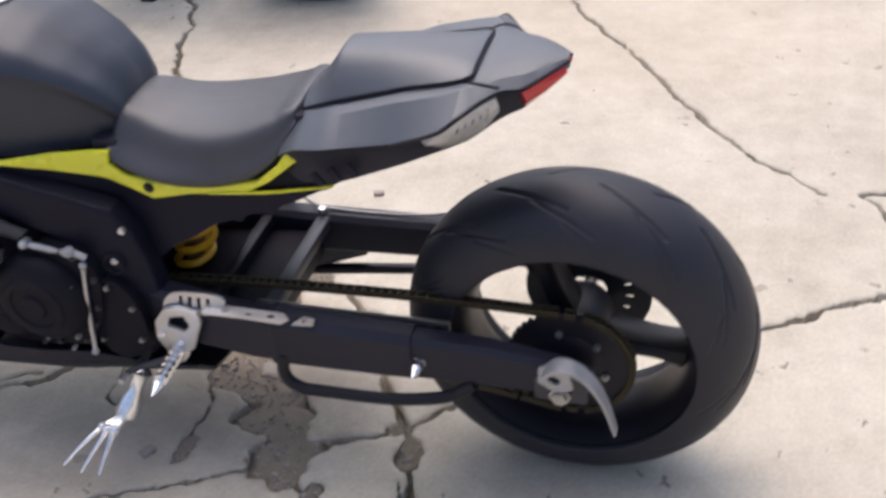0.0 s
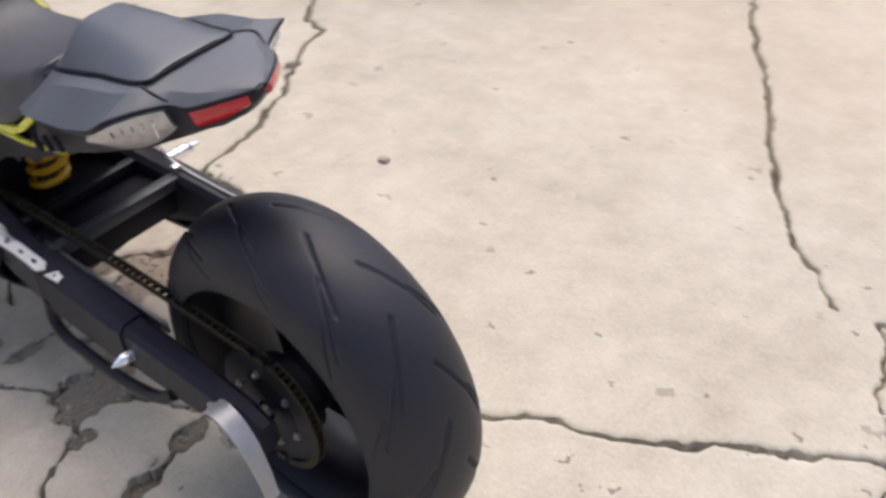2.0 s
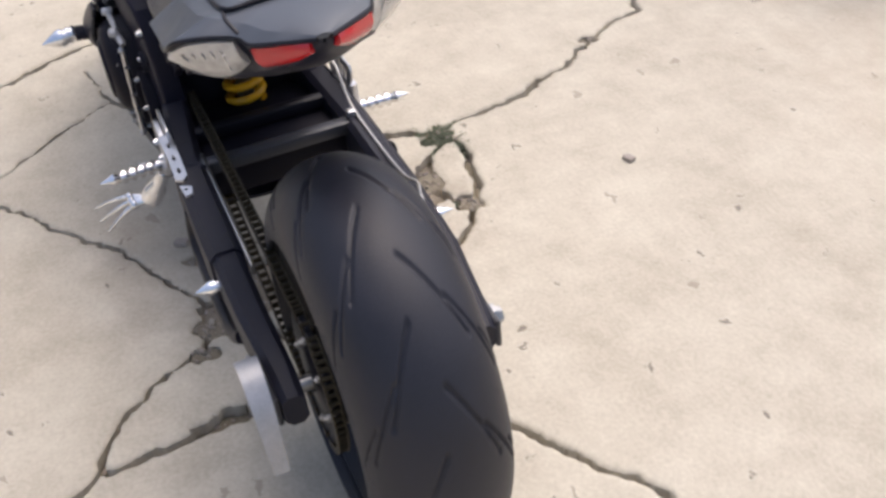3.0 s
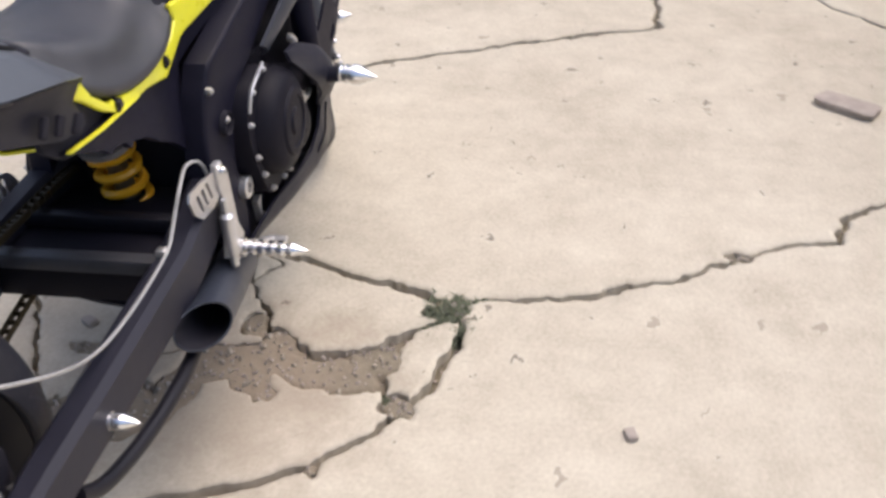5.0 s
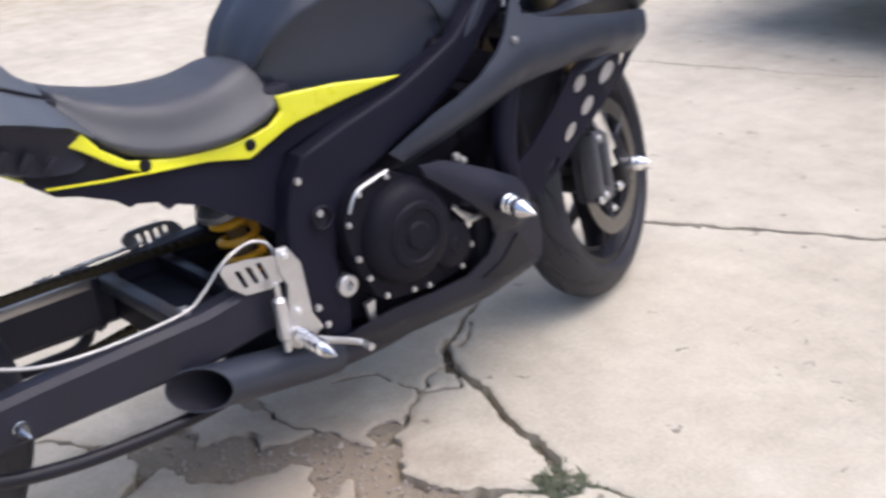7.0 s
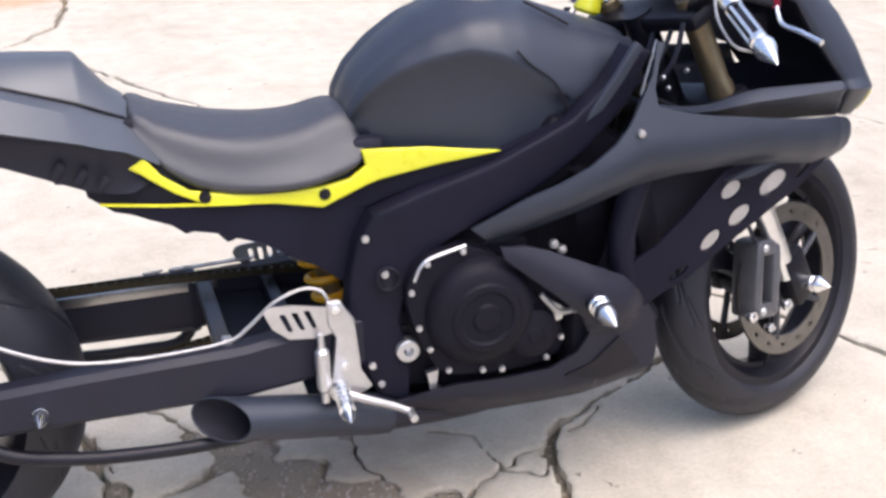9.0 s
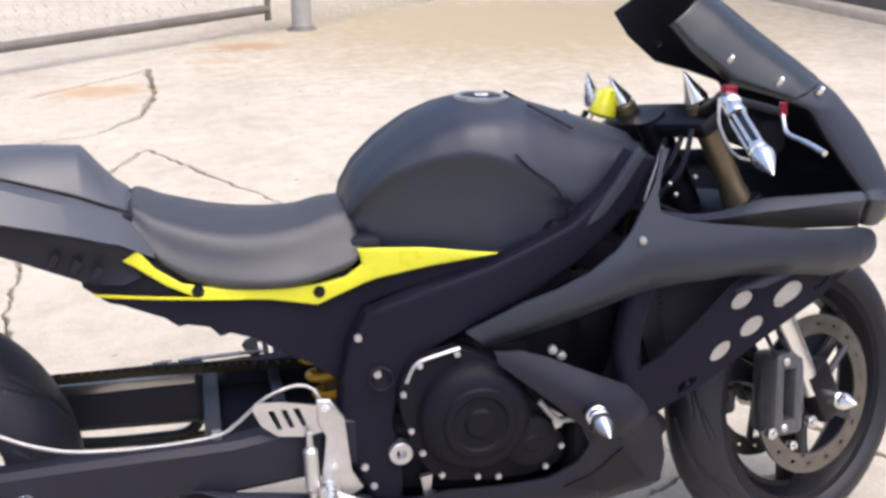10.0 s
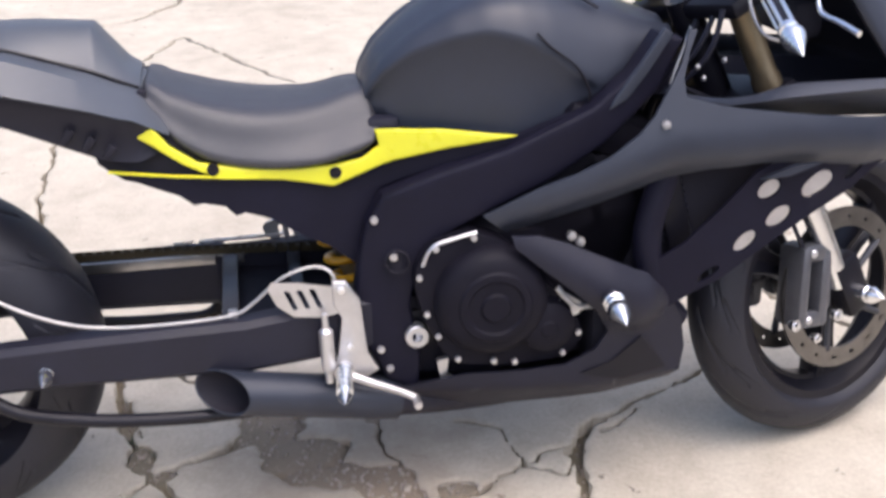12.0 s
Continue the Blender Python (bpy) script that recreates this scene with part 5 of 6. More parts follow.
for y, x0 in ((-0.105, 0.385), (-0.07, 0.370), (0.0, 0.362), (0.06, 0.370), (0.105, 0.392)):
    loops.append([Vector((x0, y, 0.6590)), Vector((x0 + 0.035, y, 0.654)), Vector((x0 + 0.035, y, 0.650)), Vector((x0, y, 0.6550))])
rings(bm, loops)
part("undertail_plate", bm, YELLOW, bike, "yellow plate under the tail")

# right exhaust: short slash-cut can
bm = bmesh.new()
a, b = Vector((0.80, -0.150, 0.218)), Vector((0.512, -0.204, 0.294))
d = (b - a).normalized()
s_ = d.cross(Vector((0, 0, 1))).normalized()
t_ = s_.cross(d)
loops = []
for u, r in ((0, 0.036), (0.1, 0.037), (1.0, 0.037)):
    loops.append([a + (b - a) * u + (s_ * math.cos(k) + t_ * math.sin(k)) * r + (d * (0.038 * math.cos(k)) if u == 1 else Vector()) for k in (2 * math.pi * i / 32 for i in range(32))])
for u, r in ((1.0, 0.0345), (0.35, 0.033)):
    loops.append([a + (b - a) * u + (s_ * math.cos(k) + t_ * math.sin(k)) * r + (d * (0.038 * math.cos(k)) if u == 1 else Vector()) for k in (2 * math.pi * i / 32 for i in range(32))])
rings(bm, loops)
inner_bm = bmesh.new()
loops = []
for u, r in ((0.99, 0.0338), (0.6, 0.0333), (0.4, 0.0325)):
    loops.append([a + (b - a) * u + (s_ * math.cos(k) + t_ * math.sin(k)) * r + (d * (0.038 * math.cos(k)) if u > 0.9 else Vector()) for k in (2 * math.pi * i / 32 for i in range(32))])
rings(inner_bm, loops, caps=False)
exhaust = part("exhaust", bm, SATIN, bike, "short black slash-cut exhaust")
part("sooty_bore", inner_bm, LINING_SHADE, exhaust)
bm = bmesh.new()
tube(bm, [(1.22, -0.06, 0.33), (1.16, -0.08, 0.21), (1.02, -0.09, 0.185), (0.90, -0.125, 0.20), (0.80, -0.150, 0.218)], 0.030, 16, 30)
part("exhaust_pipe", bm, SATIN_DARK, exhaust)

# rider footrests: bracket, heel guard, spiked peg, pedal
def plate(s):
    return panel([(0.700, 0.462), (0.722, 0.460), (0.744, 0.425), (0.752, 0.330), (0.770, 0.296), (0.752, 0.286), (0.712, 0.284), (0.690, 0.296), (0.702, 0.330), (0.712, 0.395), (0.700, 0.420)], s * 0.186, 0.010, 1, soft=0.003)


def left_plate():
    """The open bracket on the left: a web with a gap under the heel guard."""
    return panel([(0.655, 0.402), (0.690, 0.412), (0.722, 0.402), (0.746, 0.370), (0.752, 0.330), (0.738, 0.302), (0.706, 0.296), (0.680, 0.312), (0.664, 0.348), (0.650, 0.380)], 0.190, 0.009, 0, holes=[[(0.684, 0.390), (0.712, 0.384), (0.722, 0.362), (0.690, 0.352), (0.676, 0.370)]], soft=0.002)


def left_guard():
    """Rounded heel guard with four upright slots."""
    outline = spline([(0.598, 0.426), (0.608, 0.438), (0.646, 0.441), (0.694, 0.436), (0.718, 0.418), (0.728, 0.392), (0.712, 0.394), (0.694, 0.396), (0.656, 0.388), (0.628, 0.394), (0.606, 0.410), (0.598, 0.426)], 44)[:-1]
    slots = [[(0.631 + d, 0.430), (0.639 + d, 0.430), (0.643 + d, 0.401), (0.635 + d, 0.401)] for d in (-0.004, 0.014, 0.032, 0.050)]
    return panel([tuple(p) for p in outline], 0.178, 0.004, 0, holes=slots)


def heel_guard(s):
    slots = [[(0.622 + d, 0.450), (0.632 + d, 0.449), (0.644 + d, 0.416), (0.636 + d, 0.416)] for d in (0.0, 0.020, 0.040)]
    return panel([(0.598, 0.455), (0.604, 0.466), (0.648, 0.462), (0.702, 0.450), (0.710, 0.404), (0.682, 0.398), (0.636, 0.404), (0.610, 0.426)], s * 0.180, 0.004, 0, holes=slots)


for s in (-1, 1):
    bracket = part("footrest_bracket", plate(s) if s < 0 else left_plate(), ALLOY, bike, "silver cast footrest bracket")
    guard = part("heel_guard", heel_guard(s) if s < 0 else left_guard(), ALLOY, bracket, "silver slotted heel guard")
    bm = bmesh.new()
    prof = [(0, 0.010)]
    for k in range(5):
        u = 0.08 + 0.13 * k
        prof += [(u, 0.009), (u + 0.01, 0.0135), (u + 0.07, 0.0135), (u + 0.085, 0.008)]
    prof += [(0.76, 0.010), (0.79, 0.012), (1.0, 0.0006)]
    turned(bm, prof, (0.712, s * 0.188, 0.308), (0.700, s * 0.318, 0.312), 16)
    part("foot_peg", bm, CHROME, bracket, "ribbed chrome peg with pointed tip")
    bm = bmesh.new()
    tube(bm, [(0.712, s * 0.196, 0.300), (0.745, s * 0.202, 0.286), (0.800, s * 0.206, 0.262), (0.828, s * 0.212, 0.248)], 0.0075, 10, 16, 0.006)
    lever = part("brake_pedal" if s < 0 else "gear_lever", bm, ALLOY if s < 0 else GREY_METAL, bracket)
    bm = bmesh.new()
    turned(bm, [(0, 0.007), (1, 0.007)], (0.826, s * 0.205, 0.248), (0.826, s * 0.236, 0.248), 12)
    part("toe_pin", bm, ALLOY, lever)
    bm = bmesh.new()
    turned(bm, [(0, 0.018), (0.5, 0.018), (0.6, 0.012), (1, 0.012)], (0.712, s * 0.184, 0.300), (0.712, s * 0.206, 0.300), 18)
    part("pivot_boss", bm, ALLOY, bracket)
    bolts("bracket_bolt", [(0.713, 0.448), (0.722, 0.345)] if s < 0 else [(0.736, 0.345), (0.700, 0.330), (0.716, 0.312)], s * (0.188 if s < 0 else 0.192), bracket, 0.007, CHROME, s)
# right: master cylinder, its bottle hose; left: gear rod
bm = bmesh.new()
turned(bm, [(0, 0.007), (0.15, 0.007), (0.2, 0.012), (0.75, 0.012), (0.8, 0.006), (1, 0.005)], (0.686, -0.196, 0.288), (0.684, -0.196, 0.412), 14)
part("rear_master_cylinder", bm, ALLOY, bike)
bm = bmesh.new()
tube(bm, [(0.708, -0.168, 0.432), (0.702, -0.160, 0.466), (0.672, -0.150, 0.476), (0.620, -0.156, 0.462), (0.575, -0.156, 0.425), (0.535, -0.158, 0.406), (0.422, -0.160, 0.402), (0.329, -0.160, 0.408), (0.266, -0.158, 0.424), (0.207, -0.155, 0.452), (0.151, -0.140, 0.482), (0.112, -0.128, 0.503), (0.080, -0.122, 0.496), (0.058, -0.118, 0.460), (0.052, -0.114, 0.415)], 0.0031, 8, 60)
hose = part("rear_brake_hose", bm, HOSE, bike, "grey braided brake hose")
bm = bmesh.new()
box(bm, (0.532, -0.158, 0.396), (0.548, -0.142, 0.412), 0.003)
part("hose_clip", bm, ALLOY, hose)
bm = bmesh.new()
tube(bm, [(0.850, 0.200, 0.494), (0.866, 0.204, 0.405), (0.884, 0.206, 0.290)], 0.0042, 8, 10)
rod = part("gear_rod", bm, ALLOY, bike)
for p in ((0.850, 0.200, 0.494), (0.884, 0.206, 0.290)):
    bm = bmesh.new()
    bmesh.ops.create_uvsphere(bm, u_segments=12, v_segments=8, radius=0.0075, matrix=Matrix.Translation(p))
    part("rod_end", bm, DULL_ALLOY, rod)
bm = bmesh.new()
tube(bm, [(0.842, 0.195, 0.508), (0.866, 0.200, 0.522), (0.884, 0.200, 0.520)], 0.0065, 8, 10)
arm = part("clutch_arm", bm, DULL_ALLOY, engine, "small silver clutch arm")
for a, b, r in (((0.864, 0.196, 0.526), (0.868, 0.214, 0.526), 0.010), ((0.894, 0.196, 0.518), (0.958, 0.200, 0.530), 0.0065), ((0.955, 0.190, 0.532), (0.957, 0.212, 0.532), 0.009)):
    bm = bmesh.new()
    turned(bm, [(0, 0.7 * r), (0.2, r), (0.75, r), (1, 0.6 * r)], a, b, 10)
    part("arm_joint", bm, DULL_ALLOY, arm)
bolts("case_bolt", [(0.935, 0.402), (0.905, 0.330), (0.922, 0.300), (0.940, 0.352), (0.880, 0.452), (0.972, 0.318)], 0.212, engine, 0.0045, DULL_ALLOY, 1)

# side stand: a leg with three long curved talons, placed to fit the camera's view
bm = bmesh.new()
tube(bm, [(0.795, 0.145, 0.290), (0.815, 0.180, 0.238), (0.830, 0.205, 0.195)], 0.012, 12, 8)
stand = part("side_stand", bm, BLACK_METAL, bike, "folded side stand with a chrome talon foot")
bm = bmesh.new()
turned(bm, [(0, 0.012), (0.08, 0.020), (0.2, 0.014), (0.45, 0.015), (0.62, 0.022), (0.9, 0.024), (1, 0.013)], (0.808, 0.184, 0.240), (0.846, 0.236, 0.148), 12)
part("talon_knuckle", bm, CHROME, stand)
for tip in ((0.924, 0.348, 0.120), (0.892, 0.346, 0.104), (0.862, 0.336, 0.094)):
    a, b = Vector((0.844, 0.231, 0.154)), Vector(tip)
    mid1, mid2 = a.lerp(b, 0.35) + Vector((0, 0, 0.014)), a.lerp(b, 0.7) + Vector((0, 0, 0.010))
    bm = bmesh.new()
    tube(bm, [tuple(p) for p in (a, mid1, mid2, b)], 0.0080, 8, 16, 0.0028)
    part("talon", bm, CHROME, stand, "long curved chrome talon")
    bm = bmesh.new()
    bmesh.ops.create_uvsphere(bm, u_segments=10, v_segments=8, radius=0.0105, matrix=Matrix.Translation(mid1))
    part("talon_joint", bm, CHROME, stand)

# fairing: upper flanks, arm with the slider, belly, holed chin struts
UP = [(0.944, 0.558), (0.986, 0.522), (1.060, 0.542), (1.137, 0.563), (1.220, 0.593), (1.309, 0.613), (1.400, 0.616), (1.508, 0.604), (1.590, 0.587), (1.654, 0.576), (1.700, 0.588), (1.724, 0.612), (1.716, 0.636), (1.692, 0.655), (1.655, 0.667), (1.543, 0.683), (1.452, 0.698),
      (1.354, 0.714), (1.311, 0.722), (1.264, 0.736), (1.262, 0.764), (1.274, 0.802), (1.288, 0.832), (1.276, 0.834), (1.260, 0.784), (1.238, 0.748), (1.213, 0.708), (1.187, 0.680), (1.142, 0.647), (1.090, 0.622), (1.039, 0.604)]


def flank(x, z):
    """Half width of the flank: a rounded crest, tucked in above and below it."""
    crest = float(np.interp(x, (0.95, 1.1, 1.25, 1.45, 1.6, 1.72), (0.556, 0.606, 0.662, 0.664, 0.640, 0.622)))
    d = z - crest
    y = float(np.interp(x, (0.94, 1.05, 1.2, 1.35, 1.5, 1.6, 1.66, 1.70, 1.73), (0.200, 0.218, 0.238, 0.246, 0.230, 0.206, 0.180, 0.152, 0.122)))
    return -(y - 7.0 * min(abs(d), 0.025) ** 2 - (0.95 * (-d - 0.025) if d < -0.025 else 0) - (0.36 * (d - 0.025) if d > 0.025 else 0))


up_parts = pair("upper_fairing", lambda: panel(UP, flank, 0.006, 6), SATIN, bike, "satin black upper fairing flank")
for ob in up_parts:
    s = -1 if sum(v.co.y for v in ob.data.vertices) < 0 else 1
    bolts("fairing_screw", [(1.228, 0.697)], s * 0.232, ob, 0.007, ALLOY, s)
ARM = [(0.985, 0.530), (1.030, 0.526), (1.073, 0.510), (1.150, 0.474), (1.220, 0.438), (1.262, 0.392), (1.288, 0.345), (1.297, 0.290), (1.290, 0.245), (1.275, 0.226), (1.180, 0.212), (1.081, 0.200), (0.920, 0.190), (0.760, 0.183), (0.700, 0.190), (0.690, 0.215),
       (0.700, 0.246), (0.760, 0.250), (0.828, 0.257), (0.914, 0.276), (1.010, 0.280), (1.079, 0.285), (1.130, 0.312), (1.150, 0.345), (1.130, 0.385), (1.085, 0.430), (1.035, 0.472), (0.990, 0.510)]
def arm_bulge(x, z):
    """Rounds the arm that carries the crash bobbin."""
    u = max(0, min(1, ((x - 0.99) * 0.21 + (z - 0.515) * -0.125) / (0.21 ** 2 + 0.125 ** 2)))
    return 0.030 * max(0, 1 - (math.hypot(x - 0.99 - 0.21 * u, z - 0.515 + 0.125 * u) / 0.055) ** 2)


belly = lambda x, z: -arm_bulge(x, z) - (float(np.interp(x, (0.69, 0.85, 1.0, 1.15, 1.30), (0.165, 0.185, 0.212, 0.224, 0.200))) - 0.9 * max(0, 0.245 - z) - 0.10 * max(0, z - 0.42))
arms = pair("lower_fairing", lambda: panel(ARM, belly, 0.006, 5), SATIN_DARK, bike, "matte black lower fairing and belly pan")
for ob in arms:
    s = -1 if sum(v.co.y for v in ob.data.vertices) < 0 else 1
    # flat black sheet on the skin stands in for a shaded recess
    bm = panel([(1.105, 0.270), (1.160, 0.290), (1.212, 0.326), (1.240, 0.290), (1.262, 0.258), (1.180, 0.250)], lambda x, z, s=s: -s * (belly(x, z) - 0.0035), 0.003, 1)
    part("vent_hollow", bm, BLACK_METAL, ob)
    bm = bmesh.new()
    turned(bm, [(0, 0.016), (1, 0.016)], (1.144, s * 0.215, 0.412), (1.142, s * 0.275, 0.420), 16)
    knob = part("crash_bobbin", bm, SATIN_DARK, ob)
    bm = bmesh.new()
    turned(bm, [(0, 0.016), (0.06, 0.0185), (0.10, 0.0155), (0.16, 0.0155), (0.18, 0.0185), (0.24, 0.0185), (0.27, 0.0155), (0.33, 0.0155), (0.36, 0.0195), (0.46, 0.0195), (0.55, 0.018), (1, 0.0006)], (1.142, s * 0.270, 0.421), (1.138, s * 0.345, 0.415), 22)
    part("bobbin_spike", bm, CHROME, knob, "pointed chrome crash bobbin")
bm = bmesh.new()
loops = []
for x, z, w in ((0.695, 0.196, 0.115), (0.80, 0.186, 0.130), (0.92, 0.192, 0.145), (1.08, 0.202, 0.165), (1.20, 0.216, 0.172), (1.28, 0.232, 0.165)):
    loops.append([Vector((x, w * math.sin(t), z - 0.030 * math.cos(t) ** 2 * (1 if w > 0.12 else 0.6))) for t in np.linspace(-1.5708, 1.5708, 13)] + [Vector((x, w * math.sin(t), z + 0.006 - 0.030 * math.cos(t) ** 2 * (1 if w > 0.12 else 0.6))) for t in np.linspace(1.5708, -1.5708, 13)])
rings(bm, loops)
part("belly_pan", bm, SATIN_DARK, bike)
STRUT = [(1.180, 0.425), (1.215, 0.372), (1.262, 0.372), (1.300, 0.394), (1.345, 0.414), (1.420, 0.462), (1.500, 0.510), (1.590, 0.545), (1.655, 0.590), (1.650, 0.618), (1.560, 0.628), (1.470, 0.630), (1.400, 0.600), (1.340, 0.540), (1.280, 0.484)]
HOLES = [ellipse(1.424, 0.566, 0.022, 0.016, 0.5), ellipse(1.514, 0.566, 0.032, 0.019, 0.5), ellipse(1.446, 0.516, 0.025, 0.016, 0.6), ellipse(1.388, 0.478, 0.024, 0.014, 0.7), ellipse(1.326, 0.426, 0.022, 0.008, 0.6), ellipse(1.594, 0.582, 0.028, 0.010, 0.72)]
pair("chin_strut", lambda: panel(STRUT, lambda x, z: -float(np.interp(x, (1.2, 1.35, 1.5, 1.64), (0.206, 0.212, 0.200, 0.160))), 0.006, 1, holes=HOLES), FRAME_BLACK, bike, "black fairing strut with oval holes")
# silver plates added in the holes for the bright ground behind them
for hx, hz, ha, hb, ht in ((1.424, 0.566, 0.022, 0.016, 0.5), (1.514, 0.566, 0.032, 0.019, 0.5), (1.446, 0.516, 0.025, 0.016, 0.6), (1.388, 0.478, 0.024, 0.014, 0.7)):
    pair("oval_inset", lambda: panel(ellipse(hx, hz, ha * 0.94, hb * 0.86, ht, 18), -float(np.interp(hx, (1.2, 1.35, 1.5, 1.64), (0.206, 0.212, 0.200, 0.160))) + 0.004, 0.004, 0), ALLOY, bike, "silver oval plate in place of bright ground seen through the hole")
# dark inner panels behind the flank, enlarged to black out a bright gap
pair("inner_panel", lambda: panel([(1.02, 0.535), (1.16, 0.42), (1.25, 0.36), (1.31, 0.42), (1.36, 0.485), (1.41, 0.555), (1.47, 0.618), (1.42, 0.65), (1.30, 0.67), (1.15, 0.63)], -0.150, 0.006, 1), LINING_SHADE, bike, "dark inner fairing panel")
pair("chin_blade", lambda: panel([(1.400, 0.590), (1.450, 0.592), (1.505, 0.611), (1.460, 0.610)], -0.222, 0.008, 1), SATIN, bike)


def nose_side(side):
    """The strip beside the opening: an upturned lip, then tucked in under it."""
    bm = bmesh.new()
    inner = spline([(1.245, 0.180, 0.740), (1.312, 0.198, 0.726), (1.373, 0.203, 0.726), (1.451, 0.200, 0.740), (1.533, 0.195, 0.739), (1.650, 0.182, 0.734)], 30)
    lip = spline([(1.243, 0.200, 0.737), (1.310, 0.222, 0.723), (1.348, 0.230, 0.721), (1.436, 0.228, 0.726), (1.521, 0.217, 0.725), (1.652, 0.194, 0.722)], 30)
    low = spline([(1.243, 0.200, 0.733), (1.310, 0.214, 0.715), (1.354, 0.210, 0.705), (1.452, 0.192, 0.688), (1.543, 0.178, 0.676), (1.661, 0.158, 0.664)], 30)
    loops = []
    for a, b, c in zip(inner, lip, low):
        inside = a - np.array((0, 0.006, 0.030))
        row = [inside, a, a * 0.6 + b * 0.4 + np.array((0, 0, 0.002)), b, b * 0.8 + c * 0.2 - np.array((0, 0.004, 0)), c]
        loops.append([Vector((p[0], side * p[1], p[2])) for p in row])
    return rings(bm, loops, closed=False)


for s in (1, -1):
    strip = part("nose_side", nose_side(s), SATIN, bike, "satin black strip below the cockpit opening", 40)
    strip.modifiers.new("thickness", "SOLIDIFY").thickness = 0.003
    # a thin steel tube draws the highlight on this edge
    bm = bmesh.new()
    tube(bm, [(1.288, s * 0.158, 0.832), (1.268, s * 0.172, 0.790), (1.246, s * 0.190, 0.750)], 0.0022, 6, 12)
    part("trim_edge", bm, STEEL, strip, "thin steel line that draws the highlight on the edge")
# black sheet added to close the cockpit below and keep it dark
bm = bmesh.new()
loops = []
for x, z, w in ((1.262, 0.700, 0.180), (1.34, 0.665, 0.198), (1.45, 0.655, 0.182), (1.55, 0.650, 0.168), (1.655, 0.650, 0.150), (1.700, 0.650, 0.115), (1.770, 0.650, 0.045)):
    loops.append([Vector((x, w * t, z + 0.050 * abs(t) ** 3)) for t in np.linspace(-1, 1, 9)] + [Vector((x, w * t, z - 0.005 + 0.050 * abs(t) ** 3)) for t in np.linspace(1, -1, 9)])
rings(bm, loops)
part("cockpit_liner", bm, LINING_SHADE, bike, "added matte black sheet that keeps the cockpit dark")
# nose with headlamp, below the screen
NEAR = [(1.308, 0.122, 1.022), (1.343, 0.140, 0.977), (1.405, 0.155, 0.925), (1.478, 0.165, 0.903), (1.545, 0.170, 0.878), (1.574, 0.175, 0.832), (1.612, 0.180, 0.780), (1.648, 0.184, 0.735), (1.654, 0.194, 0.721), (1.666, 0.160, 0.690), (1.690, 0.120, 0.655)]
CROWN = [(1.392, 0, 1.080), (1.440, 0, 1.050), (1.500, 0, 1.004), (1.570, 0, 0.952), (1.645, 0, 0.893), (1.694, 0, 0.843), (1.734, 0, 0.787), (1.760, 0, 0.736), (1.771, 0, 0.708), (1.776, 0, 0.672), (1.768, 0, 0.640)]


def hood(first, last, inset, steps, wide=1.0):
    """Skin from the near edge over the crown to the far edge, between two shares of its length."""
    bm = bmesh.new()
    loops = []
    for u in np.linspace(first, last, steps):
        i = min(int(u), len(NEAR) - 2)
        a, c = (np.array(r[i]) + (np.array(r[i + 1]) - np.array(r[i])) * (u - i) for r in (NEAR, CROWN))
        lp = []
        for t in np.linspace(-wide, wide, 33):
            g = (1 - abs(t)) * math.pi / 2
            k = math.sin(g) ** 0.85
            lp.append(Vector((a[0] + (c[0] - a[0]) * k - inset * (0.3 + 0.7 * k), (a[1] - inset) * math.copysign(math.cos(g) ** 0.80, t), a[2] + (c[2] - a[2]) * k - inset * k * 0.8)))
        loops.append(lp)
    return rings(bm, loops, closed=False)


nose_part = part("nose_cowl", hood(3.4, 10, 0.0, 60), SATIN, bike, "satin black nose cowl", 40)
nose_part.modifiers.new("thickness", "SOLIDIFY").thickness = 0.003
# second skin in black puts the shade inside the cowl
part("cowl_lining", hood(2.0, 10.0, 0.008, 44), LINING_SHADE, nose_part, "added black skin for the shaded inside of the cowl", 60)
lamp = part("headlamp", hood(8.35, 9.75, -0.004, 12, 0.62), YELLOW_GLASS, nose_part, "yellow tinted headlamp glass")
lamp.modifiers.new("thickness", "SOLIDIFY").thickness = 0.006

# smoked screen over the cockpit
sc = part("windscreen", hood(0, 3.45, -0.001, 44), SMOKED, bike, "dark smoked windscreen", 60)
sc.modifiers.new("thickness", "SOLIDIFY").thickness = 0.003
# black skin added under the screen for its shaded inner side
part("screen_lining", hood(0.03, 2.1, 0.004, 24), LINING_SHADE, sc, "added black skin for the shaded inside of the screen", 60)
for s in (1, -1):
    for x, y, z in ((1.405, 0.142, 0.962), (1.487, 0.160, 0.925), (1.563, 0.158, 0.905)):
        bm = bmesh.new()
        turned(bm, [(0, 0.007), (0.6, 0.007), (1, 0.003)], (x, s * (y - 0.006), z - 0.006), (x + 0.003, s * (y + 0.010), z + 0.008), 10)
        part("screen_screw", bm, CHROME, sc)
bm = bmesh.new()
box(bm, (1.50, -0.085, 0.78), (1.56, 0.085, 0.85), 0.02, pose(0, 0, 0))
part("instrument_panel", bm, LINING_SHADE, bike, "black instrument housing")

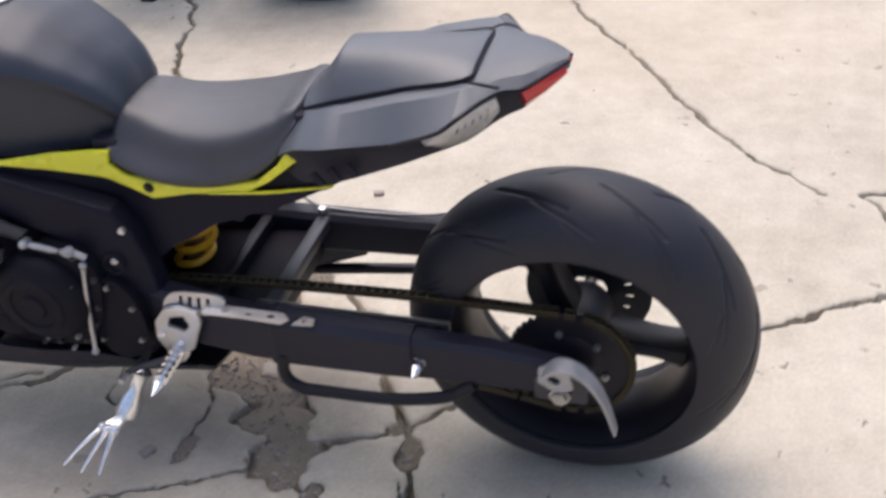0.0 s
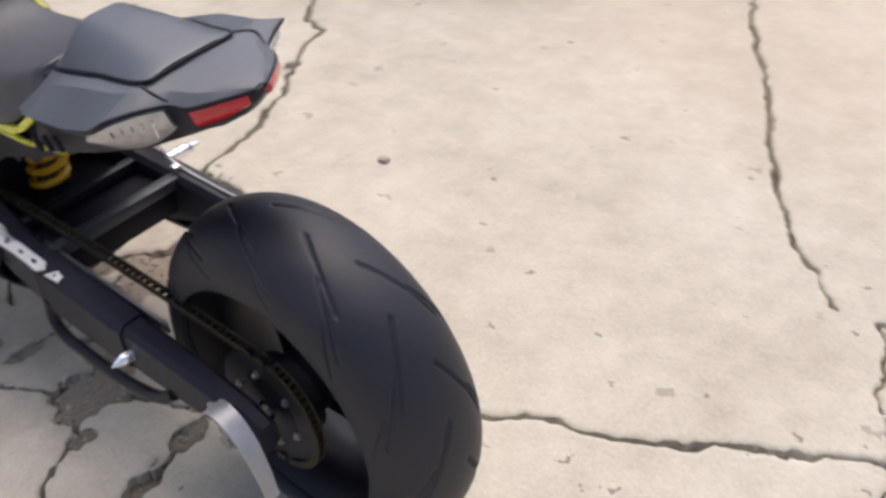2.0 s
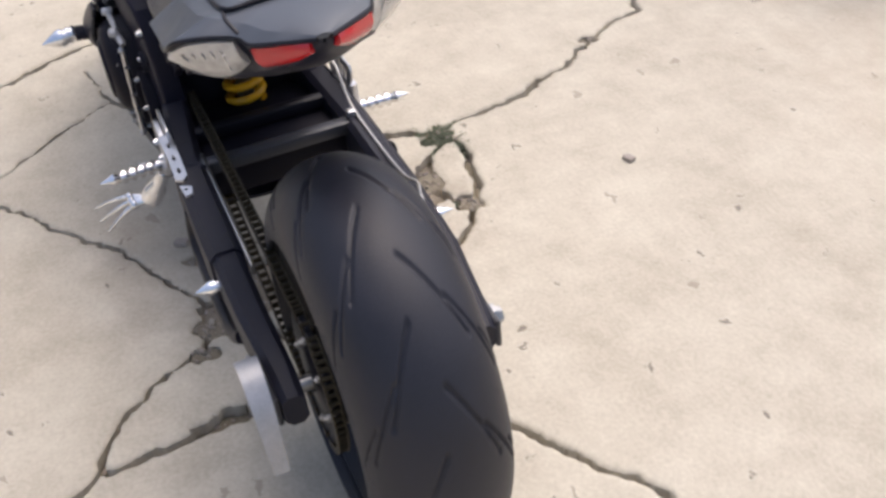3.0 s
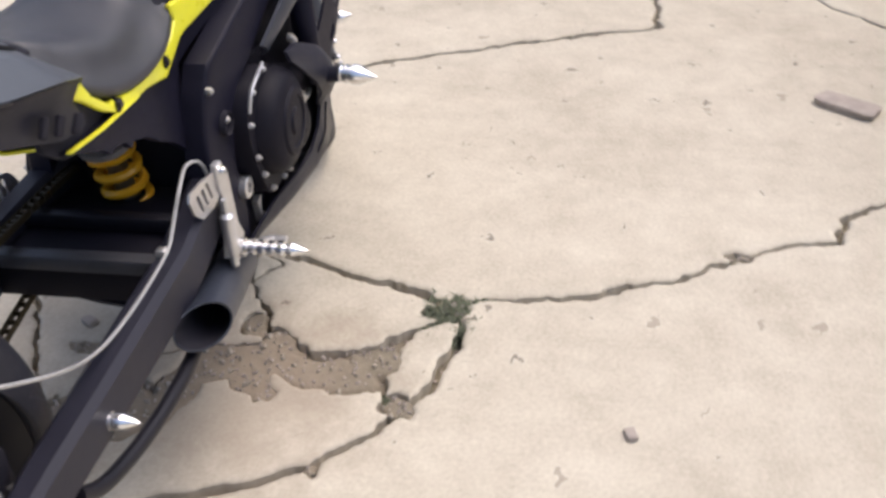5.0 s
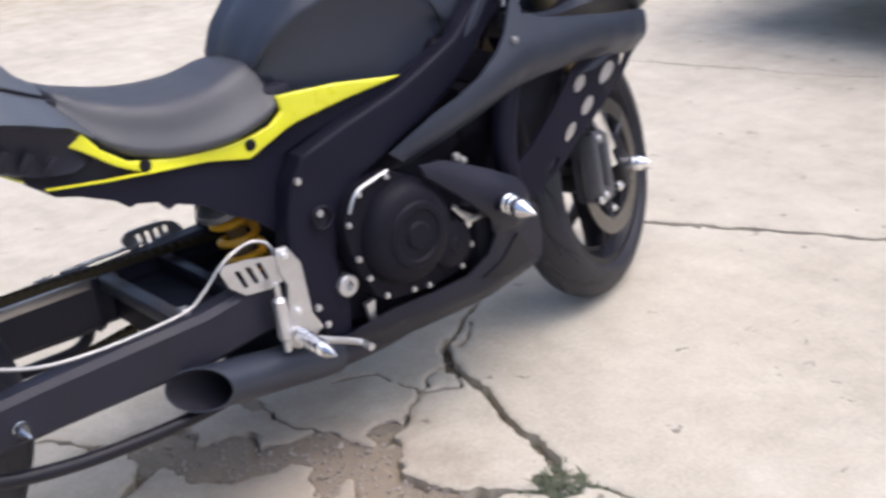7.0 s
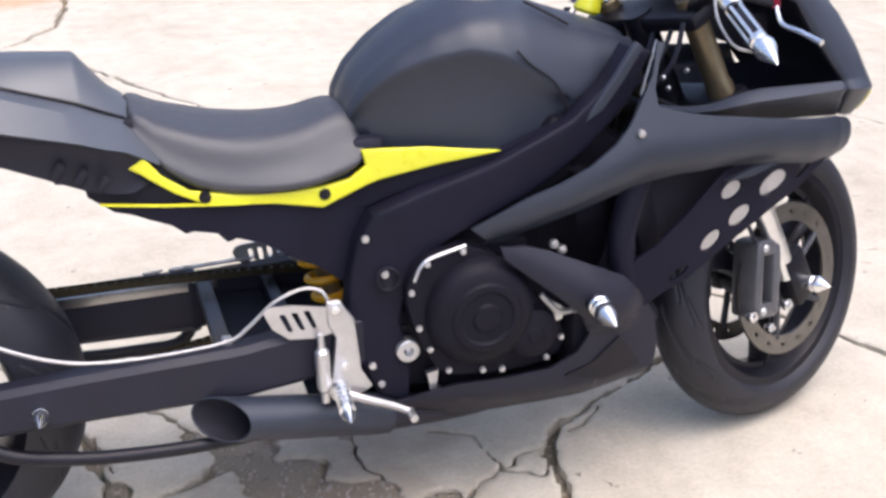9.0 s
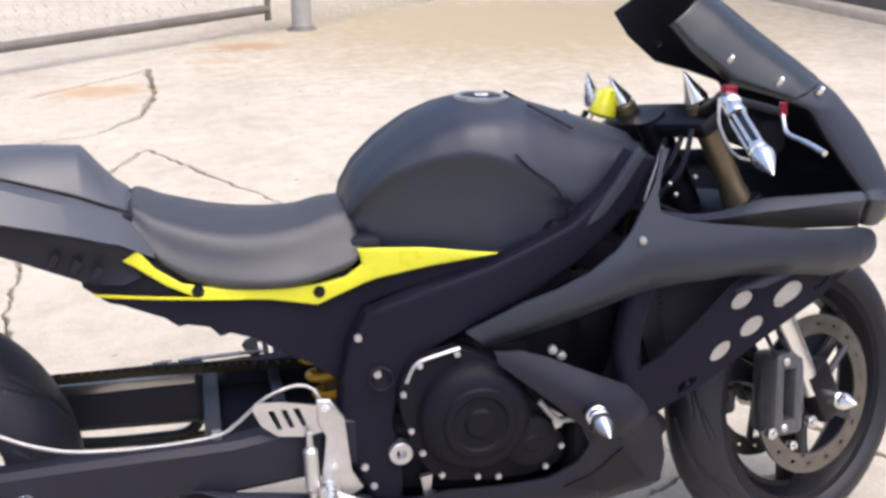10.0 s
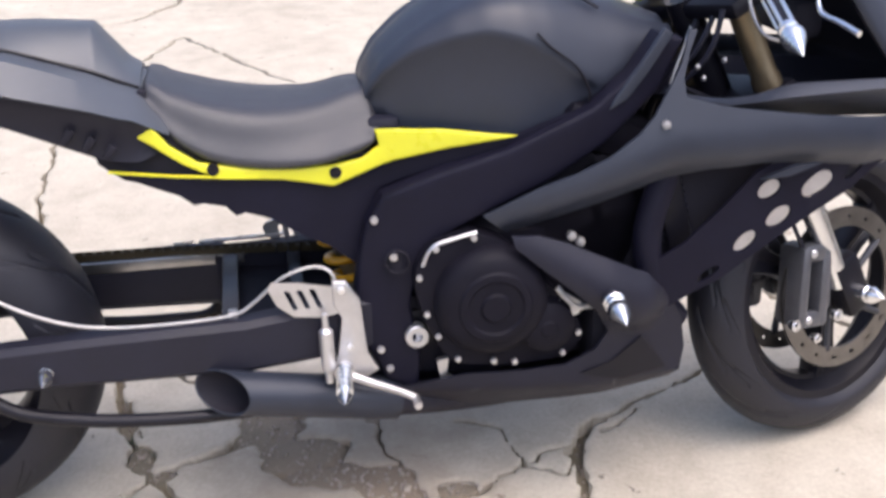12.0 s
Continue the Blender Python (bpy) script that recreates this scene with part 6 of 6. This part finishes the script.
# front end, turned to the left
AX = STEER_AXIS
top = lambda y, k: Vector((FRONT.x, y, FRONT.z)) + AX * k - Vector((0.02, 0, 0))
front_wheel, objs = wheel("front_wheel", FRONT, 0.298, 0.060, 0.216, 0.092, 0.058, 13, bike, radians(35), label="black three-spoke cast front wheel")
for ob in objs:
    ob.data.transform(TURN)
for s in (1, -1):
    d = disc("brake_disc", FRONT, s * 0.068, 0.118, 0.155, front_wheel, DISC_STEEL, label="drilled steel front brake disc")
    d.data.transform(TURN)
    for k in range(5):
        bm = bmesh.new()
        a = 2 * math.pi * k / 5 + 0.4
        tube(bm, [(FRONT.x + 0.045 * math.cos(a), FRONT.y + s * 0.060, FRONT.z + 0.045 * math.sin(a)), (FRONT.x + 0.124 * math.cos(a + 0.25), FRONT.y + s * 0.067, FRONT.z + 0.124 * math.sin(a + 0.25))], 0.007, 6)
        part("disc_arm", steered(bm), GREY_METAL, front_wheel)
    # fork leg: bronze upper, steel slider, foot
    y = s * 0.096
    bm = bmesh.new()
    turned(bm, [(0, 0.0235), (0.04, 0.0265), (0.5, 0.0255), (0.52, 0.0225), (1, 0.0225)], top(y, 0.285), top(y, 0.640), 24)
    fork = part("fork_tube", steered(bm), BRONZE, bike, "bronze upper fork tube")
    bm = bmesh.new()
    turned(bm, [(0, 0.0215), (1, 0.0215)], top(y, 0.02), top(y, 0.30), 20)
    part("fork_slider", steered(bm), CHROME, fork)
    bm = bmesh.new()
    box(bm, (-0.030, -0.022, -0.045), (0.034, 0.022, 0.075), 0.012, Matrix.Translation((FRONT.x - 0.004, y, FRONT.z)) @ Matrix.Rotation(-RAKE, 4, "Y"))
    part("fork_foot", steered(bm), BLACK_METAL, fork)
    bm = bmesh.new()
    m = Matrix.Translation((FRONT.x - 0.108, s * 0.083, FRONT.z + 0.030)) @ Matrix.Rotation(0.10, 4, "Y")
    box(bm, (-0.036, -0.032, -0.076), (-0.012, 0.032, 0.076), 0.010, m)
    box(bm, (0.014, -0.032, -0.076), (0.040, 0.032, 0.076), 0.010, m)
    for k in (-0.062, 0.062):
        box(bm, (-0.030, -0.030, k - 0.016), (0.034, 0.030, k + 0.016), 0.008, m)
    box(bm, (0.030, -0.012, -0.05), (0.066, 0.014, 0.05), 0.006, m)
    caliper = part("front_caliper", steered(bm), CALIPER, fork, "dark grey four-piston front brake caliper")
    for px_, pz_, pr in ((-0.047, -0.066, 0.011), (0.060, -0.058, 0.012), (0.010, -0.096, 0.009)):
        bm = bmesh.new()
        q = m @ Vector((px_, s * 0.022, pz_))
        turned(bm, [(0, pr * 0.8), (0.3, pr), (0.7, pr), (0.72, pr * 0.6), (1, pr * 0.5)], q, q + Vector((0, s * 0.020, 0)), 12)
        part("polished_fitting", steered(bm), CHROME, caliper)
    for k in (-0.062, 0.062):
        bm = bmesh.new()
        q = m @ Vector((-0.01, s * 0.024, k))
        turned(bm, [(0, 0.008), (0.7, 0.008), (1, 0.005)], q, q + Vector((0, s * 0.010, 0)), 12)
        part("caliper_bolt", steered(bm), ALLOY, caliper)
    bm = bmesh.new()
    tube(bm, [m @ Vector((-0.02, s * 0.02, 0.06)), m @ Vector((-0.06, s * 0.02, 0.12)), top(y, 0.30) + Vector((-0.06, 0, 0)), top(y * 0.8, 0.55) + Vector((0.02, 0, 0))], 0.004, 8, 30)
    part("brake_hose", steered(bm), SATIN_DARK, fork)
    bm = bmesh.new()
    turned(bm, [(0, 0.016), (0.35, 0.016), (0.4, 0.013), (0.5, 0.013), (0.52, 0.017), (0.6, 0.016), (1, 0.0006)], (FRONT.x, s * 0.118, FRONT.z), (FRONT.x, s * 0.176, FRONT.z), 18)
    part("axle_spike", steered(bm), CHROME, fork, "pointed chrome axle cap")
    # chrome spike on the fork top
    bm = bmesh.new()
    turned(bm, [(0, 0.018), (0.15, 0.021), (0.28, 0.018), (1, 0.0006)], top(y, 0.640), top(y, 0.640) + Vector((-0.030, 0, 0.056)), 16)
    part("fork_spike", steered(bm), CHROME, fork, "pointed chrome fork cap")
for k, w in ((0.43, 0.13), (0.61, 0.135)):
    bm = bmesh.new()
    q = top(0, k)
    box(bm, (-0.045, -w, -0.016), (0.035, w, 0.016), 0.010, Matrix.Translation(q) @ Matrix.Rotation(-RAKE, 4, "Y"))
    part("fork_yoke", steered(bm), BLACK_METAL, bike, "black fork yoke")
bm = bmesh.new()
tube(bm, [tuple(top(0, 0.40) - Vector((0.035, 0, 0))), tuple(top(0, 0.615) - Vector((0.035, 0, 0)))], 0.028, 16)
part("steering_head", bm, BLACK_METAL, bike)
for root, inner, tip, ahead in (((1.385, -0.095, 0.868), (1.378, -0.195, 0.912), (1.343, -0.420, 0.838), (0.066, -0.062, -0.018)), ((1.290, 0.085, 0.800), (1.240, 0.170, 0.775), (1.130, 0.335, 0.700), (0.045, 0.045, -0.018))):
    root, inner, tip, ahead = Vector(root), Vector(inner), Vector(tip), Vector(ahead)
    u = tip - inner
    d = u.normalized()
    bm = bmesh.new()
    tube(bm, [tuple(root), tuple(root.lerp(inner, 0.6)), tuple(inner), tuple(inner + u * 0.3)], 0.012, 12, 12)
    bar = part("clip_on_bar", bm, BLACK_METAL, bike, "black clip-on bar")
    bm = bmesh.new()
    turned(bm, [(0, 0.012), (0.04, 0.017), (0.12, 0.019), (0.14, 0.015), (0.24, 0.017), (0.27, 0.0145), (0.27, 0.006), (0.66, 0.006), (0.68, 0.015), (0.72, 0.015), (0.73, 0.011), (0.77, 0.018), (0.81, 0.018), (1.0, 0.0006)], inner, tip, 20)
    grip = part("grip", bm, CHROME, bar, "open chrome grip with pointed end")
    m = frame_of(inner, tip)
    for k in range(5):
        bm = bmesh.new()
        c = Vector((0.0125 * math.cos(k * 1.2566), 0.0125 * math.sin(k * 1.2566), 0))
        tube(bm, [tuple(m @ (c + Vector((0, 0, 0.30 * u.length)))), tuple(m @ (c + Vector((0, 0, 0.70 * u.length))))], 0.0032, 8)
        part("grip_rod", bm, CHROME, grip)
    bm = bmesh.new()
    tube(bm, [tuple(inner + u * 0.10 + Vector((-0.020, 0, 0.010))), tuple(inner + u * 0.30 + Vector((-0.032, 0, -0.010))), tuple(inner + u * 0.52 + Vector((-0.024, 0, -0.026))), tuple(inner + u * 0.62 + Vector((0, 0, -0.026)))], 0.0026, 8, 14)
    part("throttle_lead", bm, STEEL, grip)
    bm = bmesh.new()
    turned(bm, [(0, 0.0095), (1, 0.0095)], inner + u * 0.28, inner + u * 0.66, 14)
    part("grip_core", bm, BLACK_METAL, grip)
    bm = bmesh.new()
    box(bm, (-0.010, -0.010, -0.008), (0.014, 0.010, 0.010), 0.004, Matrix.Translation(inner + Vector((0.002, 0, 0.010))))
    part("lever_clamp", bm, RED_METAL, bar, "red anodised lever clamp")
    p0 = inner + ahead
    bm = bmesh.new()
    tube(bm, [tuple(inner), tuple(inner.lerp(p0, 0.6)), tuple(p0)], 0.007, 8, 8)
    part("lever_mount", bm, BLACK_METAL, bar)
    bm = bmesh.new()
    tube(bm, [tuple(p0), tuple(p0 + u * 0.16 + Vector((-0.006, 0, -0.012))), tuple(p0 + u * 0.34 + Vector((0.008, 0, -0.006))), tuple(p0 + u * 0.54 + Vector((0.022, 0, 0.0)))], 0.0032, 10, 18, 0.0050)
    part("lever", bm, CHROME, bar, "polished lever")
    bm = bmesh.new()
    turned(bm, [(0, 0.007), (1, 0.006)], p0 + Vector((0, 0, -0.006)), p0 + Vector((0, 0, 0.016)), 12)
    part("lever_adjuster", bm, RED_METAL, bar)
# yellow sleeve round the fluid bottle beside the left fork top
bm = bmesh.new()
q = Vector((1.283, 0.085, 0.850))
turned(bm, [(0, 0.020), (0.12, 0.026), (0.35, 0.025), (0.8, 0.017), (0.94, 0.014), (1.0, 0.008)], q + Vector((-0.010, 0, -0.012)), q + Vector((0.006, 0, 0.040)), 18)
bottle = part("fluid_bottle", bm, YELLOW, bike, "yellow fluid bottle sleeve")
bm = bmesh.new()
turned(bm, [(0, 0.016), (0.2, 0.018), (1, 0.0006)], q + Vector((-0.022, 0.012, 0.010)), q + Vector((-0.034, 0.014, 0.072)), 16)
part("bottle_spike", bm, CHROME, bottle, "pointed chrome cap")
# bunch of cables before the steering head
r = random.Random(7)
for k in range(5):
    bm = bmesh.new()
    y = -0.13 + 0.05 * k
    tube(bm, [(1.36 + r.uniform(-0.02, 0.02), y, 0.85), (1.33, y * 0.9 - 0.02, 0.78), (1.30 + r.uniform(-0.03, 0.03), y * 0.8, 0.70), (1.26, y * 0.7, 0.62)], 0.005, 6, 18)
    part("control_cable", bm, SATIN_DARK, bike)
for x, y, z in ((1.290, -0.150, 0.800), (1.305, -0.155, 0.765), (1.318, -0.152, 0.745), (1.352, -0.150, 0.772)):
    bm = bmesh.new()
    turned(bm, [(0, 0.0045), (0.6, 0.0045), (1, 0.002)], (x, y, z), (x - 0.002, y - 0.008, z + 0.004), 10)
    part("cable_clip", bm, ALLOY, bike)

# ---- second motorcycle behind: only its wheel and stand come into view ----
other = thing("parked_motorcycle", "dark motorcycle parked farther off on its side stand", "motorcycle", pose(1.68, -2.29, 0, -5))
ow, oo = wheel("rear_wheel", Vector((0, 0, 0.305)), 0.305, 0.085, 0.218, 0.13, 0.078, 12, other, radians(80))
fw, fo = wheel("front_wheel", Vector((1.38, 0, 0.298)), 0.298, 0.060, 0.216, 0.09, 0.058, 13, other, radians(20))
disc("brake_disc", Vector((0, 0, 0.305)), 0.08, 0.06, 0.11, ow)
bm = bmesh.new()
loops = []
for x, z, w, h in ((-0.25, 0.86, 0.06, 0.04), (0.0, 0.82, 0.11, 0.08), (0.35, 0.72, 0.13, 0.09), (0.6, 0.80, 0.14, 0.16), (0.85, 0.86, 0.15, 0.14), (1.1, 0.80, 0.14, 0.16), (1.35, 0.82, 0.10, 0.12)):
    loops.append([Vector((x, w * math.cos(t), z + h * math.sin(t))) for t in (2 * math.pi * k / 16 for k in range(16))])
rings(bm, loops)
part("body_shell", bm, SATIN_DARK, other)
bm = bmesh.new()
box(bm, (0.45, -0.17, 0.26), (0.95, 0.17, 0.66), 0.05)
part("engine", bm, ENGINE, other)
for s in (1, -1):
    bm = bmesh.new()
    tube(bm, [(0, s * 0.12, 0.305), (0.5, s * 0.11, 0.36)], 0.028, 10)
    part("swingarm", bm, BLACK_METAL, other)
    bm = bmesh.new()
    tube(bm, [(1.38, s * 0.09, 0.298), (1.12, s * 0.09, 0.88)], 0.026, 12)
    part("fork_leg", bm, STEEL, other)
om = other.matrix_world.inverted()
bm = bmesh.new()
tube(bm, [(0.56, 0.13, 0.30), tuple(om @ Vector((2.345, -2.20, 0.07))), tuple(om @ Vector((2.36, -2.18, 0.006)))], 0.011, 10)
box(bm, (-0.03, -0.02, 0), (0.03, 0.02, 0.010), 0.002, om @ pose(2.36, -2.18, 0.0))
part("side_stand", bm, BLACK_METAL, other)

# ---- parked car, whose wheel and shade show ahead ----
car = thing("parked_car", "dark parked car standing across the yard", "car", pose(4.03, -0.66, 0))
bm = bmesh.new()
loops = []
# front stretched past life size so that its shade reaches into view
prof = ((1.78, 0.38, 0.86, 0.10), (1.66, 0.31, 1.00, 0.02), (0.45, 0.32, 1.07, 0.0), (-0.6, 0.32, 1.10, 0.0), (-2.4, 0.32, 1.12, 0.0), (-3.3, 0.34, 1.08, 0.02), (-3.62, 0.40, 0.92, 0.10))
for y, z0_, z1_, inset in prof:
    b = 0.08
    loops.append([Vector((x, y, z)) for x, z in ((inset, z0_ + b), (inset + b, z0_), (1.78 - inset - b, z0_), (1.78 - inset, z0_ + b), (1.78 - inset, z1_ - b), (1.70 - inset - b, z1_), (0.08 + inset + b, z1_), (inset, z1_ - b))])
rings(bm, loops)
part("body", bm, CAR_PAINT, car)
bm = bmesh.new()
rings(bm, [[Vector((x, y, z)) for x, y in ((0.12 + i, -0.55 + j), (1.66 - i, -0.55 + j), (1.66 - i, -3.0 - l), (0.12 + i, -3.0 - l))] for z, i, j, l in ((1.06, 0, 0, 0), (1.36, 0.10, -0.35, -0.3), (1.66, 0.20, -0.70, -0.55), (1.72, 0.30, -0.85, -0.7))])
part("cabin", bm, CAR_GLASS, car)
for x in (0.10, 1.68):
    for y in (0.0, -2.62):
        c = Vector((x, y, 0.31))
        bm = bmesh.new()
        s = -1 if x < 1 else 1
        loops_p = [(0.20, -0.10), (0.29, -0.10), (0.305, -0.08), (0.31, 0), (0.305, 0.08), (0.29, 0.10), (0.20, 0.10)]
        n = 48
        vs = [[bm.verts.new((c.x + yy, c.y + r * math.cos(2 * math.pi * k / n), c.z + r * math.sin(2 * math.pi * k / n))) for r, yy in loops_p] for k in range(n)]
        for k in range(n):
            for i in range(len(loops_p)):
                j = (i + 1) % len(loops_p)
                bm.faces.new((vs[k][i], vs[(k + 1) % n][i], vs[(k + 1) % n][j], vs[k][j]))
        wh = part("wheel", bm, RUBBER, car)
        bm = bmesh.new()
        turned(bm, [(0, 0.20), (0.85, 0.20), (0.9, 0.17), (0.6, 0.15), (0.6, 0.05), (0.95, 0.045), (1, 0)], (c.x - s * 0.09, c.y, c.z), (c.x + s * 0.085, c.y, c.z), 30)
        part("rim", bm, ALLOY, wh)

# ---- fence with a gate, and the wall across the yard ----
G0, G1 = Vector((-0.50, 5.32, 0)), Vector((1.37, 6.72, 0))
gd = (G1 - G0).normalized()
G0 = G1 - gd * 4.2
gate = thing("chain_link_gate", "grey chain-link gate with a weathered bottom rail", "gate", Matrix())
for z, r in ((0.165, 0.034), (1.75, 0.024)):
    bm = bmesh.new()
    tube(bm, [tuple(G0 + Vector((0, 0, z))), tuple(G1 + Vector((0, 0, z)))], r, 12)
    part("rail", bm, RAIL_PAINT, gate, "weathered grey gate rail")
for u in (0.0, 4.2):
    q = G1 - gd * u
    bm = bmesh.new()
    tube(bm, [tuple(q + Vector((0, 0, 0.08))), tuple(q + Vector((0, 0, 1.80)))], 0.024, 12)
    part("upright", bm, RAIL_PAINT, gate)
bm = bmesh.new()
pitch, nrm = 0.105, Vector((-gd.y, gd.x, 0))
cols = int(4.2 / pitch)
for c in range(cols + 1):
    for hand in (0, 1):
        pts = []
        for k in range(30):
            z = 0.19 + k * pitch / 2
            off = pitch / 2 * ((k + hand) % 2)
            x = min(4.2, c * pitch + off)
            pts.append(G1 - gd * x + Vector((0, 0, z)) + nrm * (0.002 if (k + hand) % 2 else -0.002))
        tube(bm, [tuple(p) for p in pts], 0.0023, 3)
mesh_part = part("wire_mesh", bm, GALVANISED, gate, "woven galvanised wire mesh")
mesh_part["kind"] = "stuff"

post = thing("fence_post", "round galvanised fence post with a hinge collar", "post", pose(1.62, 6.72, 0))
bm = bmesh.new()
tube(bm, [(0, 0, -0.05), (0, 0, 2.0)], 0.074, 24)
part("pole", bm, GALVANISED, post)
bm = bmesh.new()
turned(bm, [(0, 0.125), (0.4, 0.110), (1, 0.076)], (0, 0, -0.004), (0, 0, 0.028), 24)
part("base_collar", bm, RAIL_PAINT, post)
for z in (0.30, 1.45):
    bm = bmesh.new()
    turned(bm, [(0, 0.086), (1, 0.086)], (0, 0, z), (0, 0, z + 0.06), 24)
    box(bm, (-0.26, -0.02, z), (-0.05, 0.02, z + 0.05), 0.006)
    box(bm, (0.05, -0.03, z + 0.005), (0.12, 0.03, z + 0.055), 0.006)
    part("hinge_collar", bm, GALVANISED, post, "bolted steel hinge collar")

# rest of the fence beyond the post
far_fence = thing("chain_link_fence", "grey chain-link fence along the yard", "fence", Matrix())
F1 = Vector((1.68, 6.76, 0))
fd = Vector((0.68, 0.73, 0)).normalized()
bm = bmesh.new()
for c in range(35):
    for hand in (0, 1):
        pts = []
        for k in range(33):
            pts.append(F1 + fd * (c * pitch + pitch / 2 * ((k + hand) % 2)) + Vector((0, 0, 0.05 + k * pitch / 2)))
        tube(bm, [tuple(p) for p in pts], 0.0023, 3)
wm = part("wire_mesh", bm, GALVANISED, far_fence)
wm["kind"] = "stuff"
for u in (1.8, 3.6):
    bm = bmesh.new()
    q = F1 + fd * u
    tube(bm, [tuple(q + Vector((0, 0, -0.05))), tuple(q + Vector((0, 0, 1.9)))], 0.03, 14)
    part("pole", bm, GALVANISED, far_fence)
bm = bmesh.new()
tube(bm, [tuple(F1 + Vector((0, 0, 1.78))), tuple(F1 + fd * 3.65 + Vector((0, 0, 1.78)))], 0.022, 10)
part("rail", bm, GALVANISED, far_fence)

# kerb and pale wall across the yard
wall = new("wall_east")
wall.matrix_world = Matrix.Translation((5.80, 7.3, 0)) @ Matrix.Rotation(radians(5), 4, "Z")
tagged(wall, "pale blue-grey rendered wall behind a concrete kerb", "wall", kind="structure")
bm = bmesh.new()
box(bm, (0.42, -4.2, 0), (0.62, 7.0, 3.0), 0.01)
part("wall_face", bm, WALL_PAINT, wall)
bm = bmesh.new()
box(bm, (0.0, -4.2, -0.05), (0.16, 7.0, 0.075), 0.02)
part("kerb", bm, KERB, wall, "worn beige concrete kerb")
bm = bmesh.new()
box(bm, (0.36, -4.2, 0.0), (0.418, 7.0, 0.14), 0.008)
part("wall_footing", bm, RAIL_PAINT, wall)
